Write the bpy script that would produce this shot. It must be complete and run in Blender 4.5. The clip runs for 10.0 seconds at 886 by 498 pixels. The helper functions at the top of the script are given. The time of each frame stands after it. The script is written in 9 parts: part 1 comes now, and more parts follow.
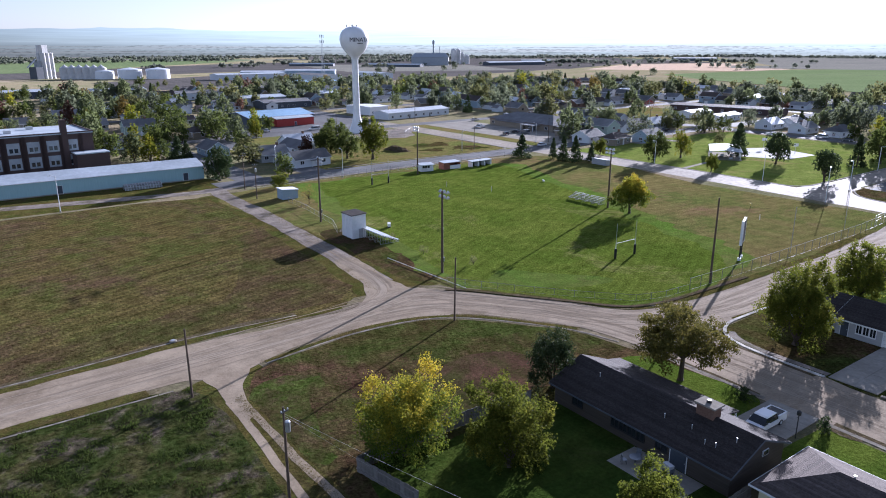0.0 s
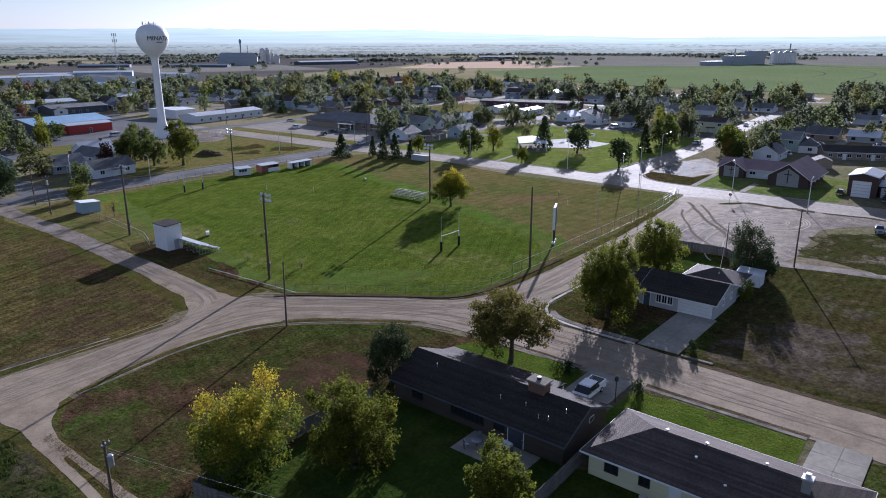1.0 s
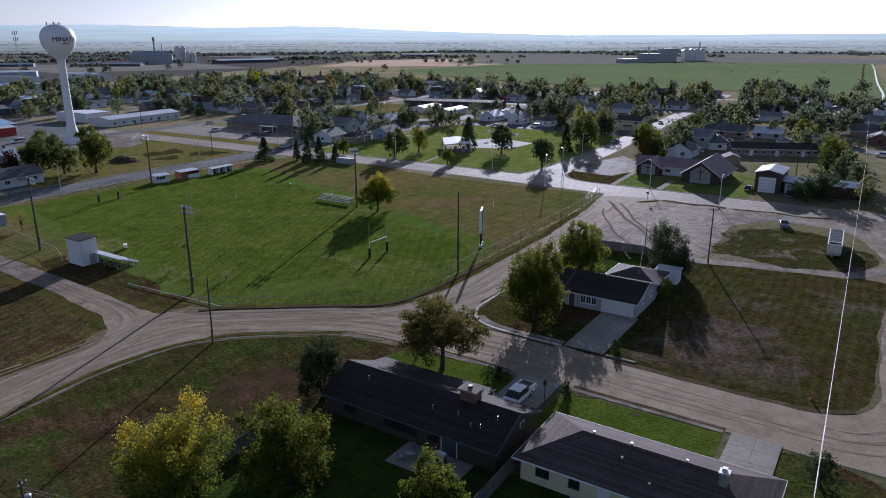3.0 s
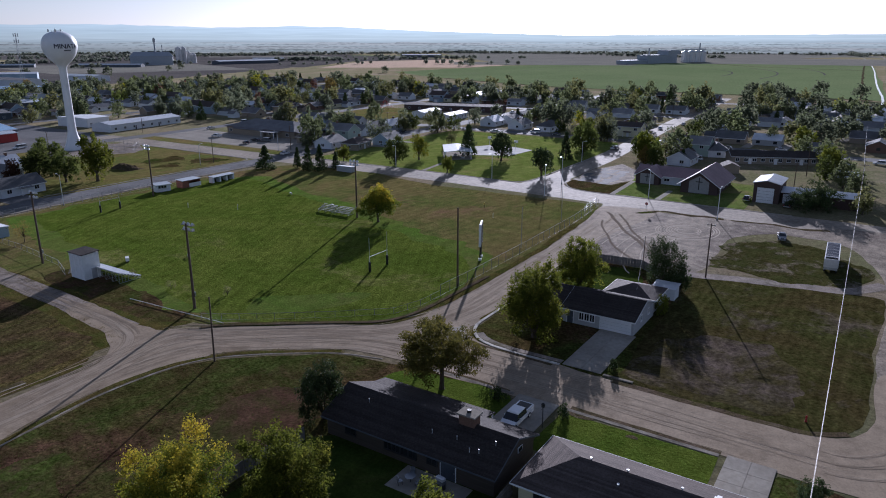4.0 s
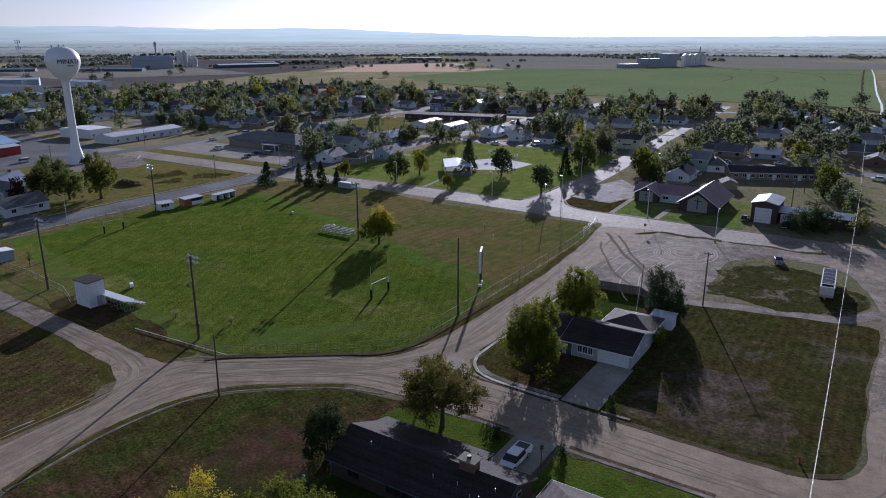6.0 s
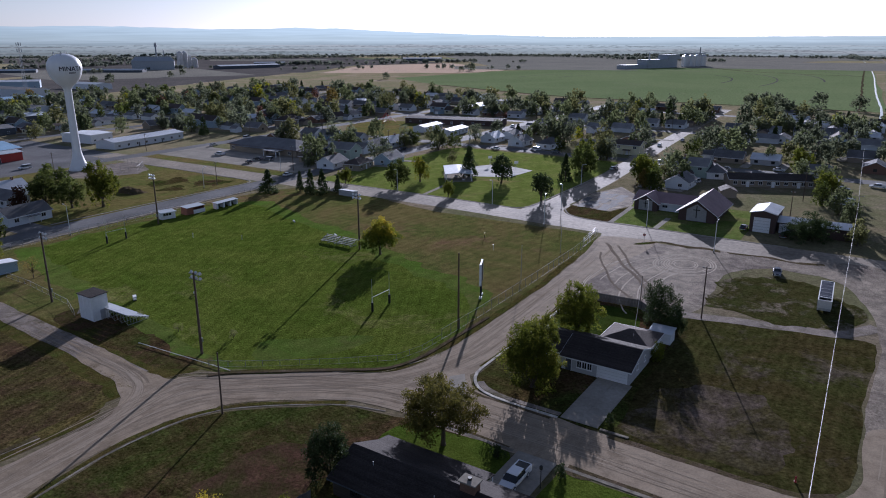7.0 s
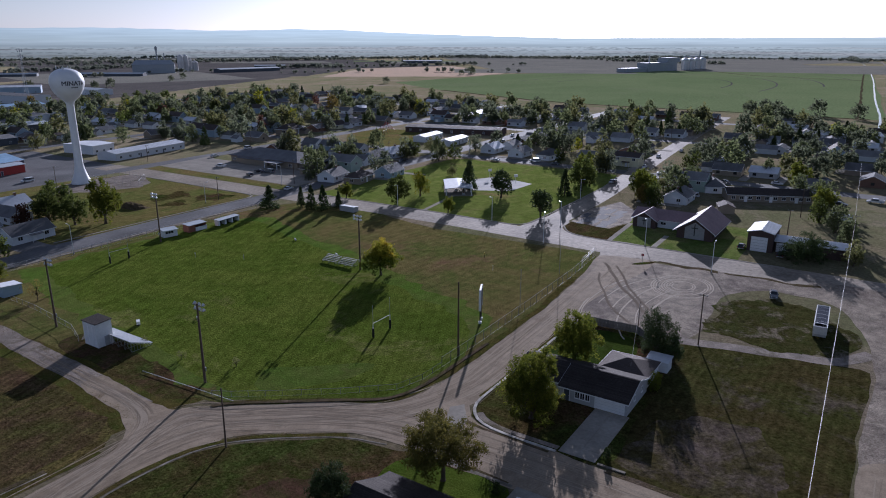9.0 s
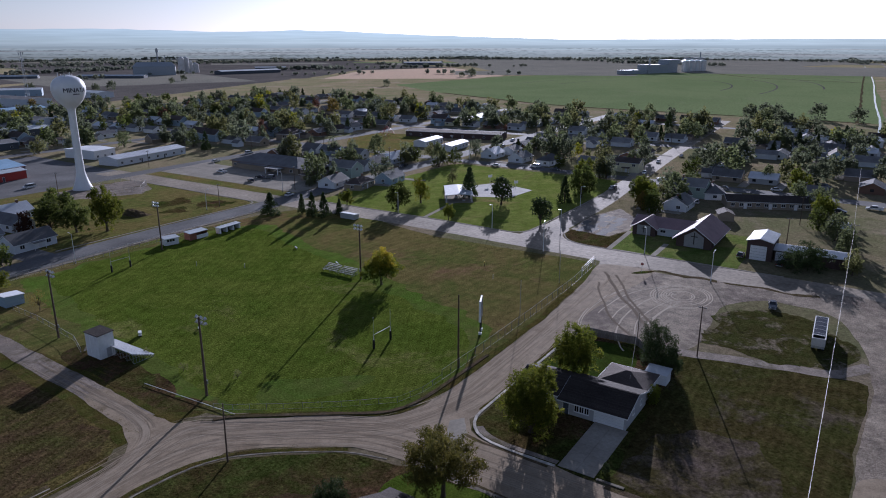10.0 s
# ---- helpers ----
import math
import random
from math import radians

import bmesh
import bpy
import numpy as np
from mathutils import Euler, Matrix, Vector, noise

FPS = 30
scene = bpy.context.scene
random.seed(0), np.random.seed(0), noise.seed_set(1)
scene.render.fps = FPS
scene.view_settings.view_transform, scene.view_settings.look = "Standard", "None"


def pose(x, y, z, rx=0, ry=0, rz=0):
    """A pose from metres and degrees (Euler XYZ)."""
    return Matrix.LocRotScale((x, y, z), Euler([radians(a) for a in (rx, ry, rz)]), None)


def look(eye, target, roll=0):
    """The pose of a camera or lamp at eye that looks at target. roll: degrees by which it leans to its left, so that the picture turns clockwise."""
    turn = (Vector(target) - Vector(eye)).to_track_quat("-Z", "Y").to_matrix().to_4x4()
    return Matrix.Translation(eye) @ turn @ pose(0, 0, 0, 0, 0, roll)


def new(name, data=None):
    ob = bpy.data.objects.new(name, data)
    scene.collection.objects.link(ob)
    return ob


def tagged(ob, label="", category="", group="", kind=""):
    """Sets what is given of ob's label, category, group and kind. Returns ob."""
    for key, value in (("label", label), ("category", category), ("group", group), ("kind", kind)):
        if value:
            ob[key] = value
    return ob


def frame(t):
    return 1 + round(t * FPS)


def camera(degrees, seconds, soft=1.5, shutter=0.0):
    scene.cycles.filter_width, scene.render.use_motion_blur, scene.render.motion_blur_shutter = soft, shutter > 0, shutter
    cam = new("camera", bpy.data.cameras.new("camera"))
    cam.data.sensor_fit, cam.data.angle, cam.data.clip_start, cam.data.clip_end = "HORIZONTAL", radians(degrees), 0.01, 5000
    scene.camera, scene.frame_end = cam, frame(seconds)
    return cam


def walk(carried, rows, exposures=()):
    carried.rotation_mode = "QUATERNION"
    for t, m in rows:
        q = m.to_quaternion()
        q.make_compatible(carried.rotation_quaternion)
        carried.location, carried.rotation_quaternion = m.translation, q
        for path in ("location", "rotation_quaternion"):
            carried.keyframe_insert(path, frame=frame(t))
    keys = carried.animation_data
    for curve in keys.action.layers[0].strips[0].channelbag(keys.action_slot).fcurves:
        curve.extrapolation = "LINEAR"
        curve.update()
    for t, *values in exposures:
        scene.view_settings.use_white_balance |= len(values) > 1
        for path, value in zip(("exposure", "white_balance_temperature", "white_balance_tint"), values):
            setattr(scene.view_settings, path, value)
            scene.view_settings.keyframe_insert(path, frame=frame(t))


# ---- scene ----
cam = camera(64.9, 10.0, 1.0)
PATH = [
    (0, (0.078, -0.510, 39.219), (56.50, 77.17, 11.22), -0.0),
    (0.5, (0.111, -0.120, 39.086), (68.09, 67.63, 11.04), -0.2),
    (1, (0.031, 0.058, 39.000), (74.41, 60.66, 10.90), -0.1),
    (1.5, (0.043, 0.129, 39.042), (78.06, 55.91, 10.84), -0.1),
    (2, (0.089, 0.200, 39.158), (80.27, 52.86, 10.81), -0.1),
    (2.5, (0.127, 0.140, 39.553), (80.47, 52.44, 11.10), -0.1),
    (4, (0.014, -0.104, 43.666), (80.36, 52.20, 15.12), -0.0),
    (4.5, (0.021, -0.141, 44.958), (80.32, 52.19, 16.46), -0.0),
    (5, (0.038, -0.163, 46.372), (80.30, 52.19, 17.92), -0.0),
    (5.5, (0.010, -0.151, 47.745), (80.35, 52.22, 19.34), -0.0),
    (7, (-0.413, -0.257, 52.288), (79.85, 52.10, 23.79), 0.0),
    (7.5, (-0.405, -0.219, 53.603), (79.89, 52.17, 25.10), 0.0),
    (8, (-0.455, -0.216, 54.992), (79.81, 52.15, 26.54), 0.0),
    (8.5, (-0.472, -0.279, 56.432), (79.86, 52.08, 27.98), 0.0),
    (9, (-0.501, -0.332, 57.866), (79.79, 52.06, 29.42), 0.0),
    (9.5, (-0.549, -0.403, 59.214), (79.74, 51.99, 30.76), 0.0),
    (10, (-0.524, -0.404, 60.283), (79.76, 52.06, 31.93), 0.0),
]
# the clip's camera darkens its picture as it turns towards the light
EXPOSURES = [(t, e, 4930, 23) for t, e in ((0, 1.50), (0.5, 1.23), (1, 0.98), (1.5, 0.78), (2, 0.63), (2.5, 0.54), (4.5, 0.50), (7, 0.43), (10, 0.37))]
walk(cam, [(t, look(eye, target, roll)) for t, eye, target, roll in PATH], EXPOSURES)

# ---- light ----
SUN_AZ, SUN_EL = radians(66.8), radians(13.6)
world = bpy.data.worlds.new("sky")
scene.world = world
world.use_nodes = True
wn, wl = world.node_tree.nodes, world.node_tree.links
sky = wn.new("ShaderNodeTexSky")
sky.sky_type = "NISHITA"
sky.sun_disc = False
sky.sun_elevation, sky.sun_rotation = SUN_EL, SUN_AZ
sky.air_density, sky.dust_density, sky.ozone_density = 1.0, 0.55, 1.0
soft_sky = wn.new("ShaderNodeHueSaturation")
soft_sky.inputs["Saturation"].default_value = 0.5
wl.new(sky.outputs[0], soft_sky.inputs["Color"])
wl.new(soft_sky.outputs[0], wn["Background"].inputs[0])
wn["Background"].inputs[1].default_value = 0.053
sun = new("sun", bpy.data.lights.new("sun", "SUN"))
sun.data.energy, sun.data.angle, sun.data.color = 5.0, radians(0.4), (1.0, 0.88, 0.72)
SUN_DIR = Vector((math.sin(SUN_AZ) * math.cos(SUN_EL), math.cos(SUN_AZ) * math.cos(SUN_EL), math.sin(SUN_EL)))
sun.matrix_world = look(SUN_DIR * 200, (0, 0, 0))

# ---- materials ----
MATS = {}


def mat(name, cols, scale=1.0, rough=0.85, bump=0.0, bscale=None, metal=0.0, big=0.0, bigscale=0.02, vary=0.0, space="Object", stretch=None, spec=0.3):
    """A grained surface: colours along one noise, slow variation along a second, relief along a third."""
    m = bpy.data.materials.new(name)
    m.use_nodes = True
    n, l = m.node_tree.nodes, m.node_tree.links
    p = n["Principled BSDF"]
    p.inputs["Roughness"].default_value, p.inputs["Metallic"].default_value = rough, metal
    p.inputs["Specular IOR Level"].default_value = spec
    co = n.new("ShaderNodeTexCoord").outputs["Object"] if space == "Object" else n.new("ShaderNodeNewGeometry").outputs["Position"]
    if stretch:
        mp = n.new("ShaderNodeMapping")
        mp.inputs["Scale"].default_value = stretch
        l.new(co, mp.inputs[0])
        co = mp.outputs[0]
    tex = n.new("ShaderNodeTexNoise")
    tex.inputs["Scale"].default_value, tex.inputs["Detail"].default_value, tex.inputs["Roughness"].default_value = scale, 6, 0.65
    l.new(co, tex.inputs["Vector"])
    ramp = n.new("ShaderNodeValToRGB")
    e = ramp.color_ramp.elements
    lo, hi = 0.32, 0.68
    for i, c in enumerate(cols):
        x = lo + (hi - lo) * i / max(1, len(cols) - 1)
        k = e[i] if i < 2 else e.new(x)
        k.position, k.color = x, (*c, 1)
    l.new(tex.outputs["Fac"], ramp.inputs[0])
    out = ramp.outputs[0]
    if big:
        t2 = n.new("ShaderNodeTexNoise")
        t2.inputs["Scale"].default_value, t2.inputs["Detail"].default_value = bigscale, 4
        l.new(co, t2.inputs["Vector"])
        r2 = n.new("ShaderNodeMapRange")
        r2.inputs[1].default_value, r2.inputs[2].default_value, r2.inputs[3].default_value, r2.inputs[4].default_value = 0.3, 0.7, 1 - big, 1 + big
        l.new(t2.outputs["Fac"], r2.inputs[0])
        hs = n.new("ShaderNodeHueSaturation")
        l.new(r2.outputs[0], hs.inputs["Value"])
        l.new(out, hs.inputs["Color"])
        out = hs.outputs[0]
    if vary:
        oi = n.new("ShaderNodeObjectInfo")
        r3 = n.new("ShaderNodeMapRange")
        r3.inputs[3].default_value, r3.inputs[4].default_value = 1 - vary, 1 + vary
        l.new(oi.outputs["Random"], r3.inputs[0])
        h3 = n.new("ShaderNodeHueSaturation")
        l.new(r3.outputs[0], h3.inputs["Value"])
        l.new(out, h3.inputs["Color"])
        out = h3.outputs[0]
    l.new(out, p.inputs["Base Color"])
    if bump:
        t4 = n.new("ShaderNodeTexNoise")
        t4.inputs["Scale"].default_value, t4.inputs["Detail"].default_value = bscale or scale * 3, 5
        l.new(co, t4.inputs["Vector"])
        b = n.new("ShaderNodeBump")
        b.inputs["Strength"].default_value, b.inputs["Distance"].default_value = min(1, bump), 0.15
        l.new(t4.outputs["Fac"], b.inputs["Height"])
        l.new(b.outputs[0], p.inputs["Normal"])
    MATS[name] = m
    return m


def turf(name, base, patch, bare, fine=2.5, patchscale=0.06, barescale=0.03, bare_at=0.62, mottle=0.22, stripe=0.0, stripe_turn=0.0, stripe_w=2.2, bump=0.7, sheen=0.36, grain=0.38, gloss=0.0):
    """Grass seen from the air: blades, patches, bare spots and, where mown, stripes."""
    m = bpy.data.materials.new(name)
    m.use_nodes = True
    n, l = m.node_tree.nodes, m.node_tree.links
    p = n["Principled BSDF"]
    p.inputs["Roughness"].default_value, p.inputs["Specular IOR Level"].default_value = 0.8 if gloss else 1.0, gloss
    if sheen:
        # blades of grass catch low light along their edges more than light from above
        p.inputs["Sheen Weight"].default_value, p.inputs["Sheen Roughness"].default_value = sheen, 0.45
    co = n.new("ShaderNodeNewGeometry").outputs["Position"]

    def noise_tex(s, d=6, r=0.6, dist=0.0):
        t = n.new("ShaderNodeTexNoise")
        t.inputs["Scale"].default_value, t.inputs["Detail"].default_value, t.inputs["Roughness"].default_value, t.inputs["Distortion"].default_value = s, d, r, dist
        l.new(co, t.inputs["Vector"])
        return t.outputs["Fac"]

    def rng(x, a, b, lo=0.0, hi=1.0):
        r = n.new("ShaderNodeMapRange")
        for i, v in zip((1, 2, 3, 4), (a, b, lo, hi)):
            r.inputs[i].default_value = v
        l.new(x, r.inputs[0])
        return r.outputs[0]

    def mix(f, a, b):
        x = n.new("ShaderNodeMix")
        x.data_type = "RGBA"
        l.new(f, x.inputs[0])
        for s, c in ((6, a), (7, b)):
            if isinstance(c, tuple):
                x.inputs[s].default_value = (*c, 1)
            else:
                l.new(c, x.inputs[s])
        return x.outputs[2]

    col = mix(rng(noise_tex(patchscale, 7, 0.7, 0.6), 0.42, 0.6), base, patch)
    col = mix(rng(noise_tex(barescale, 9, 0.75, 0.4), bare_at - 0.05, bare_at + 0.09), col, bare)
    tuft = rng(noise_tex(fine, 4, 0.7), 0.25, 0.75, 1 - grain, 1 + grain)
    mid = rng(noise_tex(0.35, 5, 0.7), 0.3, 0.7, 1 - mottle, 1 + mottle)
    mul = n.new("ShaderNodeMath")
    mul.operation = "MULTIPLY"
    l.new(tuft, mul.inputs[0])
    l.new(mid, mul.inputs[1])
    val = mul.outputs[0]
    if stripe:
        mp = n.new("ShaderNodeMapping")
        mp.inputs["Rotation"].default_value = (0, 0, radians(stripe_turn))
        l.new(co, mp.inputs[0])
        w = n.new("ShaderNodeTexWave")
        w.inputs["Scale"].default_value, w.inputs["Distortion"].default_value, w.inputs["Detail"].default_value, w.inputs["Detail Scale"].default_value = 0.314 / stripe_w, 5.0, 3, 0.35
        l.new(mp.outputs[0], w.inputs["Vector"])
        m2 = n.new("ShaderNodeMath")
        m2.operation = "MULTIPLY"
        l.new(val, m2.inputs[0])
        l.new(rng(w.outputs["Fac"], 0, 1, 1 - stripe, 1 + stripe), m2.inputs[1])
        val = m2.outputs[0]
    hs = n.new("ShaderNodeHueSaturation")
    l.new(val, hs.inputs["Value"])
    l.new(col, hs.inputs["Color"])
    l.new(hs.outputs[0], p.inputs["Base Color"])
    if sheen:
        tint = n.new("ShaderNodeHueSaturation")
        tint.inputs["Value"].default_value = 3.5
        l.new(hs.outputs[0], tint.inputs["Color"])
        l.new(tint.outputs[0], p.inputs["Sheen Tint"])
    b = n.new("ShaderNodeBump")
    b.inputs["Strength"].default_value, b.inputs["Distance"].default_value = bump, 0.25
    l.new(noise_tex(fine * 0.7, 5, 0.7), b.inputs["Height"])
    l.new(b.outputs[0], p.inputs["Normal"])
    MATS[name] = m
    return m


def leaf(name, cols, glow=0.45, rise=None):
    m = bpy.data.materials.new(name)
    m.use_nodes = True
    n, l = m.node_tree.nodes, m.node_tree.links
    p, o = n["Principled BSDF"], n["Material Output"]
    p.inputs["Roughness"].default_value, p.inputs["Specular IOR Level"].default_value = 0.7, 0.06
    g = n.new("ShaderNodeNewGeometry")
    r = n.new("ShaderNodeValToRGB")
    e = r.color_ramp.elements
    for i, c in enumerate(cols):
        x = i / max(1, len(cols) - 1)
        k = e[i] if i < 2 else e.new(x)
        k.position, k.color = x, (*c, 1)
    nz = n.new("ShaderNodeTexNoise")
    nz.inputs["Scale"].default_value, nz.inputs["Detail"].default_value = 0.3, 2
    l.new(n.new("ShaderNodeTexCoord").outputs["Object"], nz.inputs["Vector"])
    nr = n.new("ShaderNodeMapRange")
    nr.inputs[1].default_value, nr.inputs[2].default_value = 0.3, 0.7
    l.new(nz.outputs["Fac"], nr.inputs[0])
    mk = n.new("ShaderNodeMix")
    mk.inputs[0].default_value = 0.4
    l.new(nr.outputs[0], mk.inputs[2])
    l.new(g.outputs["Random Per Island"], mk.inputs[3])
    fac = mk.outputs[0]
    if rise:
        # leaf colour runs from dark green low in the crown to yellow at its top
        sp = n.new("ShaderNodeSeparateXYZ")
        l.new(n.new("ShaderNodeTexCoord").outputs["Object"], sp.inputs[0])
        zr = n.new("ShaderNodeMapRange")
        zr.inputs[1].default_value, zr.inputs[2].default_value, zr.inputs[3].default_value, zr.inputs[4].default_value = *rise, -0.55, 0.12
        l.new(sp.outputs[2], zr.inputs[0])
        ad = n.new("ShaderNodeMath")
        l.new(fac, ad.inputs[0])
        l.new(zr.outputs[0], ad.inputs[1])
        fac = ad.outputs[0]
    l.new(fac, r.inputs[0])
    oi = n.new("ShaderNodeObjectInfo")
    mr = n.new("ShaderNodeMapRange")
    mr.inputs[3].default_value, mr.inputs[4].default_value = 0.75, 1.25
    l.new(oi.outputs["Random"], mr.inputs[0])
    hs = n.new("ShaderNodeHueSaturation")
    l.new(mr.outputs[0], hs.inputs["Value"])
    l.new(r.outputs[0], hs.inputs["Color"])
    l.new(hs.outputs[0], p.inputs["Base Color"])
    t = n.new("ShaderNodeBsdfTranslucent")
    l.new(hs.outputs[0], t.inputs[0])
    mx = n.new("ShaderNodeMixShader")
    mx.inputs[0].default_value = glow
    l.new(p.outputs[0], mx.inputs[1])
    l.new(t.outputs[0], mx.inputs[2])
    l.new(mx.outputs[0], o.inputs[0])
    MATS[name] = m
    return m


# ground covers
turf("prairie", (0.115, 0.096, 0.060), (0.082, 0.082, 0.042), (0.150, 0.122, 0.090), 1.2, 0.02, 0.012, 0.56)
turf("dry_grass", (0.084, 0.066, 0.023), (0.062, 0.066, 0.017), (0.082, 0.052, 0.031), 2.2, 0.09, 0.045, 0.54, mottle=0.5, stripe=0.14, stripe_turn=70, stripe_w=1.7, bump=1.0, grain=0.95, sheen=0.08)
turf("lot_grass", (0.054, 0.042, 0.016), (0.042, 0.052, 0.012), (0.074, 0.042, 0.026), 2.2, 0.08, 0.045, 0.55, mottle=0.48, stripe=0.08, stripe_turn=20, stripe_w=1.5, bump=1.0, grain=0.8, sheen=0.10)
turf("vacant", (0.048, 0.039, 0.015), (0.042, 0.043, 0.013), (0.100, 0.078, 0.062), 1.6, 0.07, 0.045, 0.60, mottle=0.46, stripe=0.10, stripe_turn=90, stripe_w=1.6, grain=0.62, sheen=0.14)
turf("plot_green", (0.044, 0.060, 0.012), (0.050, 0.040, 0.016), (0.066, 0.044, 0.025), 2.2, 0.16, 0.1, 0.56, mottle=0.45, grain=0.62, sheen=0.14)
turf("island_weeds", (0.046, 0.042, 0.015), (0.042, 0.046, 0.014), (0.19, 0.156, 0.122), 1.8, 0.16, 0.13, 0.57, mottle=0.42, grain=0.6, sheen=0.1)
turf("vacant_bare", (0.050, 0.042, 0.016), (0.056, 0.048, 0.025), (0.098, 0.077, 0.062), 1.6, 0.14, 0.09, 0.53, mottle=0.46, grain=0.62, sheen=0.1)
turf("weeds", (0.030, 0.040, 0.010), (0.050, 0.046, 0.017), (0.092, 0.072, 0.056), 1.6, 0.22, 0.16, 0.545, mottle=0.55, bump=1.0, grain=0.85, sheen=0.05)
turf("sport_turf", (0.055, 0.077, 0.010), (0.073, 0.090, 0.014), (0.150, 0.128, 0.052), 2.8, 0.05, 0.022, 0.61, mottle=0.34, stripe=0.07, stripe_turn=62, stripe_w=1.9, bump=0.9, grain=0.72, sheen=0.24)
turf("half_turf", (0.062, 0.078, 0.016), (0.052, 0.084, 0.012), (0.085, 0.078, 0.028), 2.6, 0.06, 0.03, 0.58, stripe=0.05, stripe_turn=96, stripe_w=4.5)
turf("dry_turf", (0.085, 0.0705, 0.026), (0.061, 0.068, 0.018), (0.102, 0.064, 0.036), 2.4, 0.05, 0.03, 0.58, mottle=0.3, stripe=0.07, stripe_turn=96, stripe_w=2.6, grain=0.45)
turf("lawn", (0.080, 0.102, 0.020), (0.106, 0.118, 0.030), (0.130, 0.106, 0.046), 3.0, 0.09, 0.05, 0.60, mottle=0.28, grain=0.45)
turf("yard_lawn", (0.046, 0.070, 0.009), (0.062, 0.082, 0.012), (0.085, 0.080, 0.028), 3.0, 0.12, 0.05, 0.66, mottle=0.26)
turf("church_grass", (0.062, 0.088, 0.020), (0.086, 0.100, 0.028), (0.110, 0.104, 0.042), 2.0, 0.10, 0.08, 0.55, mottle=0.3, grain=0.4)
turf("red_soil", (0.084, 0.047, 0.031), (0.066, 0.046, 0.024), (0.045, 0.046, 0.014), 2.2, 0.12, 0.08, 0.50, mottle=0.32, sheen=0.0, grain=0.5)
# Darker copy of the lawn; the back gardens' shade is in its colour.
turf("shade_lawn", (0.032, 0.052, 0.009), (0.044, 0.060, 0.011), (0.060, 0.055, 0.020), 2.4, 0.12, 0.06, 0.62, mottle=0.3, sheen=0.08)
# Crop green is lightened so the far fields hold some haze.
turf("crop_green", (0.19, 0.24, 0.105), (0.22, 0.265, 0.12), (0.25, 0.262, 0.145), 0.5, 0.006, 0.004, 0.60, stripe=0.05, stripe_turn=10, stripe_w=14, sheen=0.0)
turf("stubble", (0.28, 0.265, 0.215), (0.24, 0.228, 0.19), (0.32, 0.295, 0.235), 0.4, 0.01, 0.004, 0.6, stripe=0.04, stripe_turn=0, stripe_w=18, sheen=0.0)
turf("plough", (0.125, 0.115, 0.105), (0.155, 0.14, 0.125), (0.20, 0.178, 0.15), 0.4, 0.01, 0.006, 0.62, stripe=0.06, stripe_turn=0, stripe_w=16, sheen=0.0)
turf("rust_field", (0.215, 0.160, 0.118), (0.19, 0.15, 0.112), (0.24, 0.195, 0.145), 0.4, 0.01, 0.005, 0.6)
turf("gravel", (0.315, 0.255, 0.182), (0.275, 0.220, 0.155), (0.20, 0.155, 0.105), 3.5, 0.16, 0.09, 0.58, mottle=0.22, bump=0.12, sheen=0.0, grain=0.17, gloss=0.012)
turf("lot_gravel", (0.31, 0.262, 0.20), (0.235, 0.197, 0.152), (0.15, 0.12, 0.098), 3.0, 0.08, 0.06, 0.53, mottle=0.42, bump=0.6, sheen=0.0, grain=0.4, gloss=0.012)
turf("track_gravel", (0.265, 0.225, 0.186), (0.200, 0.170, 0.140), (0.095, 0.082, 0.046), 3.0, 0.2, 0.14, 0.57, mottle=0.3, bump=0.5, sheen=0.0, grain=0.26, gloss=0.015)
turf("dirt_edge", (0.104, 0.078, 0.052), (0.080, 0.068, 0.032), (0.144, 0.116, 0.088), 3.0, 0.3, 0.2, 0.58, bump=0.8, sheen=0.0)
turf("verge_grass", (0.072, 0.058, 0.018), (0.050, 0.056, 0.013), (0.080, 0.056, 0.028), 3.0, 0.2, 0.15, 0.58, bump=0.9, mottle=0.35, grain=0.5, sheen=0.16)
mat("asphalt", [(0.11, 0.108, 0.106), (0.165, 0.162, 0.158)], 1.2, 0.85, 0.25, 6, big=0.3, bigscale=0.06, space="World", spec=0.05)
mat("street", [(0.20, 0.168, 0.128), (0.34, 0.295, 0.232)], 0.8, 0.76, 0.15, 5, big=0.3, bigscale=0.06, space="World", spec=0.03)
mat("concrete", [(0.26, 0.235, 0.195), (0.34, 0.312, 0.262)], 1.4, 0.95, 0.2, 12, big=0.2, bigscale=0.15, space="World", spec=0.01)
mat("kerb_pale", [(0.40, 0.372, 0.32), (0.56, 0.53, 0.47)], 0.8, 0.95, 0.2, 12, big=0.35, bigscale=0.4, space="World", spec=0.01)
mat("kerb_stone", [(0.15, 0.132, 0.105), (0.29, 0.262, 0.215)], 0.6, 1.0, 0.2, 12, big=0.4, bigscale=0.3, space="World", spec=0.01)
mat("track_mark", [(0.32, 0.265, 0.195), (0.37, 0.31, 0.235)], 2.0, 1.0, 0.3, 8, space="World", spec=0.0)
mat("track_mark_dark", [(0.242, 0.194, 0.138), (0.28, 0.226, 0.164)], 2.0, 1.0, 0.3, 8, space="World", spec=0.0)
# Concrete of the park court, lighter than the other concrete.
mat("court_concrete", [(0.52, 0.50, 0.46), (0.62, 0.60, 0.56)], 1.2, 0.9, 0.2, 10, big=0.15, bigscale=0.12, space="World", spec=0.02)
mat("pale_panel", [(0.27, 0.265, 0.255), (0.33, 0.325, 0.31)], 1.0, 0.75, 0.1, 3)
mat("yard_track", [(0.165, 0.134, 0.105), (0.235, 0.195, 0.15)], 2.0, 1.0, 0.3, 8, space="World", spec=0.0)
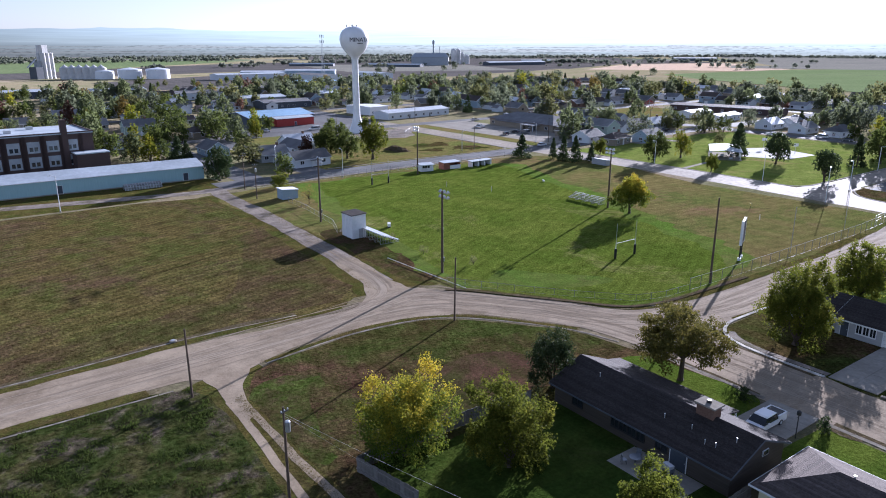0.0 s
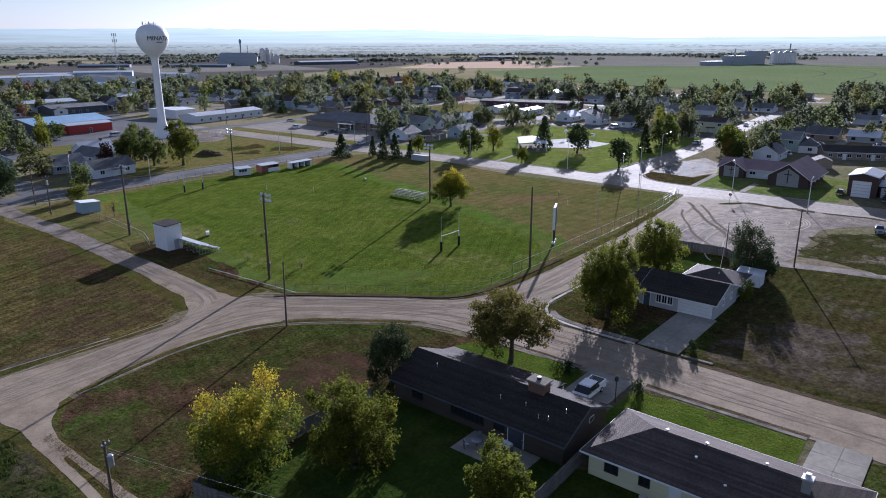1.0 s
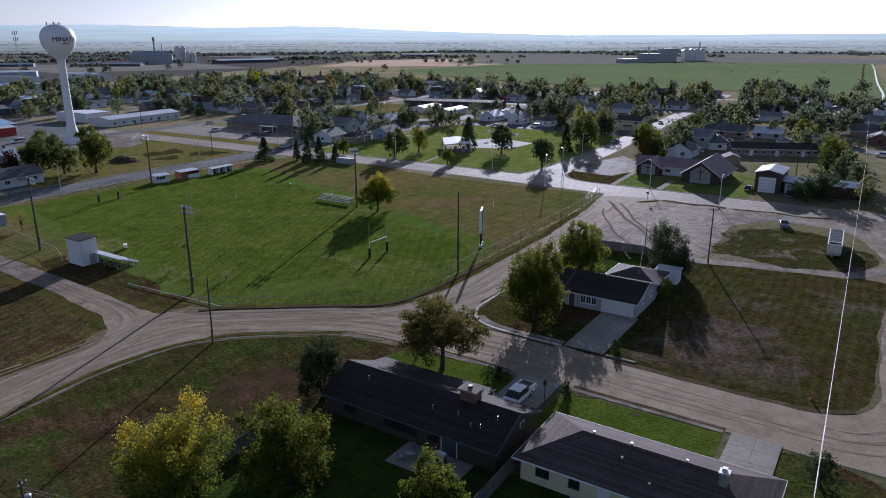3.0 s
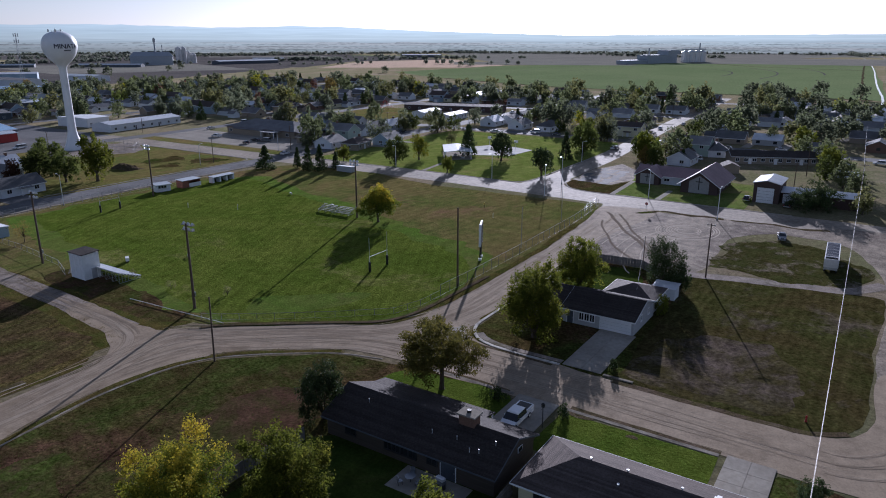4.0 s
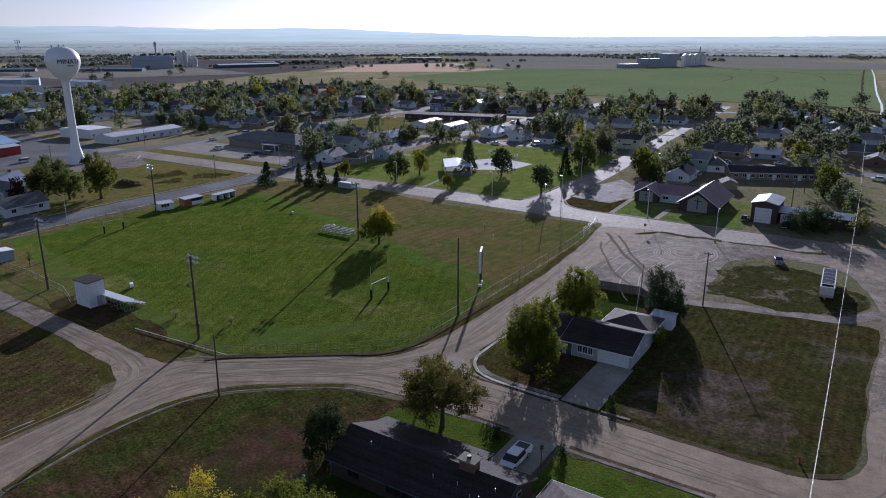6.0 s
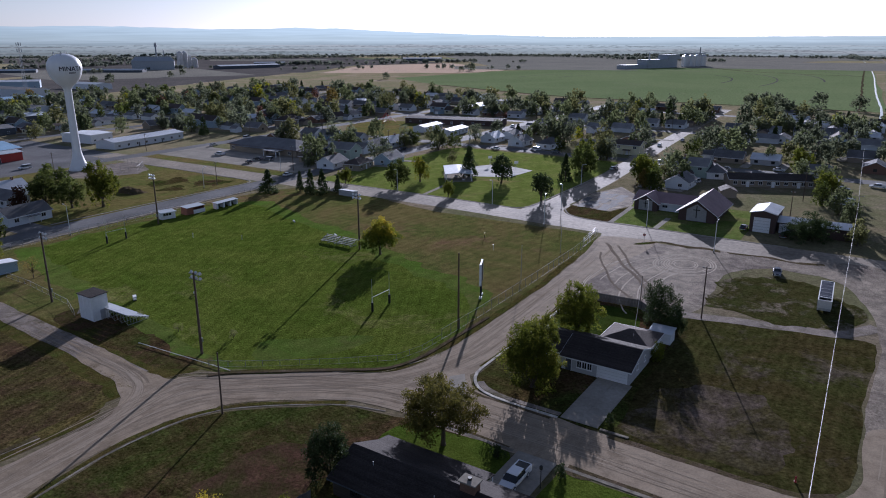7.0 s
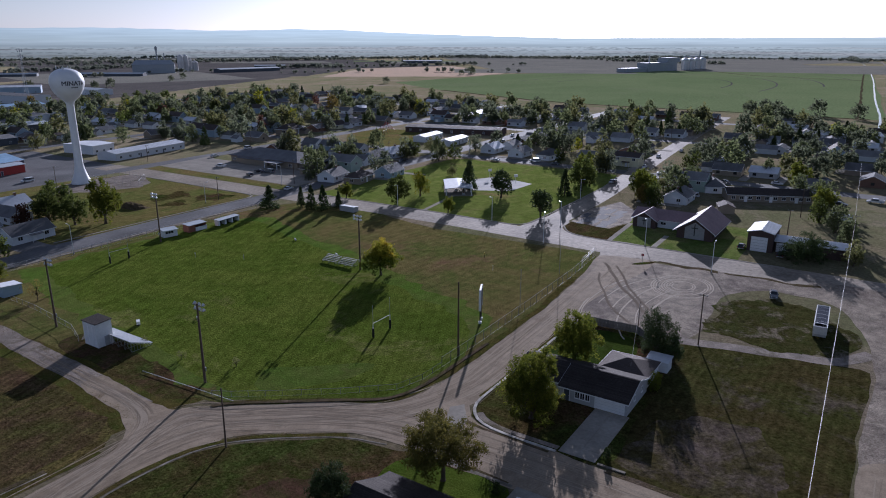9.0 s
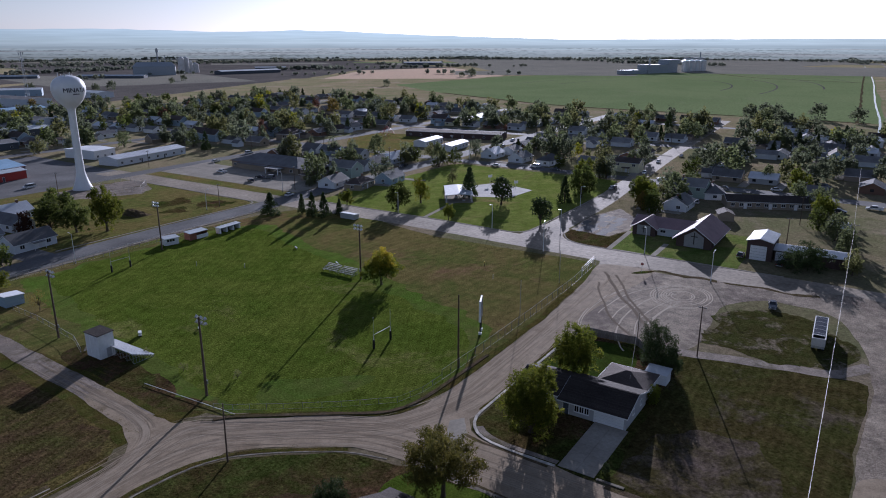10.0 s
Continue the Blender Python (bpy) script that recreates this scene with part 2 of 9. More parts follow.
mat("yard_mark", [(0.46, 0.40, 0.32), (0.52, 0.455, 0.37)], 2.0, 1.0, 0.3, 8, space="World", spec=0.0)
# building and metal surfaces
mat("white_paint", [(0.70, 0.70, 0.69), (0.80, 0.80, 0.79)], 1.5, 0.6, 0.08, 8)
mat("white_siding", [(0.58, 0.60, 0.62), (0.68, 0.70, 0.71)], 1.0, 0.6, 0.1, 3, stretch=(0.3, 0.3, 6))
mat("cream_siding", [(0.60, 0.56, 0.36), (0.68, 0.64, 0.42)], 1.0, 0.65, 0.1, 3, stretch=(0.3, 0.3, 6))
mat("tan_siding", [(0.23, 0.19, 0.14), (0.29, 0.245, 0.185)], 1.0, 0.7, 0.1, 3, stretch=(0.3, 0.3, 6))
mat("blue_siding", [(0.28, 0.36, 0.42), (0.34, 0.42, 0.48)], 1.0, 0.7, 0.1, 3, stretch=(0.3, 0.3, 6))
mat("grey_siding", [(0.36, 0.36, 0.36), (0.44, 0.44, 0.44)], 1.0, 0.7, 0.1, 3, stretch=(0.3, 0.3, 6))
mat("green_siding", [(0.34, 0.42, 0.36), (0.42, 0.50, 0.42)], 1.0, 0.7, 0.1, 3, stretch=(0.3, 0.3, 6))
mat("brown_brick", [(0.13, 0.075, 0.05), (0.20, 0.12, 0.085)], 5, 0.85, 0.3, 12)
mat("dark_brick", [(0.060, 0.040, 0.036), (0.095, 0.064, 0.056)], 5, 0.85, 0.3, 12)
mat("red_metal", [(0.30, 0.035, 0.03), (0.38, 0.05, 0.04)], 1.0, 0.5, 0.1, 3, stretch=(4, 4, 0.3))
mat("teal_metal", [(0.33, 0.49, 0.49), (0.40, 0.56, 0.56)], 1.0, 0.5, 0.15, 3, stretch=(4, 4, 0.3))
# Dark and brown shingles are lowered in tone for their shaded near slopes.
mat("shingle_dark", [(0.031, 0.026, 0.023), (0.056, 0.047, 0.042)], 4, 0.82, 0.35, 14, big=0.2, bigscale=0.25, vary=0.2, spec=0.10)
mat("shingle_grey", [(0.17, 0.165, 0.16), (0.23, 0.225, 0.22)], 4, 0.85, 0.35, 14, big=0.2, bigscale=0.25, vary=0.25, spec=0.1)
mat("shingle_brown", [(0.074, 0.058, 0.050), (0.116, 0.094, 0.082)], 4, 0.84, 0.35, 14, big=0.2, bigscale=0.25, vary=0.25, spec=0.11)
mat("roof_purple", [(0.22, 0.145, 0.145), (0.29, 0.20, 0.195)], 3, 0.7, 0.3, 10, big=0.15, bigscale=0.2)
mat("shingle_slate", [(0.13, 0.128, 0.128), (0.19, 0.186, 0.185)], 4, 0.85, 0.35, 14, big=0.2, bigscale=0.25, vary=0.25, spec=0.1)
mat("roof_metal", [(0.58, 0.59, 0.60), (0.68, 0.69, 0.70)], 1.0, 0.52, 0.1, 2, metal=0.3, big=0.15, bigscale=0.15, spec=0.5)
mat("old_net", [(0.13, 0.135, 0.12), (0.34, 0.34, 0.31)], 2.2, 0.95, 0.3, 9, big=0.3, bigscale=0.5)
mat("roof_blue", [(0.22, 0.36, 0.50), (0.30, 0.44, 0.58)], 0.8, 0.6, 0.1, 2, big=0.15, bigscale=0.1)
mat("roof_pale", [(0.36, 0.40, 0.43), (0.46, 0.50, 0.53)], 0.8, 0.7, 0.1, 2, big=0.15, bigscale=0.1)
mat("roof_white", [(0.66, 0.67, 0.68), (0.76, 0.77, 0.78)], 0.8, 0.6, 0.1, 2, big=0.15, bigscale=0.1)
mat("galvanised", [(0.42, 0.43, 0.44), (0.55, 0.56, 0.57)], 2, 0.4, 0.05, 8, metal=0.7)
mat("fence_steel", [(0.17, 0.175, 0.175), (0.25, 0.25, 0.25)], 2, 0.6, 0.05, 8, metal=0.2)
# Rail steel with the sun's glint put into a paler colour.
mat("fence_pipe_lit", [(0.42, 0.425, 0.425), (0.52, 0.52, 0.52)], 2, 0.6, 0.05, 8, metal=0.2)
mat("aluminium", [(0.62, 0.62, 0.62), (0.74, 0.74, 0.73)], 2, 0.4, 0.05, 8, metal=0.5)
mat("tower_white", [(0.70, 0.71, 0.72), (0.78, 0.79, 0.80)], 0.25, 0.4, 0.02, 1, spec=0.5)
mat("wood_pole", [(0.085, 0.06, 0.042), (0.14, 0.10, 0.072)], 2, 0.9, 0.4, 8, stretch=(6, 6, 0.5))
mat("grey_wood", [(0.12, 0.11, 0.10), (0.19, 0.175, 0.155)], 2, 0.9, 0.4, 8, vary=0.2)
mat("bark", [(0.06, 0.045, 0.033), (0.11, 0.085, 0.065)], 3, 0.95, 0.6, 6, stretch=(3, 3, 0.6))
mat("black_pad", [(0.012, 0.012, 0.013), (0.02, 0.02, 0.02)], 3, 0.6, 0.1, 10)
mat("dark_glass", [(0.015, 0.018, 0.022), (0.03, 0.035, 0.04)], 0.5, 0.08, 0, spec=0.6)
mat("black_steel", [(0.02, 0.02, 0.02), (0.035, 0.035, 0.035)], 3, 0.5, 0.1, 10)
mat("lens_glass", [(0.55, 0.57, 0.58), (0.68, 0.70, 0.70)], 2, 0.15, 0, spec=0.6)
mat("wire", [(0.30, 0.29, 0.28), (0.38, 0.37, 0.36)], 3, 0.5, 0, metal=0.3, spec=0.4)
mat("car_white", [(0.72, 0.72, 0.72), (0.76, 0.76, 0.76)], 0.6, 0.25, 0, spec=0.6)
mat("car_grey", [(0.20, 0.21, 0.22), (0.24, 0.25, 0.26)], 0.6, 0.25, 0, metal=0.4, spec=0.6)
mat("car_dark", [(0.025, 0.028, 0.035), (0.035, 0.038, 0.045)], 0.6, 0.2, 0, metal=0.3, spec=0.6)
mat("car_red", [(0.28, 0.03, 0.025), (0.32, 0.04, 0.03)], 0.6, 0.25, 0, spec=0.6)
mat("rubber", [(0.018, 0.018, 0.018), (0.03, 0.03, 0.03)], 6, 0.85, 0.2, 20)
mat("blue_tarp", [(0.030, 0.038, 0.058), (0.05, 0.06, 0.085)], 1.5, 0.9, 0.4, 2, spec=0.05)
mat("letter_dark", [(0.03, 0.03, 0.05), (0.04, 0.04, 0.06)], 3, 0.5, 0)
mat("shelter_red", [(0.22, 0.09, 0.06), (0.28, 0.12, 0.08)], 2, 0.7, 0.2, 6)
mat("marker_yellow", [(0.55, 0.42, 0.05), (0.65, 0.50, 0.07)], 2, 0.6, 0.05, 6)
mat("silo_concrete", [(0.50, 0.49, 0.47), (0.62, 0.61, 0.59)], 0.3, 0.8, 0.1, 2, big=0.12, bigscale=0.08)
mat("dark_shed", [(0.075, 0.085, 0.10), (0.11, 0.12, 0.135)], 0.4, 0.7, 0.1, 2)
mat("grey_sheet", [(0.30, 0.32, 0.34), (0.38, 0.40, 0.42)], 0.4, 0.7, 0.1, 2)
mat("ditch_water", [(0.05, 0.06, 0.06), (0.08, 0.09, 0.09)], 0.4, 0.12, 0.1, 1, spec=0.5)
mat("shaded_siding", [(0.055, 0.045, 0.036), (0.085, 0.07, 0.056)], 1.0, 0.75, 0.1, 3, stretch=(0.3, 0.3, 6))
mat("door_white", [(0.70, 0.70, 0.70), (0.78, 0.78, 0.78)], 1.0, 0.5, 0.05, 5)
mat("door_dark", [(0.05, 0.06, 0.075), (0.08, 0.09, 0.11)], 1.0, 0.5, 0.05, 5)
leaf("leaf_green", [(0.070, 0.088, 0.011), (0.124, 0.144, 0.017), (0.235, 0.222, 0.028)], 0.62)
leaf("leaf_olive", [(0.108, 0.115, 0.044), (0.142, 0.146, 0.054), (0.19, 0.178, 0.066)], 0.66)
leaf("leaf_yellow", [(0.080, 0.120, 0.013), (0.20, 0.21, 0.017), (0.44, 0.35, 0.022)], 0.55)
leaf("leaf_amber", [(0.12, 0.095, 0.026), (0.19, 0.142, 0.036), (0.28, 0.195, 0.048)], 0.5)
# Paled and greyed to stand in for haze over the far town.
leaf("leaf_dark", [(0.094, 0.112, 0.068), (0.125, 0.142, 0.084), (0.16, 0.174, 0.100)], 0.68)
# Belt leaves lightened so that their colour carries the haze.
leaf("leaf_belt_hazed", [(0.15, 0.165, 0.125), (0.185, 0.20, 0.15), (0.22, 0.235, 0.175)], 0.5)
leaf("leaf_rust", [(0.072, 0.074, 0.017), (0.120, 0.110, 0.024), (0.20, 0.155, 0.035)], 0.48)
leaf("leaf_yellow_top", [(0.070, 0.105, 0.013), (0.16, 0.172, 0.016), (0.34, 0.285, 0.02), (0.50, 0.345, 0.02)], 0.46, rise=(1.0, 9.0))
# Muted copy of the green leaves with haze put into its colour.
leaf("leaf_far", [(0.088, 0.106, 0.045), (0.112, 0.130, 0.056), (0.140, 0.152, 0.068)], 0.66)
leaf("leaf_deep", [(0.046, 0.062, 0.015), (0.078, 0.098, 0.022), (0.135, 0.15, 0.034)], 0.6)
leaf("leaf_plum", [(0.075, 0.04, 0.03), (0.115, 0.06, 0.042), (0.17, 0.09, 0.052)], 0.5)
leaf("needle", [(0.033, 0.050, 0.018), (0.054, 0.076, 0.028), (0.085, 0.105, 0.038)], 0.35)
leaf("leaf_weed", [(0.040, 0.058, 0.012), (0.056, 0.078, 0.016), (0.080, 0.092, 0.024)], 0.6)
leaf("leaf_straw", [(0.09, 0.070, 0.026), (0.125, 0.10, 0.036), (0.17, 0.14, 0.055)], 0.7)
turf("rust_grass", (0.070, 0.053, 0.022), (0.054, 0.055, 0.016), (0.074, 0.046, 0.028), 2.2, 0.09, 0.05, 0.54, mottle=0.5, stripe=0.13, stripe_turn=70, stripe_w=1.7, bump=1.0, grain=0.85, sheen=0.08)


# ---- building helpers ----
class Shape:
    """Gathers boxes, tubes and faces for one mesh."""

    def __init__(self):
        self.v, self.f = [], []

    def quad(self, *pts):
        i = len(self.v)
        self.v += [tuple(p) for p in pts]
        self.f.append(tuple(range(i, i + len(pts))))
        return self

    def box(self, x0, y0, z0, x1, y1, z1, m=None):
        c = [(x, y, z) for z in (z0, z1) for y in (y0, y1) for x in (x0, x1)]
        if m is not None:
            c = [tuple(m @ Vector(p)) for p in c]
        i = len(self.v)
        self.v += c
        self.f += [tuple(i + k for k in q) for q in ((0, 2, 3, 1), (4, 5, 7, 6), (0, 1, 5, 4), (1, 3, 7, 5), (3, 2, 6, 7), (2, 0, 4, 6))]
        return self

    def tube(self, a, b, r0, r1=None, n=8, cap=True):
        a, b = Vector(a), Vector(b)
        r1 = r0 if r1 is None else r1
        d = (b - a).normalized()
        s = d.orthogonal().normalized()
        t = d.cross(s)
        i = len(self.v)
        for c, r in ((a, r0), (b, r1)):
            for k in range(n):
                w = 2 * math.pi * k / n
                self.v.append(tuple(c + r * (math.cos(w) * s + math.sin(w) * t)))
        for k in range(n):
            self.f.append((i + k, i + (k + 1) % n, i + n + (k + 1) % n, i + n + k))
        if cap:
            self.f.append(tuple(i + k for k in reversed(range(n))))
            self.f.append(tuple(i + n + k for k in range(n)))
        return self

    def lathe(self, prof, n=24, cx=0.0, cy=0.0):
        i = len(self.v)
        for r, z in prof:
            for k in range(n):
                w = 2 * math.pi * k / n
                self.v.append((cx + r * math.cos(w), cy + r * math.sin(w), z))
        for j in range(len(prof) - 1):
            for k in range(n):
                a, b = i + j * n + k, i + j * n + (k + 1) % n
                self.f.append((a, b, b + n, a + n))
        self.f.append(tuple(i + k for k in reversed(range(n))))
        self.f.append(tuple(i + (len(prof) - 1) * n + k for k in range(n)))
        return self

    def prism(self, pts, z0, z1):
        """An upright prism over a plan outline (counter-clockwise)."""
        i, n = len(self.v), len(pts)
        self.v += [(x, y, z0) for x, y in pts] + [(x, y, z1) for x, y in pts]
        self.f += [tuple(i + k for k in reversed(range(n))), tuple(i + n + k for k in range(n))]
        self.f += [(i + k, i + (k + 1) % n, i + n + (k + 1) % n, i + n + k) for k in range(n)]
        return self

    def slab(self, pts, th):
        """A slanting plate: its upper face given, th thick downwards."""
        n, i = len(pts), len(self.v)
        self.v += [tuple(p) for p in pts] + [(p[0], p[1], p[2] - th) for p in pts]
        self.f += [tuple(i + k for k in range(n)), tuple(i + n + k for k in reversed(range(n)))]
        self.f += [(i + n + k, i + n + (k + 1) % n, i + (k + 1) % n, i + k) for k in range(n)]
        return self

    def mesh(self, name, material, smooth=False):
        me = bpy.data.meshes.new(name)
        me.from_pydata(self.v, [], self.f)
        me.materials.append(MATS[material])
        if smooth:
            for p in me.polygons:
                p.use_smooth = True
        me.update()
        return me


class Kind:
    """A kind of thing: its parts, to be set down any number of times."""

    def __init__(self):
        self.parts = []

    def add(self, name, shape, material, under=None, label="", smooth=False, at=(0, 0, 0)):
        me = shape if isinstance(shape, bpy.types.Mesh) else shape.mesh(name, material, smooth)
        self.parts.append((name, me, under, label, at))
        return len(self.parts) - 1

    def put(self, name, label, category, x, y, z=0.0, turn=0.0, scale=1.0, group="", tilt=0.0):
        root = new(name)
        root.empty_display_size = 0.3
        sc = scale if isinstance(scale, tuple) else (scale,) * 3
        root.matrix_basis = pose(x, y, z, tilt, 0, turn) @ Matrix.Diagonal((*sc, 1))
        tagged(root, label, category, group)
        made = []
        for nm, me, under, lab, at in self.parts:
            o = new(nm, me)
            o.parent = root if under is None else made[under]
            o.location = at
            if lab:
                o["label"] = lab
            made.append(o)
        return root


def structure(name, shape, material, label, category, smooth=False):
    return tagged(new(name, shape if isinstance(shape, bpy.types.Mesh) else shape.mesh(name, material, smooth)), label, category, kind="structure")


def smooth_line(pts, closed=False, step=2.0):
    """Points along a soft curve through pts; uneven spacing never makes it loop."""
    out, n = [], len(pts)
    ps = [Vector(p) for p in pts]

    def slope(i):
        if not closed and i in (0, n - 1):
            return (ps[1] - ps[0]) if i == 0 else (ps[-1] - ps[-2])
        a, b, c = ps[(i - 1) % n], ps[i % n], ps[(i + 1) % n]
        d = (c - a)
        return d.normalized() * min((b - a).length, (c - b).length) if d.length else d

    for i in range(n if closed else n - 1):
        a, b, u, v = ps[i], ps[(i + 1) % n], slope(i), slope((i + 1) % n)
        m = max(1, int((b - a).length / step))
        for k in range(m):
            t = k / m
            out.append(a * (2 * t ** 3 - 3 * t * t + 1) + u * (t ** 3 - 2 * t * t + t) + b * (3 * t * t - 2 * t ** 3) + v * (t ** 3 - t * t))
    if not closed:
        out.append(ps[-1].copy())
    return out


def ragged(pts, amount, size=6.0):
    """Pushes the points of a line about, as worn and grown edges are."""
    return [p + Vector((noise.noise((p.x / size, p.y / size, 1.7)), noise.noise((p.x / size, p.y / size, 9.3)))).to_2d() * amount
            + Vector((noise.noise((p.x, p.y, 4.1)), noise.noise((p.x, p.y, 7.7)))).to_2d() * amount * 0.4 for p in pts]


def area(name, pts, z, material, label, category, curve=True, rag=0.5, step=2.0, kind="structure"):
    """A patch of ground over a plan outline."""
    z *= 0.4
    ps = [Vector(p) for p in pts]
    if curve:
        ps = smooth_line(ps, True, step)
    else:
        ps = [a.lerp(b, k / 12) for a, b in zip(ps, ps[1:] + ps[:1]) for k in range(12)] if rag else ps
    if rag:
        ps = ragged(ps, rag)
    me = bpy.data.meshes.new(name)
    me.from_pydata([(p.x, p.y, z) for p in ps], [], [tuple(range(len(ps)))])
    me.materials.append(MATS[material])
    ob = new(name, me)
    if me.polygons[0].normal.z < 0:
        me.flip_normals()
    return tagged(ob, label, category, kind=kind)


def strip(name, line, width, z, material, label, category, rag=0.3, step=2.0, curve=True):
    """A band along a line, as roads, tracks and kerbs are."""
    z *= 0.4
    ps = smooth_line([Vector(p) for p in line], False, step) if curve else [Vector(p) for p in line]
    a, b = [], []
    for i, p in enumerate(ps):
        d = (ps[min(i + 1, len(ps) - 1)] - ps[max(i - 1, 0)]).normalized()
        s = Vector((-d.y, d.x)) * width / 2
        a.append(p + s), b.append(p - s)
    if rag:
        a, b = ragged(a, rag), ragged(b, rag)
    n = len(ps)
    me = bpy.data.meshes.new(name)
    me.from_pydata([(p.x, p.y, z) for p in a + b], [], [(n + i, n + i + 1, i + 1, i) for i in range(n - 1)])
    me.materials.append(MATS[material])
    return tagged(new(name, me), label, category, kind="structure")


def kerb(name, line, label, width=0.45, height=0.15, material="kerb_stone", curve=True, category="kerb"):
    """A kerb with real height along a line."""
    ps = smooth_line([Vector(p) for p in line], False, 2.0) if curve else [Vector(p) for p in line]
    s, n = Shape(), len(ps)
    for i, p in enumerate(ps):
        d = (ps[min(i + 1, n - 1)] - ps[max(i - 1, 0)]).normalized()
        w = Vector((-d.y, d.x)) * width / 2
        for q, z in ((p + w, 0), (p + w, height), (p - w, height), (p - w, 0)):
            s.v.append((q.x, q.y, z))
    for i in range(n - 1):
        for k in range(3):
            s.f.append((4 * i + k, 4 * i + 4 + k, 4 * i + 5 + k, 4 * i + 1 + k))
    s.f += [(0, 1, 2, 3), tuple(4 * n - 1 - k for k in range(4))]
    return structure(name, s, material, label, category)


# ---- ground ----
def ground_sheet():
    s = Shape()
    radii = [0, 60, 120, 250, 500, 900, 1500, 2400, 3400, 4300, 4850]
    n = 96
    s.v.append((0, 0, 0))
    for r in radii[1:]:
        s.v += [(r * math.cos(2 * math.pi * k / n), r * math.sin(2 * math.pi * k / n), 0.0) for k in range(n)]
    s.f += [(0, 1 + k, 1 + (k + 1) % n) for k in range(n)]
    for j in range(len(radii) - 2):
        a = 1 + j * n
        s.f += [(a + k, a + n + k, a + n + (k + 1) % n, a + (k + 1) % n) for k in range(n)]
    return structure("ground", s, "prairie", "dry autumn prairie and yards reaching to the horizon", "ground")


ground_sheet()
area("dry_meadow", [(-170, 92), (48, 92), (52, 94.5), (54.6, 112), (55.6, 140), (56.6, 170), (56.8, 186), (40, 188), (-170, 189.5)], 0.022, "dry_grass", "mown dry brown and olive grass beside the gravel track", "grass", curve=False, rag=0.8)
area("meadow_rust", [(-8, 93.5), (20, 95), (49, 95), (53.6, 108), (55, 128), (55.4, 146), (50, 140), (43, 122), (33, 108), (10, 100)], 0.026, "rust_grass", "reddish brown worn part of the mown meadow", "grass", rag=3.6, step=5.0)
area("lane_verge", [(18, 20), (18, 76), (21, 79.2), (29, 79.4), (29, 20)], 0.012, "verge_grass", "thin olive grass beside the wheel ruts", "grass", rag=0.5)
area("track_verge", [(51, 94), (54, 140), (55, 187), (67, 188), (67, 140), (66, 91), (60, 93)], 0.012, "verge_grass", "thin olive grass beside the gravel track", "grass", curve=False, rag=0.5)
area("weedy_plot", [(-90, 20), (-90, 78), (0, 78.6), (18, 78.5), (21, 75), (20.9, 60), (20.4, 50), (20.2, 20)], 0.03, "weeds", "patchy green weeds with bare gravelly soil", "grass", rag=0.7)
area("corner_plot", [(26.5, 30), (25.4, 48), (24.9, 58), (24.8, 67), (25.4, 73), (27.8, 77.6), (31, 79.2), (42, 80.5), (52, 79.8), (58, 77.2), (63.8, 71.5), (69.5, 63), (71.5, 55), (72, 40), (60, 30)], 0.025, "lot_grass", "dry patchy grass on the corner plot", "grass", rag=0.6)
area("bare_soil", [(33, 55), (37, 60), (43, 64), (52, 66), (60, 62), (58, 55), (50, 52.4), (42, 52.2), (35, 52)], 0.05, "red_soil", "reddish bare soil with thin grass", "soil", rag=4.0)
area("lane_green", [(25.6, 72), (25.3, 66), (25.3, 58), (26.2, 53), (28, 54), (28.4, 60), (29.5, 66), (33, 71), (31, 74), (27.5, 74.5)], 0.047, "plot_green", "fresh green grass beside the narrow lane", "grass", rag=1.8, step=1.5)
area("green_patch", [(38, 50.6), (40, 54.5), (43, 55.5), (44, 53), (41, 50.8)], 0.056, "plot_green", "small fresh green patch in dry grass", "grass", rag=1.6, step=1.0)
area("playing_field", [(92, 186), (85.5, 172), (79, 142), (75, 121.7), (73.4, 109.8), (70.4, 94), (71, 85), (75.5, 76.5), (86.5, 66.5), (100, 64.5), (113, 68), (122, 76), (126, 90), (132, 104), (139, 120), (145, 142), (152, 165), (156, 178), (140, 186)], 0.045, "sport_turf", "mown green playing field with pale worn spots", "grass", rag=2.5)
area("field_fringe", [(86, 187), (79, 168), (74.5, 142), (71, 121), (69.4, 108), (67.8, 94), (68.5, 86), (74.6, 75.6), (86, 65.5), (100, 63.6), (118, 66), (128, 74), (131, 90), (137, 104), (144, 120), (150, 142), (157, 165), (161, 182), (140, 187.5)], 0.038, "half_turf", "thinning half green turf edge", "grass", rag=3.5)
area("field_surround", [(64, 187), (63.5, 140), (64, 100), (67, 88), (75, 75), (85, 64.5), (100, 62.2), (150, 62.5), (180, 66), (182, 80), (181, 120), (181, 187)], 0.027, "dry_turf", "half dry mown grass round the playing field", "grass", rag=0.6)
area("vacant_plot", [(84.2, 28), (83, 18), (83, 8), (83.5, 2), (88, -1.8), (110, -2.2), (138, -2.4), (138.5, 4), (136.5, 12), (134.8, 22), (131, 31.5), (117, 34), (113, 30), (98, 29.5), (84.4, 29.5)], 0.03, "vacant", "dry vacant plot with bare grey patches", "grass", rag=0.7)
area("plot_bare", [(85, 25), (84.6, 14), (86, 7), (94, 5), (103, 8), (107, 15), (103, 23), (94, 27)], 0.034, "vacant_bare", "worn grey ground with thin grass on the vacant plot", "soil", rag=2.6, step=1.5)
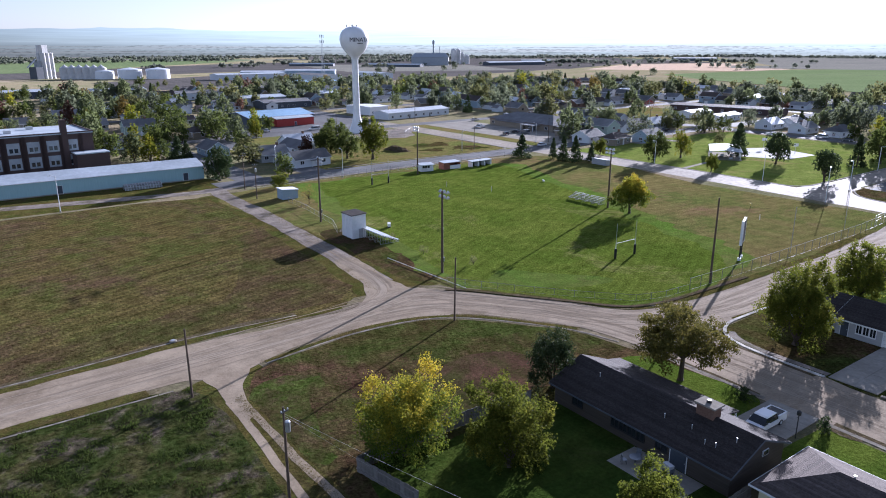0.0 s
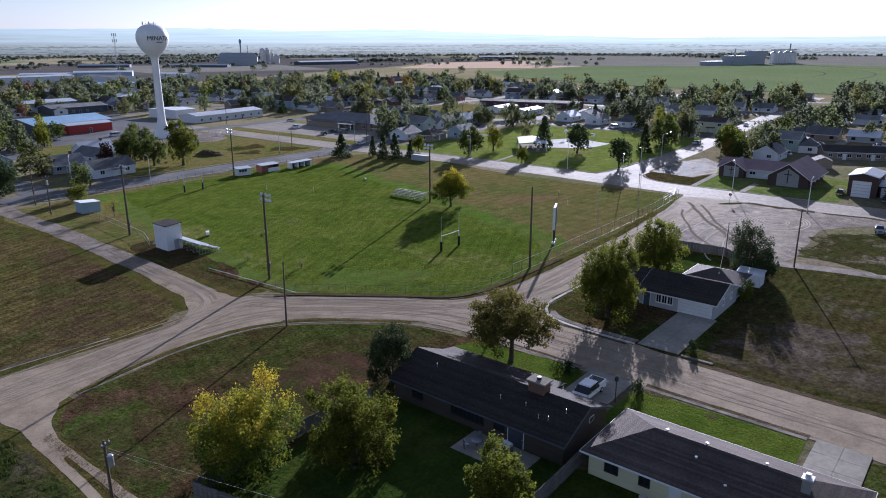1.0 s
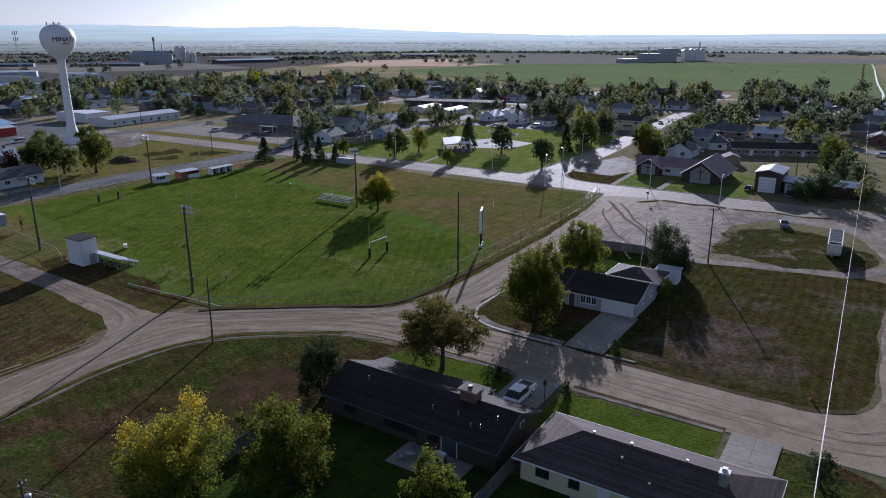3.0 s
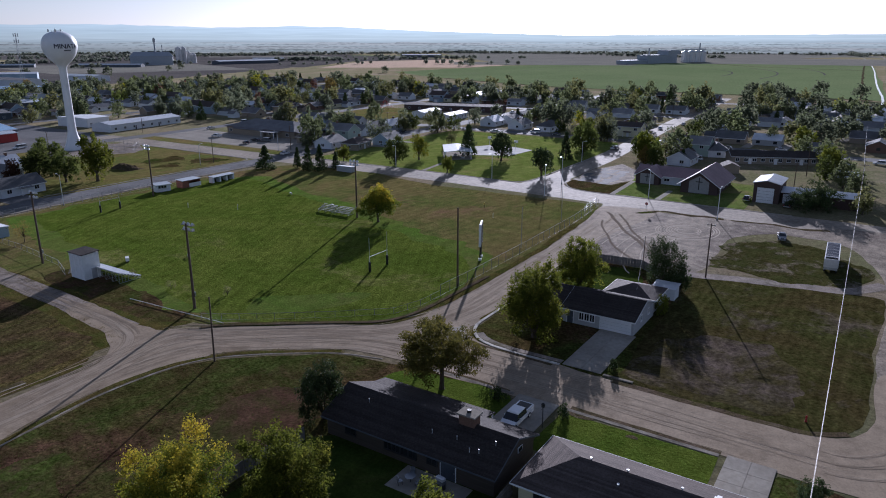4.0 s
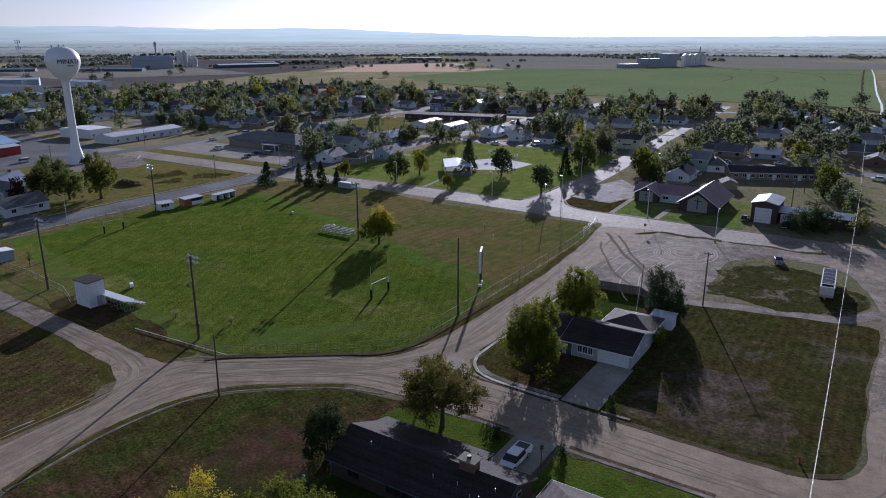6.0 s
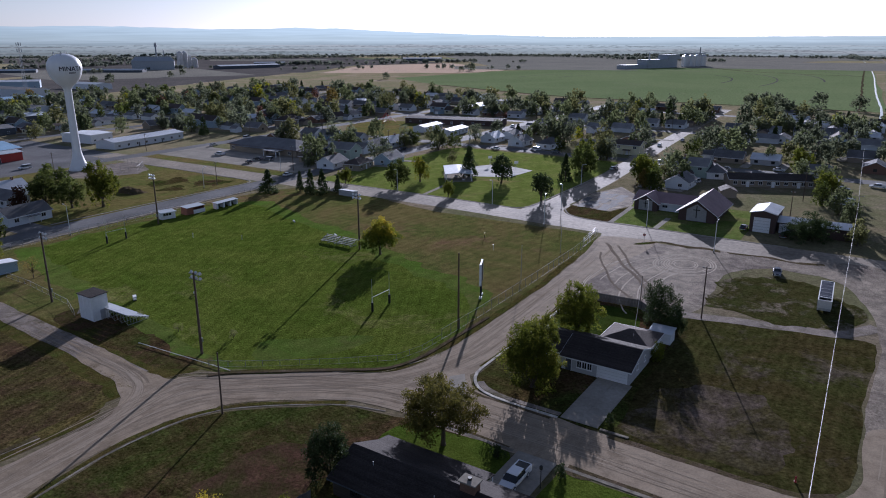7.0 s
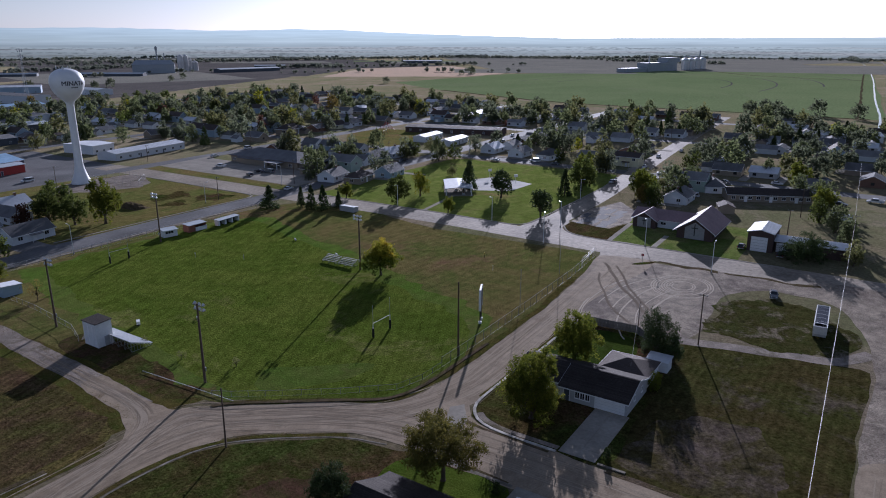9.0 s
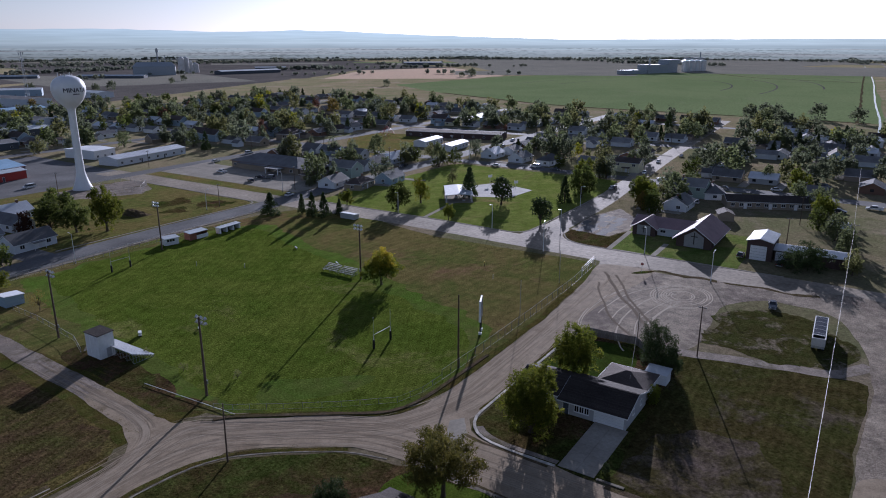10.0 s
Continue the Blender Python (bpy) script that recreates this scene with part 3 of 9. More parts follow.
area("gravel_yard", [(126, 52.5), (135, 50), (135, 31), (142, 28), (155, 29), (168, 28), (176, 20), (178, 3), (196, 3), (183, 45), (181, 62), (160, 60), (126, 60)], 0.055, "lot_gravel", "rutted dirt and gravel parking ground", "parking", rag=0.8)
area("yard_grass", [(141, 26), (147, 29), (155, 28.7), (164.5, 27.3), (169, 20), (170, 13), (165, 6), (159.8, 2.7), (148, 0.6), (141, 8), (139.8, 18)], 0.07, "island_weeds", "thin weedy grass island in the gravel ground", "grass", rag=3.6, step=1.4)
area("corner_yard", [(86, 50.6), (84.2, 46), (84, 28.5), (98, 28), (113, 28), (131, 32), (134.5, 40), (134, 50), (127, 51.6), (90, 51.6)], 0.035, "lot_grass", "dry lawn round the corner house", "lawn", rag=0.2)
area("corner_back_lawn", [(111, 50), (128, 49), (131, 41), (124, 36), (112, 39)], 0.045, "shade_lawn", "back lawn of the corner house with shade in its green", "lawn", rag=0.3)
area("long_verge", [(-170, 189), (40, 190), (64, 194), (67, 204), (66, 213.4), (-170, 213.4)], 0.03, "verge_grass", "dull dry grass before the long building", "grass", curve=False, rag=0.6)
area("play_plot", [(305, 263), (370, 314), (388, 276), (340, 242), (311, 235)], 0.04, "dry_turf", "dry school playing plot", "grass", rag=0.4)
area("verge_lawn", [(64.5, 53), (71, 52), (72, 46), (72.2, 36.5), (62, 36.3), (62, 46)], 0.055, "yard_lawn", "green lawn strip by the road", "lawn", rag=0.2)
area("front_lawn", [(62.5, 29.6), (72, 29.3), (72.2, 11), (62.5, 10.6)], 0.055, "yard_lawn", "mown green front lawn", "lawn", curve=False, rag=0.15)
area("side_lawn", [(62, 4.7), (72, 4.9), (71, -3), (66, -7), (50, -8), (45, 4)], 0.055, "lot_grass", "dry side lawn", "lawn", rag=0.4)
area("back_garden", [(28, 50), (36, 51.5), (46, 51.8), (53, 49), (53, 27.4), (30, 26)], 0.055, "shade_lawn", "back garden lawn with shade in its colour", "lawn", rag=0.3)
area("second_garden", [(30, 26), (53, 26.6), (53, -8), (20, -10)], 0.05, "shade_lawn", "back garden lawn with shade in its colour", "lawn", rag=0.3)
area("park_lawn", [(200.4, 101), (204, 98.8), (278, 100.2), (303, 104), (306, 110), (306, 186), (300, 192), (204, 191), (199.5, 187)], 0.04, "lawn", "bright green park lawn", "lawn", rag=0.4)
area("church_lawn", [(198.4, 69.4), (198.4, 32), (236, 32), (236, 76), (222, 70.6)], 0.04, "church_grass", "green lawn before the church hall", "lawn", curve=False, rag=0.3)
area("church_verge", [(198.4, 69.6), (198.6, 78), (201, 83.2), (206, 87), (214, 88), (211, 74), (222, 70.4)], 0.044, "lot_grass", "dry patchy grass beside the church parking", "grass", curve=False, rag=0.4)
area("hall_verge", [(198.2, 210), (205, 207.4), (206, 250), (206.4, 300), (198.6, 298)], 0.046, "dry_turf", "mown dry grass verge before the brown hall", "grass", curve=False, rag=0.6)
area("tower_plot", [(101, 210), (178, 208.6), (182.6, 210), (184, 216), (184.4, 288), (180, 293), (104, 293)], 0.04, "dry_turf", "dry yellowed grass plot under the water tower", "grass", rag=0.6)

for pts in ([(158, 234), (164, 240), (172, 240), (174, 232), (166, 228)], [(163, 222), (170, 227), (178, 224), (179, 215), (170, 214)], [(152, 226), (158, 229), (161, 223), (155, 220)]):
    area("tower_soil", pts, 0.045, "lot_grass", "bare brown soil on the tower plot", "soil", rag=5.5, step=1.2)
area("tower_base_gravel", [(148, 292), (147, 276), (160, 266), (171, 262), (182, 274), (183.5, 291)], 0.047, "track_gravel", "grey gravel round the foot of the water tower", "gravel", rag=2.0)
area("worn_turf", [(79.5, 91), (87, 83), (92, 76), (86, 74), (79, 78.5), (73.5, 86)], 0.05, "half_turf", "pale worn turf by the front fence", "grass", rag=2.4, step=3.0)
area("booth_soil", [(63.5, 116), (67, 117), (72, 119), (73.5, 126), (72, 134), (66, 135), (63.5, 130)], 0.031, "red_soil", "bare trampled soil round the press booth", "soil", rag=1.6)
area("west_soil", [(62.6, 97), (66, 93), (68.5, 97), (70, 108), (71, 117), (64, 117), (62.8, 108)], 0.0305, "lot_grass", "dry brown grass between track and field", "grass", rag=1.4)
# gravel roads: one surface in overlapping stretches
GR = "pale rutted gravel road"
area("road_west", [(-170, 79.6), (-170, 90.2), (0, 89.6), (20, 91), (36, 89.4), (45, 88.9), (50.4, 90.9), (53.2, 93.6), (55.0, 97.5), (60.4, 97.5), (60.6, 93), (62.4, 89), (60, 79), (52, 81.6), (42, 82.4), (33, 81.2), (30, 79.9), (27.4, 78.7), (25.6, 76.2), (22.7, 76.2), (22.2, 79.2), (20, 80.2), (16, 80.2), (0, 79.8)], 0.075, "gravel", GR, "road", rag=0.35)
area("road_bend", [(44, 82), (46, 88.6), (54, 89), (62, 89), (66.5, 86), (71.5, 79.7), (77, 71.5), (82, 64.5), (87, 61.6), (93, 60.6), (93, 52.8), (88.8, 52.6), (85.6, 50.4), (84, 46), (83.6, 40), (73.4, 40), (73, 53.4), (72.8, 57.5), (71, 64.3), (65.5, 72.8), (59.5, 78.9), (53, 81.6)], 0.085, "gravel", GR, "road", rag=0.35)
area("road_east", [(73.3, 42), (83.6, 42), (83.5, 30), (82.6, 18), (82.4, 8), (82.8, 2.5), (85, -1.2), (90, -3), (105, -3.4), (105, -13), (84, -13), (78, -12), (73, -6), (72.6, 0), (72.8, 12), (73.2, 28)], 0.08, "gravel", GR, "road", rag=0.3)
area("road_north", [(88, 52.6), (90, 61.2), (110, 60.6), (130, 60.9), (150, 62), (166, 63.5), (181, 65.5), (184, 60), (183, 50), (150, 53.8), (128, 53.6), (108, 52.8)], 0.08, "gravel", GR, "road", rag=0.4)
area("road_south", [(100, -3.2), (122, -2.9), (138, -3.3), (152, -1.6), (162, 1), (172, 5), (178, 12), (188, 12), (190, -3), (178, -6), (168, -10.5), (150, -12.5), (100, -13.2)], 0.075, "lot_gravel", "grey gravel lane", "road", rag=0.4)
area("track_mouth", [(50, 89), (53.2, 93.4), (55.3, 99), (56.6, 108), (57.2, 114), (61.6, 114), (61.2, 106), (60.4, 98), (60.8, 93), (62.6, 89), (60, 86)], 0.071, "gravel", GR, "road", rag=0.7)
strip("track_west", [(58.4, 98), (59.2, 112), (60.0, 126), (60.7, 142), (61.3, 160), (61.4, 182), (62, 197)], 4.8, 0.065, "track_gravel", "grey gravel track beside the field", "track", rag=0.6)
strip("track_school", [(66, 195), (54, 193.6), (36, 197), (20, 199.6), (0, 203), (-60, 204), (-170, 204)], 5.0, 0.06, "track_gravel", "dusty track before the long building", "track", rag=0.6)
strip("lane_yard", [(133.6, 34), (135.6, 25), (138.2, 14), (140.6, 3), (148, -2.5)], 3.4, 0.06, "track_gravel", "two-wheel gravel lane", "track", rag=0.5)
area("lane_mouth", [(22.0, 80), (22.3, 76), (22.1, 71), (21.9, 67.5), (22.6, 66.5), (23.9, 67.5), (24.3, 71), (25.3, 75.2), (27.6, 78.8), (26, 81)], 0.052, "gravel", "pale gravel mouth of the narrow lane", "track", rag=0.25, step=1.0)
for line in ([(22.5, 72), (22.3, 66), (22.15, 60.8), (21.9, 54), (21.6, 48), (21.4, 25)], [(23.7, 71), (23.75, 66), (23.85, 60), (24.1, 53), (24.4, 47), (24.8, 25)]):
    strip("wheel_rut", line, 0.95, 0.05, "gravel", "worn gravel wheel rut through grass", "track", rag=0.3, step=1.0)
rl = random.Random(3)
for i in range(9):
    r = 2.4 + 0.6 * i
    a0 = rl.uniform(0, 300)
    line = [(168 + 1.25 * r * math.cos(radians(w)) + rl.uniform(-0.1, 0.1), 39.0 + r * math.sin(radians(w))) for w in np.arange(a0, a0 + rl.uniform(150, 330), 8)]
    strip("tyre_loop", line, 0.3, 0.0575 + 0.0025 * i, "yard_mark", "pale looping tyre mark on dirt", "track", rag=0.15)
for i in range(10):
    r, y = rl.uniform(8, 20), rl.uniform(36, 48)
    a0 = rl.uniform(10, 60)
    line = [(150 + (r + 8) * math.cos(radians(w)), y - 4 + r * 0.8 * math.sin(radians(w))) for w in np.arange(a0, a0 + rl.uniform(50, 110), 6)]
    strip("tyre_arc", line, 0.3, 0.083 + 0.0025 * i, "yard_mark", "pale curved tyre mark on dirt", "track", rag=0.3)

for i, line in enumerate(([(176, 62), (174, 60.5), (165.8, 55.5), (155.2, 48.3), (143.5, 39.5), (136.6, 33.6)], [(175, 58.4), (169, 54.8), (160, 49.5), (152.7, 45), (145.8, 39), (138, 32)], [(167, 60), (161.4, 58.1), (148.7, 51.1), (142.7, 46.9), (136, 40)])):
    strip("dark_track", line, (0.8, 0.6, 0.5)[i], 0.112 + 0.0025 * i, "yard_track", "dark wheel track across the gravel ground", "track", rag=0.35, step=1.0)


def wheel_lines(line, offs, zs):
    """Faint wheel lines that wander along a road."""
    for i, off in enumerate(offs):
        ps = smooth_line([Vector(p) for p in line], False, 3.0)
        out = []
        for q, p in enumerate(ps):
            d = (ps[min(q + 1, len(ps) - 1)] - ps[max(q - 1, 0)]).normalized()
            out.append(p + Vector((-d.y, d.x)) * (off + 0.8 * noise.noise((p.x / 17, p.y / 17, off * 3))))
        strip("wheel_line", out, 1.5 + 0.5 * (i % 2), zs + 0.0025 * i, "gravel", "pale packed wheel line along the gravel road", "track", rag=1.1, curve=False)


wheel_lines([(-160, 85), (0, 84.7), (30, 86.4), (50, 87), (61, 84), (69, 75), (76, 64), (78, 52), (78.6, 30), (77.8, 0)], (-1.9, 1.5), 0.0875)
wheel_lines([(60, 90), (66, 83), (73, 74), (80, 63), (95, 57), (130, 57.2), (160, 58), (178, 59.5)], (-1.3, 1.4), 0.0925)
STREAKS = (([(-160, 85), (0, 84.7), (30, 86.4), (50, 87), (61, 84), (69, 75), (76, 64), (78, 52), (78.6, 30), (77.8, 0), (84, -7), (104, -8)], 4.4, 150), ([(30, 86), (60, 90), (66, 83), (73, 74), (80, 63), (95, 57), (130, 57.2), (160, 58), (178, 59.5)], 3.8, 150),
           ([(36, 86), (50, 89), (57, 94.5), (59, 104), (59.8, 126), (60.7, 142)], 1.8, 40))


def wheel_streaks(material, label, seed, z, share=1.0):
    """Short broken ruts and ridges that run with the traffic, all in one sheet."""
    r = random.Random(seed)
    s = Shape()
    for line, half, many in STREAKS:
        ps = smooth_line([Vector(p) for p in line], False, 1.5)
        for i in range(int(many * share)):
            off, run = max(-half, min(half, r.gauss(0, half * 0.55))), r.randrange(5, 26)
            a = r.randrange(0, len(ps) - run) if r.random() < 0.3 else r.randrange(min(100, len(ps) // 2), len(ps) - run) if len(ps) > 220 else r.randrange(0, len(ps) - run)
            w0, z = r.uniform(0.03, 0.13), z + 0.00002
            k = len(s.v)
            for q in range(run):
                p, d = ps[a + q], (ps[min(a + q + 1, len(ps) - 1)] - ps[a + q - 1 if a + q else 0]).normalized()
                n = Vector((-d.y, d.x))
                c = p + n * (off + 0.7 * noise.noise((q / 11, off, i)))
                w = w0 * (0.15 + abs(math.sin(math.pi * q / (run - 1))) ** 0.5) * (0.8 + 0.5 * noise.noise((q * 0.9, off * 3, 2.2)))
                s.v += [(c.x + n.x * w, c.y + n.y * w, z), (c.x - n.x * w, c.y - n.y * w, z)]
            s.f += [(k + 2 * q + 1, k + 2 * q + 3, k + 2 * q + 2, k + 2 * q) for q in range(run - 1)]
    tagged(new("wheel_streaks", s.mesh("wheel_streaks", material)), label, "track", kind="stuff")


wheel_streaks("track_mark", "pale dusty ridges along the gravel road", 3, 0.0395, 0.6)
wheel_streaks("track_mark_dark", "darker ruts along the gravel road", 4, 0.0480, 0.5)
# dark grown-over edges of the gravel roads
for line, w in (([(-170, 90.9), (0, 90.4), (24, 92), (42, 91.2), (47, 91.4)], 1.5), ([(-170, 79.2), (0, 79.4), (15.5, 79.5)], 1.9), ([(30, 79.6), (42, 81.6), (52, 80.9), (59, 78.2), (65, 72), (70.4, 63.6)], 0.9),
                ([(67.6, 86.6), (70, 83.4), (73.4, 78.8), (79, 70.5), (84, 64.2), (92, 62)], 1.5), ([(92, 61.8), (112, 61.4), (132, 61.8), (160, 64)], 1.6), ([(92, 52.4), (110, 52.2), (126, 53)], 1.1)):
    strip("road_edge", line, w, 0.0995, "verge_grass", "olive weedy verge of the gravel road", "verge", rag=0.45)
for x, y, r in ((72.6, 27.4, 2.2), (72.8, 15.6, 1.2), (71.0, 20.4, 0.8)):
    area("mud_patch", [(x + r * 0.45 * math.cos(w / 3 * math.pi), y + r * math.sin(w / 3 * math.pi)) for w in range(6)], 0.103, "dirt_edge", "dark mud patch on gravel", "soil", rag=0.6, step=0.5)

for line, w in (([(83.3, 27), (82.9, 18), (82.7, 9), (83.2, 3), (85.4, -0.6)], 1.1), ([(73.5, 29), (73.3, 20), (73.2, 11)], 0.7), ([(73.6, 51), (73.5, 44), (73.4, 37)], 0.6), ([(84.6, 52.2), (83.7, 47), (83.5, 36)], 0.6)):
    strip("gutter_soil", line, w, 0.0995, "dirt_edge", "dark damp soil along the road edge", "verge", rag=0.4)

# Shadow of the kerb ridge is put into this strip's dark colour.
strip("kerb_shade_soil", [(-170, 92.7), (0, 92.1), (24, 93.7), (40, 93.0)], 0.9, 0.07, "dirt_edge", "dark soil strip with painted shadow behind the half buried kerb", "soil", rag=0.5)
kerb("soil_bank", [(65.0, 88.2), (67.2, 86.6), (72.4, 79.6), (78, 72), (83.4, 65.2), (91, 62.9), (112, 62.4)], "low bank of dark soil along the fence", 0.8, 0.14, "dirt_edge", category="bank")
# paved streets
strip("street_park", [(191.4, -60), (191.4, 20), (191.2, 66), (192, 90), (193.2, 120), (193.4, 160), (191.6, 210), (191, 320)], 12.6, 0.06, "street", "pale worn asphalt street", "road", rag=0.12)
area("street_mouth", [(184.6, 56), (178, 60), (179.5, 65.4), (184.8, 66.6), (186, 84), (192, 99), (200, 99.4), (214, 98), (214, 89), (205.5, 87.4), (200.6, 83.6), (198, 77), (197.6, 56)], 0.068, "street", "pale worn asphalt street", "road", rag=0.2)
strip("street_north", [(64, 199.6), (90, 199.5), (140, 201.5), (185, 202), (320, 205), (600, 214)], 10.5, 0.0625, "asphalt", "grey asphalt street", "road", rag=0.12)
strip("street_church", [(196, 93), (230, 93.6), (260, 94.6), (290, 97.2), (420, 108), (600, 120)], 8.8, 0.072, "street", "pale worn asphalt street", "road", rag=0.12)
for i, x in enumerate((313, 431, 548)):
    strip("street_cross", [(x, -30), (x + 2, 200), (x + 6, 620)], 9.5, 0.06, "asphalt", "grey asphalt street", "road", rag=0.15)
for i, y in enumerate((305, 412, 520, 630)):
    strip("street_long", [(-200, y - 6), (200, y), (600, y + 12)], 9.5, 0.07, "asphalt", "grey asphalt street", "road", rag=0.15)
strip("street_tower", [(98, 196), (98, 300), (96, 620)], 9.0, 0.075, "asphalt", "grey asphalt street", "road", rag=0.12)
strip("street_school", [(76, 196), (76, 240), (74, 300)], 9.0, 0.08, "asphalt", "grey asphalt street", "road", rag=0.12)
area("church_parking", [(214, 88.2), (235, 89), (252, 84.5), (240, 74.4), (222.5, 70.8), (211.5, 74.4)], 0.08, "lot_gravel", "worn gravel church parking", "parking", curve=False, rag=0.7)
rc = random.Random(21)
for _ in range(26):
    x, y = rc.uniform(214, 240), rc.uniform(76, 87)
    a, b = rc.uniform(1.2, 3.4), rc.uniform(0.7, 1.5)
    area("asphalt_patch", [(x - a, y - b), (x + a, y - b), (x + a, y + b), (x - a, y + b)], 0.083 + 0.0025 * (_ % 12), "asphalt", "dark patch of old asphalt in worn gravel", "parking", curve=False, rag=0.5)
for gutter in ([(184.4, 50), (183.9, 45), (184.6, 40), (184.0, 35)], [(184.3, 33), (185.2, 26), (184.6, 18), (185.6, 10)]):
    strip("street_gutter", gutter, 1.3, 0.0995, "dirt_edge", "dark ragged strip along the street edge", "verge", rag=1.7, step=1.0)
area("sign_island", [(178.6, 55), (181, 54), (184, 51.4), (183.6, 50.2), (180.4, 51.8)], 0.112, "lot_grass", "small dry grass island at the road sign", "grass", rag=0.5, step=0.8)
area("shop_parking", [(206.6, 208), (227, 210), (236, 232), (236, 296), (242, 304), (206.8, 300)], 0.08, "concrete", "pale concrete parking ground", "parking", curve=False, rag=0.3)
area("depot_yard", [(104, 300), (196, 300), (198, 400), (104, 400)], 0.055, "asphalt", "grey asphalt yard", "parking", curve=False, rag=0.3)
# kerbs, pavements and drives
kerb("kerb_corner", [(127, 52.2), (108, 52.2), (92, 52.2), (90, 52.0), (88.3, 51.4), (86.9, 50.5), (85.7, 49.3), (84.9, 47.8), (84.4, 46), (84.1, 43), (84.0, 40), (84, 35)], "pale concrete kerb round the corner plot", 0.5, 0.1, "kerb_pale")
kerb("kerb_corner_south", [(84.2, 28.6), (84.2, 24.5)], "pale concrete kerb", curve=False)
kerb("kerb_east", [(73, 52), (72.9, 36.4)], "pale concrete kerb along the lawn", 0.6, 0.05)
kerb("kerb_east_south", [(72.9, 29.4), (72.7, 11)], "pale concrete kerb along the lawn", 0.6, 0.05)
kerb("kerb_bend", [(30, 79.2), (42, 80.9), (52, 80.3), (58.4, 77.8), (64.2, 71.8), (69.8, 63.6), (71.8, 57)], "low concrete kerb along the bend", 0.28, 0.04)
kerb("kerb_west", [(-170, 77.9), (0, 78.2), (18, 78.4)], "half buried concrete kerb", 0.28, 0.04)
kerb("kerb_meadow", [(-170, 92), (0, 91.4), (24, 93), (40, 92.3)], "half buried concrete kerb", 0.28, 0.04)
kerb("kerb_park_street", [(199.8, 190), (200.2, 130), (199.4, 104), (201.4, 100), (206, 98.6)], "pale concrete kerb of the park", 0.6, 0.1, "concrete")
kerb("kerb_park_side", [(206, 98.6), (240, 98.8), (278, 100), (300, 102.8)], "pale concrete kerb of the park", 0.6, 0.1, "concrete")
kerb("kerb_church", [(207, 87.6), (200.8, 83.4), (198.2, 77), (197.8, 64), (197.8, 20)], "pale concrete kerb before the church", 0.5, 0.1, "concrete")
kerb("kerb_north", [(72, 193.2), (100, 193.4), (140, 195.6), (184, 196)], "pale concrete kerb", 1.4, 0.12)
kerb("kerb_tower", [(104, 207.5), (150, 208.0), (178, 207.6), (183.4, 209.4), (184.8, 216), (185.2, 290)], "pale concrete kerb", 0.6, 0.1, "concrete")


def drive(name, pts, label, joint=2.4):
    """A concrete drive of cast bays with open joints."""
    root = area(name, pts, 0.07, "concrete", label, "drive", curve=False, rag=0)
    (x0, y0), (x1, y1) = pts[0], pts[2]
    nx, ny = max(1, round(abs(x1 - x0) / joint)), max(1, round(abs(y1 - y0) / joint))
    for i in range(nx):
        for j in range(ny):
            ax, bx = x0 + (x1 - x0) * i / nx, x0 + (x1 - x0) * (i + 1) / nx
            ay, by = y0 + (y1 - y0) * j / ny, y0 + (y1 - y0) * (j + 1) / ny
            ax, bx, ay, by = min(ax, bx) + 0.015, max(ax, bx) - 0.015, min(ay, by) + 0.015, max(ay, by) - 0.015
            o = new("paving_slab", Shape().box(ax, ay, 0.03, bx, by, 0.10).mesh("paving_slab", "concrete"))
            o.parent = root


drive("drive_corner", [(84.3, 29.0), (84.3, 34.7), (99.2, 34.7), (99.2, 29.0)], "pale concrete garage drive")
drive("drive_south", [(62.6, 5.2), (62.6, 10.2), (73.2, 10.2), (73.2, 5.2)], "pale concrete drive")
drive("drive_east", [(61, 30.2), (61, 35.8), (73.2, 35.8), (73.2, 30.2)], "concrete drive with a parked pickup")
area("pavement_corner", [(87.2, 50.4), (86.1, 49.2), (85.3, 47.6), (84.9, 46), (84.6, 43), (84.6, 35), (85.6, 35), (85.6, 43), (85.9, 45.6), (86.3, 47.0), (86.9, 48.3), (88.0, 49.6)], 0.06, "track_gravel", "worn gravel footway behind the kerb", "pavement", curve=False, rag=0)
area("crossing_apron", [(80, 49.5), (84.5, 50.5), (88.5, 53.4), (86.5, 55), (82, 53)], 0.11, "concrete", "pale concrete apron at the road corner", "pavement", curve=False, rag=0.2)
for i, (a, b) in enumerate((((198.6, 138.6), (226, 143)), ((198, 68.9), (222.4, 70.2)), ((198, 55.4), (213, 55.6)))):
    strip("garden_path", [a, b], 1.6, 0.075, "concrete", "pale concrete footpath", "path", rag=0.05, curve=False)
area("court_slab", [(238, 146), (247, 128.5), (265, 127.6), (272, 148), (254, 157)], 0.08, "court_concrete", "pale concrete court slab", "court", curve=False, rag=0)

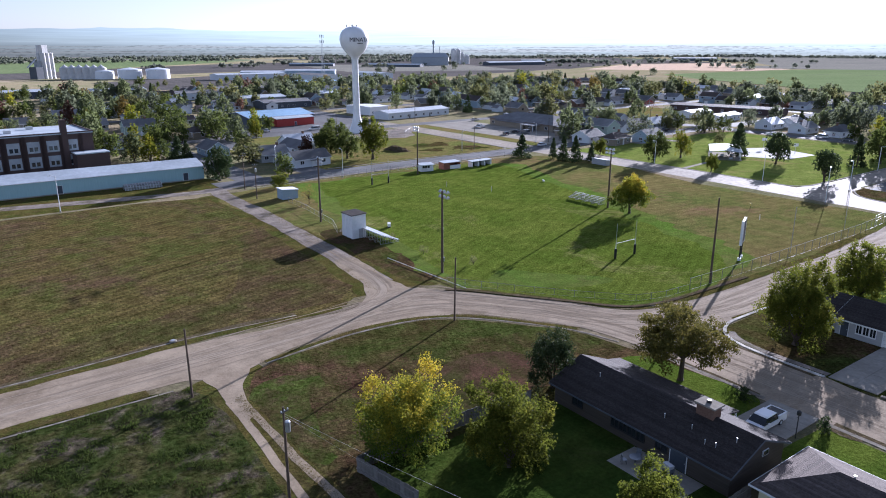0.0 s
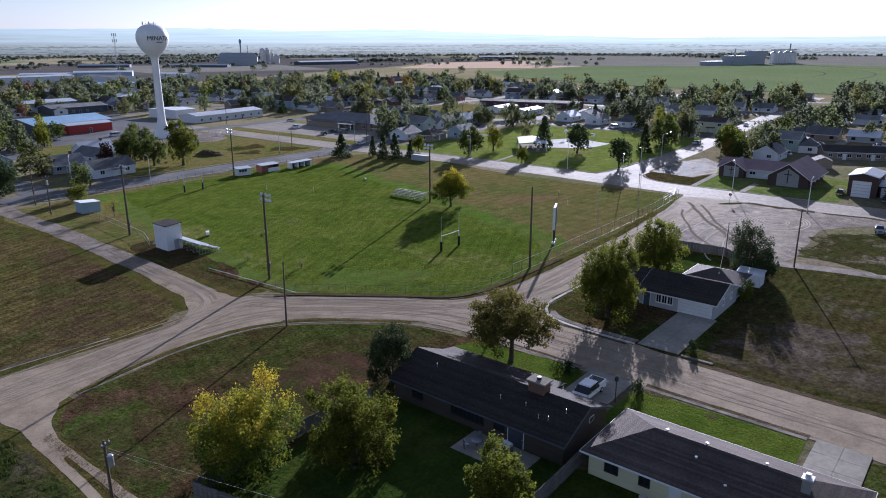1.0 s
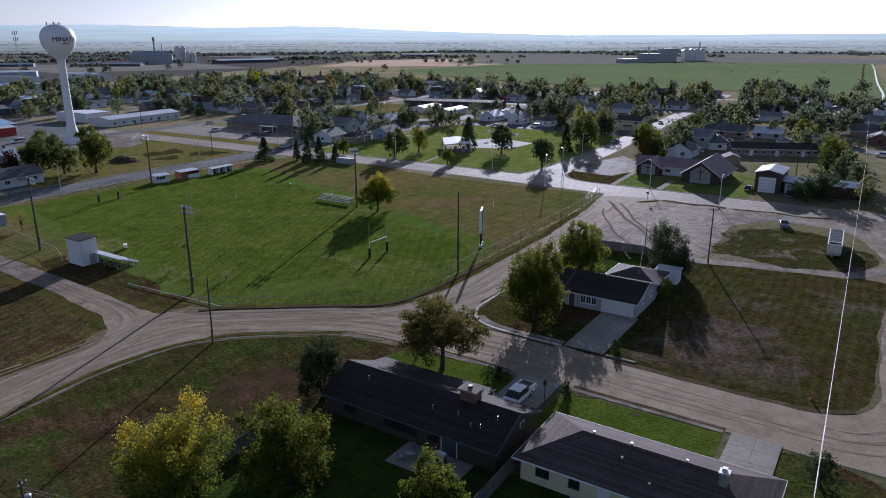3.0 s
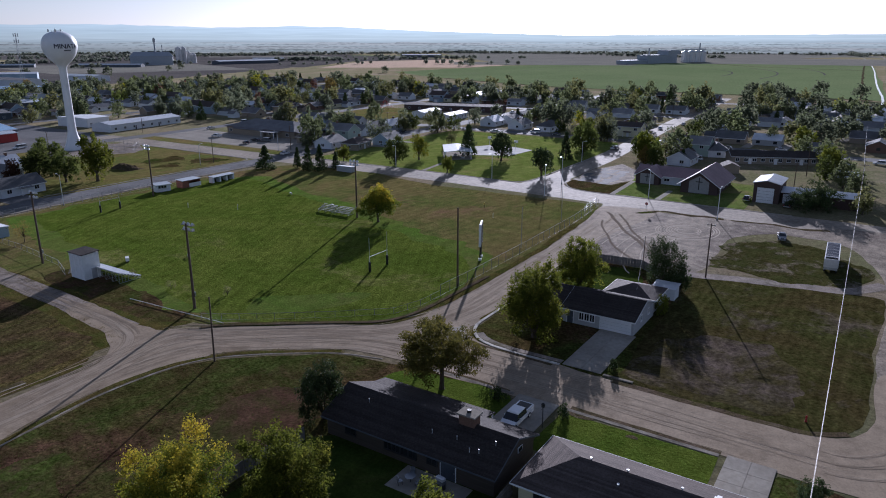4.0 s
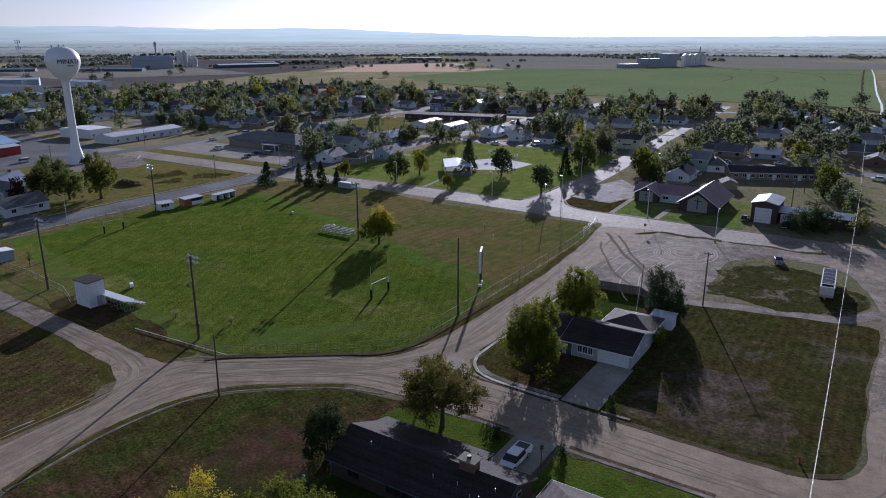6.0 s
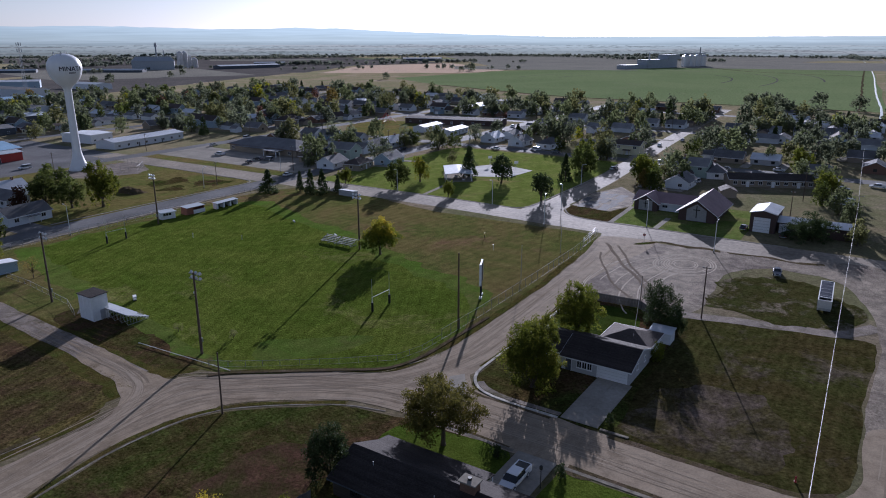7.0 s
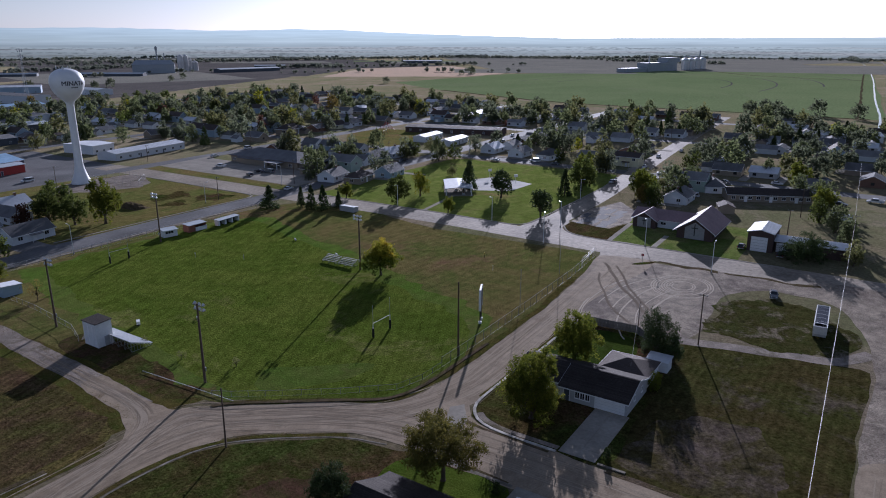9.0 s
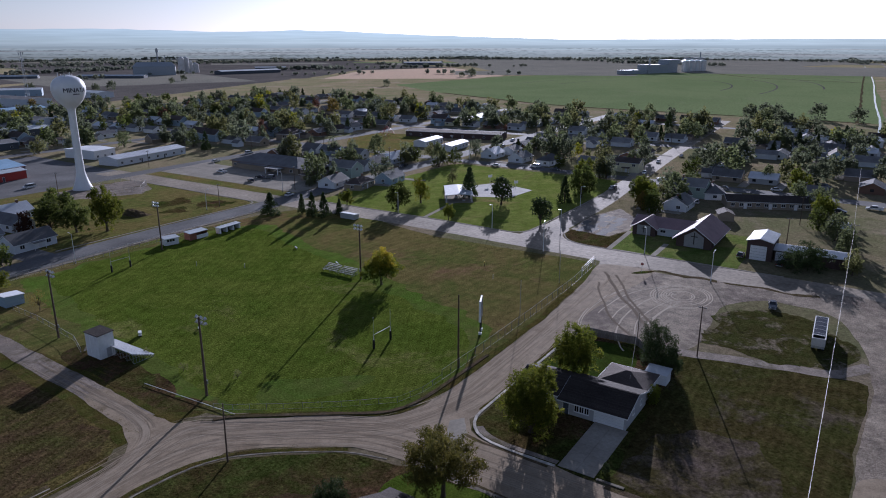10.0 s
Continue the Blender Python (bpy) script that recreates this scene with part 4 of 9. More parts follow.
# far fields
FAR = (("crop_field", [(700, 12), (2120, 92), (1960, 392), (1710, 402), (1452, 505), (1210, 641), (866, 652), (748, 492), (660, 300), (640, 130), (640, 14)], "crop_green", "wide green irrigated crop field", 0.1),
       ("stubble_field_east", [(1700, 410), (2500, 130), (4700, 300), (4500, 1900), (2300, 1500), (1300, 700)], "stubble", "pale harvested stubble field", 0.08),
       ("rust_field", [(935, 863), (1075, 660), (1210, 650), (1552, 986), (1277, 1057)], "rust_field", "rust-brown harvested field", 0.12),
       ("ploughed_field", [(650, 1240), (930, 900), (1270, 1070), (1560, 1000), (1960, 1670), (1130, 2400)], "plough", "dark ploughed field", 0.1),
       ("stubble_field", [(540, 1000), (820, 900), (950, 1220), (650, 1450)], "stubble", "pale stubble field", 0.14),
       ("beet_field", [(-400, 1250), (140, 1230), (800, 1990), (780, 2330), (150, 2050), (-600, 1700)], "crop_green", "long green crop field", 0.12),
       ("bare_field", [(-400, 1000), (100, 1000), (640, 1180), (760, 1680), (560, 1600), (100, 1240), (-400, 1240)], "plough", "dark bare field", 0.092),
       ("stubble_field_west", [(-900, 2100), (150, 2120), (1100, 2450), (2000, 1720), (4000, 2400), (3000, 3600), (500, 4500), (-1500, 4200)], "stubble", "pale stubble plain", 0.086))
FAR += (("brown_field", [(140, 690), (300, 660), (560, 760), (640, 800), (900, 900), (1100, 1150), (640, 1160), (300, 960), (150, 860)], "plough", "brown bare field behind the town", 0.07),)
for nm, pts, mt, lb, z in FAR:
    area(nm, pts, z, mt, lb, "field", curve=False, rag=6)
strip("far_ditch", [(560, 12), (680, 15.9), (812, 24.2), (1070, 36.8), (1297, 47.4), (1875, 81.5), (2467, 129), (3614, 225)], 1.7, 0.195, "ditch_water", "glinting irrigation ditch", "water", rag=0.8, step=20)
strip("far_road", [(190, -25), (600, -30), (1500, 20), (4500, 190)], 6.0, 0.15, "lot_gravel", "straight gravel road to the horizon", "road", rag=0.5, step=20)
# wheel tracks of a watering arm, and the ditches between the fields
for i, (r, a0, a1) in enumerate(((250, -100, 95), (170, -95, 95), (330, -80, 70), (410, -60, 60))):
    line = [(1010 + 1.45 * r * math.cos(radians(w)), 330 + 0.72 * r * math.sin(radians(w))) for w in range(a0, a1, 8)]
    strip("arm_track", line, 2.4, 0.13 + 0.003 * i, "plough", "dark curved wheel track across the crop", "track", rag=0.6, step=12)
strip("field_ditch", [(640, 30), (708, 32), (900, 42), (1300, 62), (2120, 100)], 2.6, 0.16, "dirt_edge", "dark weedy ditch at the crop field", "ditch", rag=1.5, step=12)
strip("field_ditch", [(640, 20), (648, 130), (664, 300), (752, 492)], 6.0, 0.17, "dirt_edge", "dark weedy ditch at the crop field", "ditch", rag=1.5, step=12)
strip("field_ditch", [(1300, 58), (1400, 240), (1640, 400)], 6.0, 0.165, "dirt_edge", "dark weedy ditch at the crop field", "ditch", rag=1.5, step=12)
rf = random.Random(21)
for i in range(26):
    w = radians(rf.uniform(2, 100))
    d = rf.uniform(1500, 2850)
    x, y = d * math.cos(w), d * math.sin(w)
    a, b = rf.uniform(90, 330), rf.uniform(40, 140)
    tx, ty = -math.sin(w), math.cos(w)
    area("far_plot", [(x + tx * p * a + math.cos(w) * q * b, y + ty * p * a + math.sin(w) * q * b) for p, q in ((-1, -1), (1, -0.9), (1.1, 1), (-0.9, 1.1))], 0.2 + 0.01 * i, rf.choice(["crop_green", "stubble", "plough", "stubble", "plough", "plough"] if w > 0.5 else ["stubble"]), "far harvested or green field plot", "field", curve=False, rag=5)


# ---- trees ----
def crown_mesh(name, seed, rx, ry, h0, h1, leaves, size, material, clumps=40, hang=0.0, cone=False, gaps=0.35):
    """A crown of many small leaf blades gathered in clumps, uneven and open."""
    r = np.random.RandomState(seed)
    if cone:
        z = h0 + (h1 - h0) * r.rand(clumps) ** 1.25
        w = 2 * math.pi * r.rand(clumps)
        k = (1 - (z - h0) / (h1 - h0)) ** 0.85
        rad = k * (0.55 + 0.45 * r.rand(clumps))
        c = np.stack([rx * rad * np.cos(w), ry * rad * np.sin(w), z], 1)
        cr = (0.16 + 0.26 * k)[:, None] * rx * (0.7 + 0.6 * r.rand(clumps, 1))
        cr = np.concatenate([cr, cr, cr * 0.8], 1)
    else:
        # lobes carried by the limbs, each lobe a bunch of small sprays that reach outwards and up
        lobes = max(9, clumps * 2 // 5)
        g = (np.arange(lobes) + 0.5) / lobes
        az = np.arange(lobes) * 2.39996 + r.rand(lobes) * 0.9 + seed
        el = np.clip(1.0 - 1.6 * g + r.normal(size=lobes) * 0.14, -0.62, 1)
        flat = np.sqrt(1 - el ** 2)
        d = np.stack([np.cos(az) * flat, np.sin(az) * flat, el], 1)
        reach = 0.42 + 0.17 * r.rand(lobes)
        reach[r.rand(lobes) < 0.2] = 0.22
        lc = d * reach[:, None]
        lr = 0.33 + 0.14 * r.rand(lobes)
        m = 12
        out = np.repeat(d, m, 0)
        q = r.normal(size=(lobes * m, 3))
        q /= np.linalg.norm(q, axis=1)[:, None]
        q = q + 0.55 * out + [0, 0, 0.3]
        q /= np.linalg.norm(q, axis=1)[:, None]
        lr_m = np.repeat(lr, m)
        sc = np.repeat(lc, m, 0) + q * (lr_m * (0.66 + 0.48 * r.rand(lobes * m)))[:, None]
        sr = lr_m * (0.17 + 0.2 * r.rand(lobes * m))
        w = sr ** 2
        which = r.choice(lobes * m, leaves, p=w / w.sum())
        d = r.normal(size=(leaves, 3))
        d /= np.linalg.norm(d, axis=1)[:, None]
        p = sc[which] + d * (sr[which] * (gaps + (1 - gaps) * r.rand(leaves) ** 0.5))[:, None] + q[which] * (r.normal(size=leaves) * sr[which] * 0.25)[:, None]
        inner = r.rand(leaves) < 0.3
        pick = r.randint(0, lobes, leaves)
        p = np.where(inner[:, None], lc[pick] + d * (lr[pick] * r.rand(leaves) ** 0.4 * 0.9)[:, None], p)
        # fit the crown to its true breadth and height
        span = np.percentile(np.hypot(p[:, 0], p[:, 1]), 99)
        lo, hi = np.percentile(p[:, 2], 1.5), np.percentile(p[:, 2], 99)
        fitted = lambda t: np.stack([t[:, 0] / span * rx, t[:, 1] / span * ry, h0 + (t[:, 2] - lo) / (hi - lo) * (h1 - h0)], 1)
        p, c = fitted(p), fitted(lc + d[:lobes] * 0.05)
    if cone:
        which = r.randint(0, clumps, leaves)
        d = r.normal(size=(leaves, 3))
        d /= np.linalg.norm(d, axis=1)[:, None]
        p = c[which] + d * cr[which] * (gaps + (1 - gaps) * r.rand(leaves, 1) ** 0.4)
    p[:, 2] -= hang * r.rand(leaves) * (1 - (p[:, 2] - h0) / (h1 - h0)).clip(0, 1)
    a = r.normal(size=(leaves, 3)) * (0.7 if size < 0.3 else 0.5) + d * (1.1 if size < 0.3 else 1.7)
    a /= np.linalg.norm(a, axis=1)[:, None]
    b = np.cross(a, r.normal(size=(leaves, 3)))
    b /= np.linalg.norm(b, axis=1)[:, None] + 1e-9
    n = np.cross(a, b)
    s = size * (0.55 + 0.9 * r.rand(leaves, 1))
    v = np.stack([p - b * s * 0.5, p + n * s * 0.36, p + b * s * 0.5, p - n * s * 0.36], 1).reshape(-1, 3)
    me = bpy.data.meshes.new(name)
    me.vertices.add(len(v))
    me.vertices.foreach_set("co", v.astype(np.float32).ravel())
    me.loops.add(leaves * 4)
    me.loops.foreach_set("vertex_index", np.arange(leaves * 4, dtype=np.int32))
    me.polygons.add(leaves)
    me.polygons.foreach_set("loop_start", np.arange(0, leaves * 4, 4, dtype=np.int32))
    me.materials.append(MATS[material])
    me.update(calc_edges=True)
    return me, c


def tree_kind(seed, h, w, material, leaves=2500, size=0.4, bole=0.22, clumps=40, cone=False, limbs=9, hang=0.0, gaps=0.35, trunk=None):
    r = random.Random(seed)
    k = Kind()
    h0 = h * bole
    me, c = crown_mesh("crown", seed, w / 2, w / 2 * r.uniform(0.9, 1.1), h0, h, leaves, size, material, clumps, hang, cone, gaps)
    s = Shape()
    tr = trunk or 0.028 * h + 0.05
    if cone:
        s.tube((0, 0, -0.1), (0, 0, h * 0.95), tr, 0.03, 7)
    else:
        fork = Vector((r.uniform(-0.2, 0.2), r.uniform(-0.2, 0.2), h0 * 1.15))
        s.tube((0, 0, -0.1), (0, 0, 0.35), tr * 1.5, tr * 1.05, 8, False)
        s.tube((0, 0, 0.3), fork, tr * 1.05, tr * 0.8, 8, False)
        order = [r.randrange(len(c)) for _ in range(limbs)] if limbs > len(c) else r.sample(range(len(c)), limbs)
        for i in order:
            e = Vector(c[i])
            m = fork.lerp(e, 0.5) + Vector((0, 0, 0.06 * h))
            s.tube(fork - Vector((0, 0, 0.05)), m, tr * 0.5, tr * 0.3, 6, False)
            s.tube(m, e, tr * 0.3, 0.02, 5, False)
            q = m.lerp(e, 0.3) + Vector((r.uniform(-1, 1), r.uniform(-1, 1), r.uniform(-0.2, 0.8))) * 0.09 * h
            s.tube(m, q, tr * 0.2, 0.015, 4, False)
    k.add("trunk", s, "bark")
    k.add("crown", me, material)
    return k
# Kinds of trees that recur through the town: the same sorts from far off, some paled for haze.
FAR_KINDS = {}
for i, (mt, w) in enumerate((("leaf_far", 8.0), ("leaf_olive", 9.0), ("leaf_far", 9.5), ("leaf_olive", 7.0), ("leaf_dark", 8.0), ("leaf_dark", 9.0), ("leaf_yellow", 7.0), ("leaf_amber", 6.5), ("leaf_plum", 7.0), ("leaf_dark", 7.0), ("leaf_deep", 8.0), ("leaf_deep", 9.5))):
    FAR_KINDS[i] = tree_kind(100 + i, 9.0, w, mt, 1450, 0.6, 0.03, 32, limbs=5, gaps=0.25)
CONIFER = {i: tree_kind(130 + i, 9.0, 5.4, "needle", 2600, 0.46, 0.03, 90, cone=True) for i in range(3)}
TREE_LABELS = {"leaf_far": "haze-muted green broadleaf tree", "leaf_olive": "olive green broadleaf tree turning in autumn", "leaf_dark": "haze-greyed broadleaf tree",
               "leaf_yellow": "yellow autumn broadleaf tree", "leaf_amber": "amber brown autumn tree", "leaf_plum": "purple-leaved ornamental tree", "leaf_deep": "dark green broadleaf tree"}
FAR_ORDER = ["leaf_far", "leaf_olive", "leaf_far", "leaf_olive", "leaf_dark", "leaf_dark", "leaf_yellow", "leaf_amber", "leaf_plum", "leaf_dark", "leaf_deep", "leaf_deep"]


WOODS = []


def far_tree(i, x, y, h, where, wide=1.0, group="town trees"):
    k = h / 9.0
    if x > 345 or y > 420:
        WOODS.append((i, x, y, k * wide, k))
        return
    FAR_KINDS[i].put("tree", TREE_LABELS[FAR_ORDER[i]] + " " + where, "tree", x, y, 0, (x * 37 + y * 91) % 360, (k * wide, k * wide, k), group)


def conifer(i, x, y, h, where, wide=1.0):
    k = h / 9.0
    CONIFER[i].put("conifer_tree", "dark green conical conifer " + where, "tree", x, y, 0, (x * 53 + y * 17) % 360, (k * wide, k * wide, k), "conifers")


PINE = {i: tree_kind(140 + i, 9.0, 7.6, "needle", 3400, 0.46, 0.16, 46, limbs=8, gaps=0.2) for i in range(2)}


def pine(i, x, y, h, where, wide=1.0):
    k = h / 9.0
    PINE[i].put("pine_tree", "dark spreading pine " + where, "tree", x, y, 0, (x * 53 + y * 17) % 360, (k * wide, k * wide, k), "pines")


# trees by the near houses
tree_kind(1, 8.9, 10.8, "leaf_yellow_top", 30000, 0.20, 0.05, 40, limbs=18, gaps=0.1).put("tree", "broad yellow autumn tree beside the board fence", "tree", 32.9, 51.0, 0, 20)
tree_kind(2, 9.1, 8.3, "leaf_green", 26000, 0.20, 0.04, 40, limbs=14, gaps=0.1).put("tree", "dense green tree in the back garden", "tree", 40.0, 43.6, 0, 70)
tree_kind(3, 9.4, 12.2, "leaf_rust", 26000, 0.23, 0.27, 40, limbs=14, gaps=0.1).put("tree", "open olive brown tree on the verge lawn", "tree", 69.0, 45.0, 0, 0)
tree_kind(4, 11.6, 10.4, "leaf_green", 30000, 0.24, 0.05, 44, limbs=14, gaps=0.1).put("tree", "tall leafy green tree before the corner house", "tree", 90.6, 42.2, 0, 0)
tree_kind(5, 9.8, 9.6, "leaf_green", 16000, 0.27, 0.12, 40, limbs=12, gaps=0.1).put("tree", "leafy green tree behind the corner house", "tree", 113.2, 44.2, 0, 40)
tree_kind(6, 8.8, 7.8, "needle", 15000, 0.2, 0.0, 40, limbs=8, gaps=0.3).put("tree", "dark dense evergreen beside the garden shed", "tree", 125.4, 32.6, 0, 40)
tree_kind(61, 3.4, 3.0, "leaf_green", 4000, 0.14, 0.0, 30, limbs=8, gaps=0.3).put("bush", "green bush beside the white gable", "bush", 110.8, 28.6, 0, 10)
tree_kind(62, 5.2, 4.8, "needle", 8000, 0.18, 0.0, 36, limbs=8, gaps=0.3).put("tree", "dark low evergreen beside the garden shed", "tree", 123.4, 29.0, 0, 80)
tree_kind(7, 6.6, 6.4, "leaf_green", 14000, 0.2, 0.04, 30, limbs=10, gaps=0.3).put("tree", "young green tree in the back garden", "tree", 42.6, 28.8, 0, 10)
tree_kind(8, 5.4, 6.9, "leaf_yellow", 9000, 0.19, 0.06, 40, limbs=8, gaps=0.3).put("tree", "yellow green tree behind the hipped house", "tree", 46.5, 10.0, 0, 10)
tree_kind(9, 7.0, 6.4, "needle", 13000, 0.20, 0.0, 50, limbs=6, gaps=0.3).put("evergreen_bush", "dark green evergreen at the house corner", "bush", 55.0, 52.8, 0, 10)
tree_kind(10, 3.2, 3.9, "needle", 4500, 0.15, 0.12, 30, limbs=6).put("tree", "small round dark tree on the side lawn", "tree", 67.6, 1.2, 0, 0)
tree_kind(11, 8.6, 11.2, "leaf_yellow_top", 20000, 0.27, 0.22, 40, limbs=12, gaps=0.1).put("tree", "round yellow green tree at the playing field", "tree", 134.2, 106.8, 0, 0)
tree_kind(12, 5.0, 6.0, "leaf_amber", 900, 0.16, 0.2, 34, limbs=26, gaps=0.3, trunk=0.09).put("tree", "half bare small tree at the field fence", "tree", 75.7, 162.5, 0, 0)
tree_kind(13, 4.6, 5.8, "leaf_green", 5000, 0.22, 0.06, 30, limbs=6).put("tree", "small green tree by the shed", "tree", 78, 186.5, 0, 0)
for x, y, h in ((77.5, 96.5, 1.7), (73.8, 107.5, 2.0), (74.5, 120.0, 1.6)):
    tree_kind(int(x * 7), h, h * 1.1, "leaf_olive", 260, 0.16, 0.15, 16, limbs=10, trunk=0.05).put("sapling", "thin young sapling by the field fence", "tree", x, y, 0, 0)
for x, y, h, w in ((70.6, 37.4, 1.6, 2.6), (71.0, 28.6, 1.6, 1.8), (86.5, 28.0, 1.6, 1.6), (101.4, 36.6, 0.8, 2.0), (101.0, 40.8, 0.7, 1.6)):
    tree_kind(int(x * 11 + y), h, w, "needle", 900, 0.16, 0.02, 18, limbs=5, trunk=0.05).put("bush", "rounded dark green garden bush", "bush", x, y, 0, 0)
# park, street and tower trees
PARK = {"deep": tree_kind(150, 9.0, 9.0, "leaf_deep", 5200, 0.38, 0.12, 34, limbs=9, gaps=0.25), "green": tree_kind(151, 9.0, 8.0, "leaf_green", 5200, 0.38, 0.14, 34, limbs=9, gaps=0.25), "yellow": tree_kind(152, 9.0, 6.6, "leaf_yellow", 3600, 0.34, 0.14, 32, limbs=9, gaps=0.25)}
for kd, x, y, h, wd, lb in (("deep", 205, 154.3, 10.2, 1.05, "dark green broadleaf tree on the park lawn"), ("yellow", 219, 153.5, 9.8, 1.0, "yellow autumn tree on the park lawn"), ("green", 200, 175.1, 6.1, 1.05, "small round green tree at the park kerb"),
                        ("green", 201.3, 129.2, 5.8, 0.95, "small round green tree at the park kerb"), ("deep", 263, 104.6, 12.8, 1.0, "tall dark green tree at the park corner"), ("green", 285.5, 113, 12, 1.0, "tall green tree at the park edge"), ("green", 126.4, 216.4, 14.5, 0.95, "tall leafy green tree by the water tower"),
                        ("deep", 123, 238, 12.5, 1.05, "dark green tree by the water tower"), ("deep", 120, 223.6, 9.5, 1.15, "dark green tree by the water tower"), ("deep", 115.5, 231, 10.5, 1.1, "dark green tree by the water tower"), ("green", 262, 79, 11, 1.0, "leafy green tree behind the church"), ("yellow", 257.5, 75.5, 7, 1.0, "yellow autumn tree behind the church"), ("deep", 268, 82, 10, 1.0, "dark green tree behind the church"),
                        ("green", 320, 32, 10, 1.1, "round green tree behind the apartment row"), ("green", 273, 18, 9, 1.1, "round green tree beside the apartment row")):
    k = h / 9.0
    PARK[kd].put("tree", lb, "tree", x, y, 0, (x * 37) % 360, (k * wd, k * wd, k), "park trees")
for i, x, y, h, wd in ((8, 108, 232, 8, 1.2), (1, 87, 233, 9, 1.4), (6, 59, 274, 11, 0.85), (6, 57, 268, 7, 0.9), (10, 51.5, 280, 10, 1.0), (11, 46, 284, 9, 1.0), (10, 75, 298, 8, 1.1), (11, 66, 262, 6.5, 1.1), (0, 65, 396, 16, 0.9), (7, 87, 420, 12, 1.1), (11, 83, 346, 9, 1.2), (0, 124, 362, 15, 0.9), (6, 127.5, 331, 9.5, 0.9), (10, 132, 326, 7, 1.0), (1, 262, 166, 6, 0.8), (1, 300, 196, 8, 1.1), (1, 316, 214, 8, 1.1)):
    far_tree(i, x, y, h, "on mown grass", wd, "park trees")
for i, x, y, h, wd in ((0, 68, 208, 10.0, 1.05), (0, 233.5, 125.5, 10.6, 1.0), (1, 212.8, 98.8, 9.4, 1.0)):
    pine(i, x, y, h, "on mown grass", wd)
for i, x, y, h, wd in ((0, 172.3, 187.7, 8.2, 1.35), (1, 180.2, 179.7, 7.4, 0.75), (2, 179.0, 173.4, 8.8, 0.85), (0, 180.4, 169.0, 9.0, 0.9), (1, 185.0, 165.8, 6.4, 0.9), (1, 239, 143.4, 12.0, 1.05), (0, 250.3, 106.4, 10.6, 0.85)):
    conifer(i, x, y, h, "by the park street", wd)
for i, x, y, h, wd in ((0, 69.5, 256.5, 8.5, 1.2), (1, 73, 258, 6.5, 1.2), (2, 70.5, 213, 7.5, 1.2)):
    conifer(i, x, y, h, "behind the long building", wd)


# ---- the playing field ----
def goal(x, y):
    """A goal of two padded posts, crossbar and uprights, across x."""
    k = Kind()
    for sx in (-2.82, 2.82):
        i = k.add("goal_post", Shape().tube((sx, 0, -0.1), (sx, 0, 3.05), 0.06, n=8), "white_paint")
        k.add("pad", Shape().lathe([(0.2, 0.02), (0.24, 0.08), (0.24, 1.9), (0.2, 1.98)], 12, sx, 0), "black_pad", i, "black foam post pad")
        k.add("upright", Shape().tube((sx, 0, 3.05), (sx, 0, 6.9), 0.035, 0.03, 8), "aluminium")
    k.add("crossbar", Shape().tube((-2.82, 0, 3.05), (2.82, 0, 3.05), 0.05, n=8), "aluminium")
    k.put("goal_post_frame", "white steel football goal with black pads", "goal", x, y, 0.045, 0, group="goals")


goal(104.6, 83.4)
goal(104.4, 174.6)


def flood_pole(x, y, turn, h=15.0, lamps=6):
    k = Kind()
    k.add("pole", Shape().tube((0, 0, -0.2), (0, 0, h), 0.25, 0.16, 10), "wood_pole")
    for j, z in enumerate((h - 0.35, h - 1.25)):
        i = k.add("crossarm", Shape().box(-1.35, -0.19, z - 0.06, 1.35, -0.09, z + 0.06), "galvanised")
        for q in range(3):
            cx = -1.1 + 1.1 * q
            s = Shape()
            m = Matrix.Translation((cx, -0.42, z + 0.1)) @ Matrix.Rotation(radians(65), 4, "X")
            b = Shape().lathe([(0.10, -0.22), (0.18, -0.2), (0.33, 0.12), (0.34, 0.18)], 12)
            s.v, s.f = [tuple(m @ Vector(p)) for p in b.v], b.f
            k.add("floodlight", s, "aluminium", i)
    k.add("fuse_box", Shape().box(-0.2, -0.42, 2.2, 0.2, -0.19, 2.9), "galvanised")
    k.put("floodlight_pole", "tall wooden pole with six aluminium floodlights", "light pole", x, y, 0, turn, group="floodlight poles")


flood_pole(70.0, 96.0, 90)
flood_pole(69.4, 143.1, 90)
flood_pole(134.6, 114.0, -90)
flood_pole(122.6, 181.9, -90)


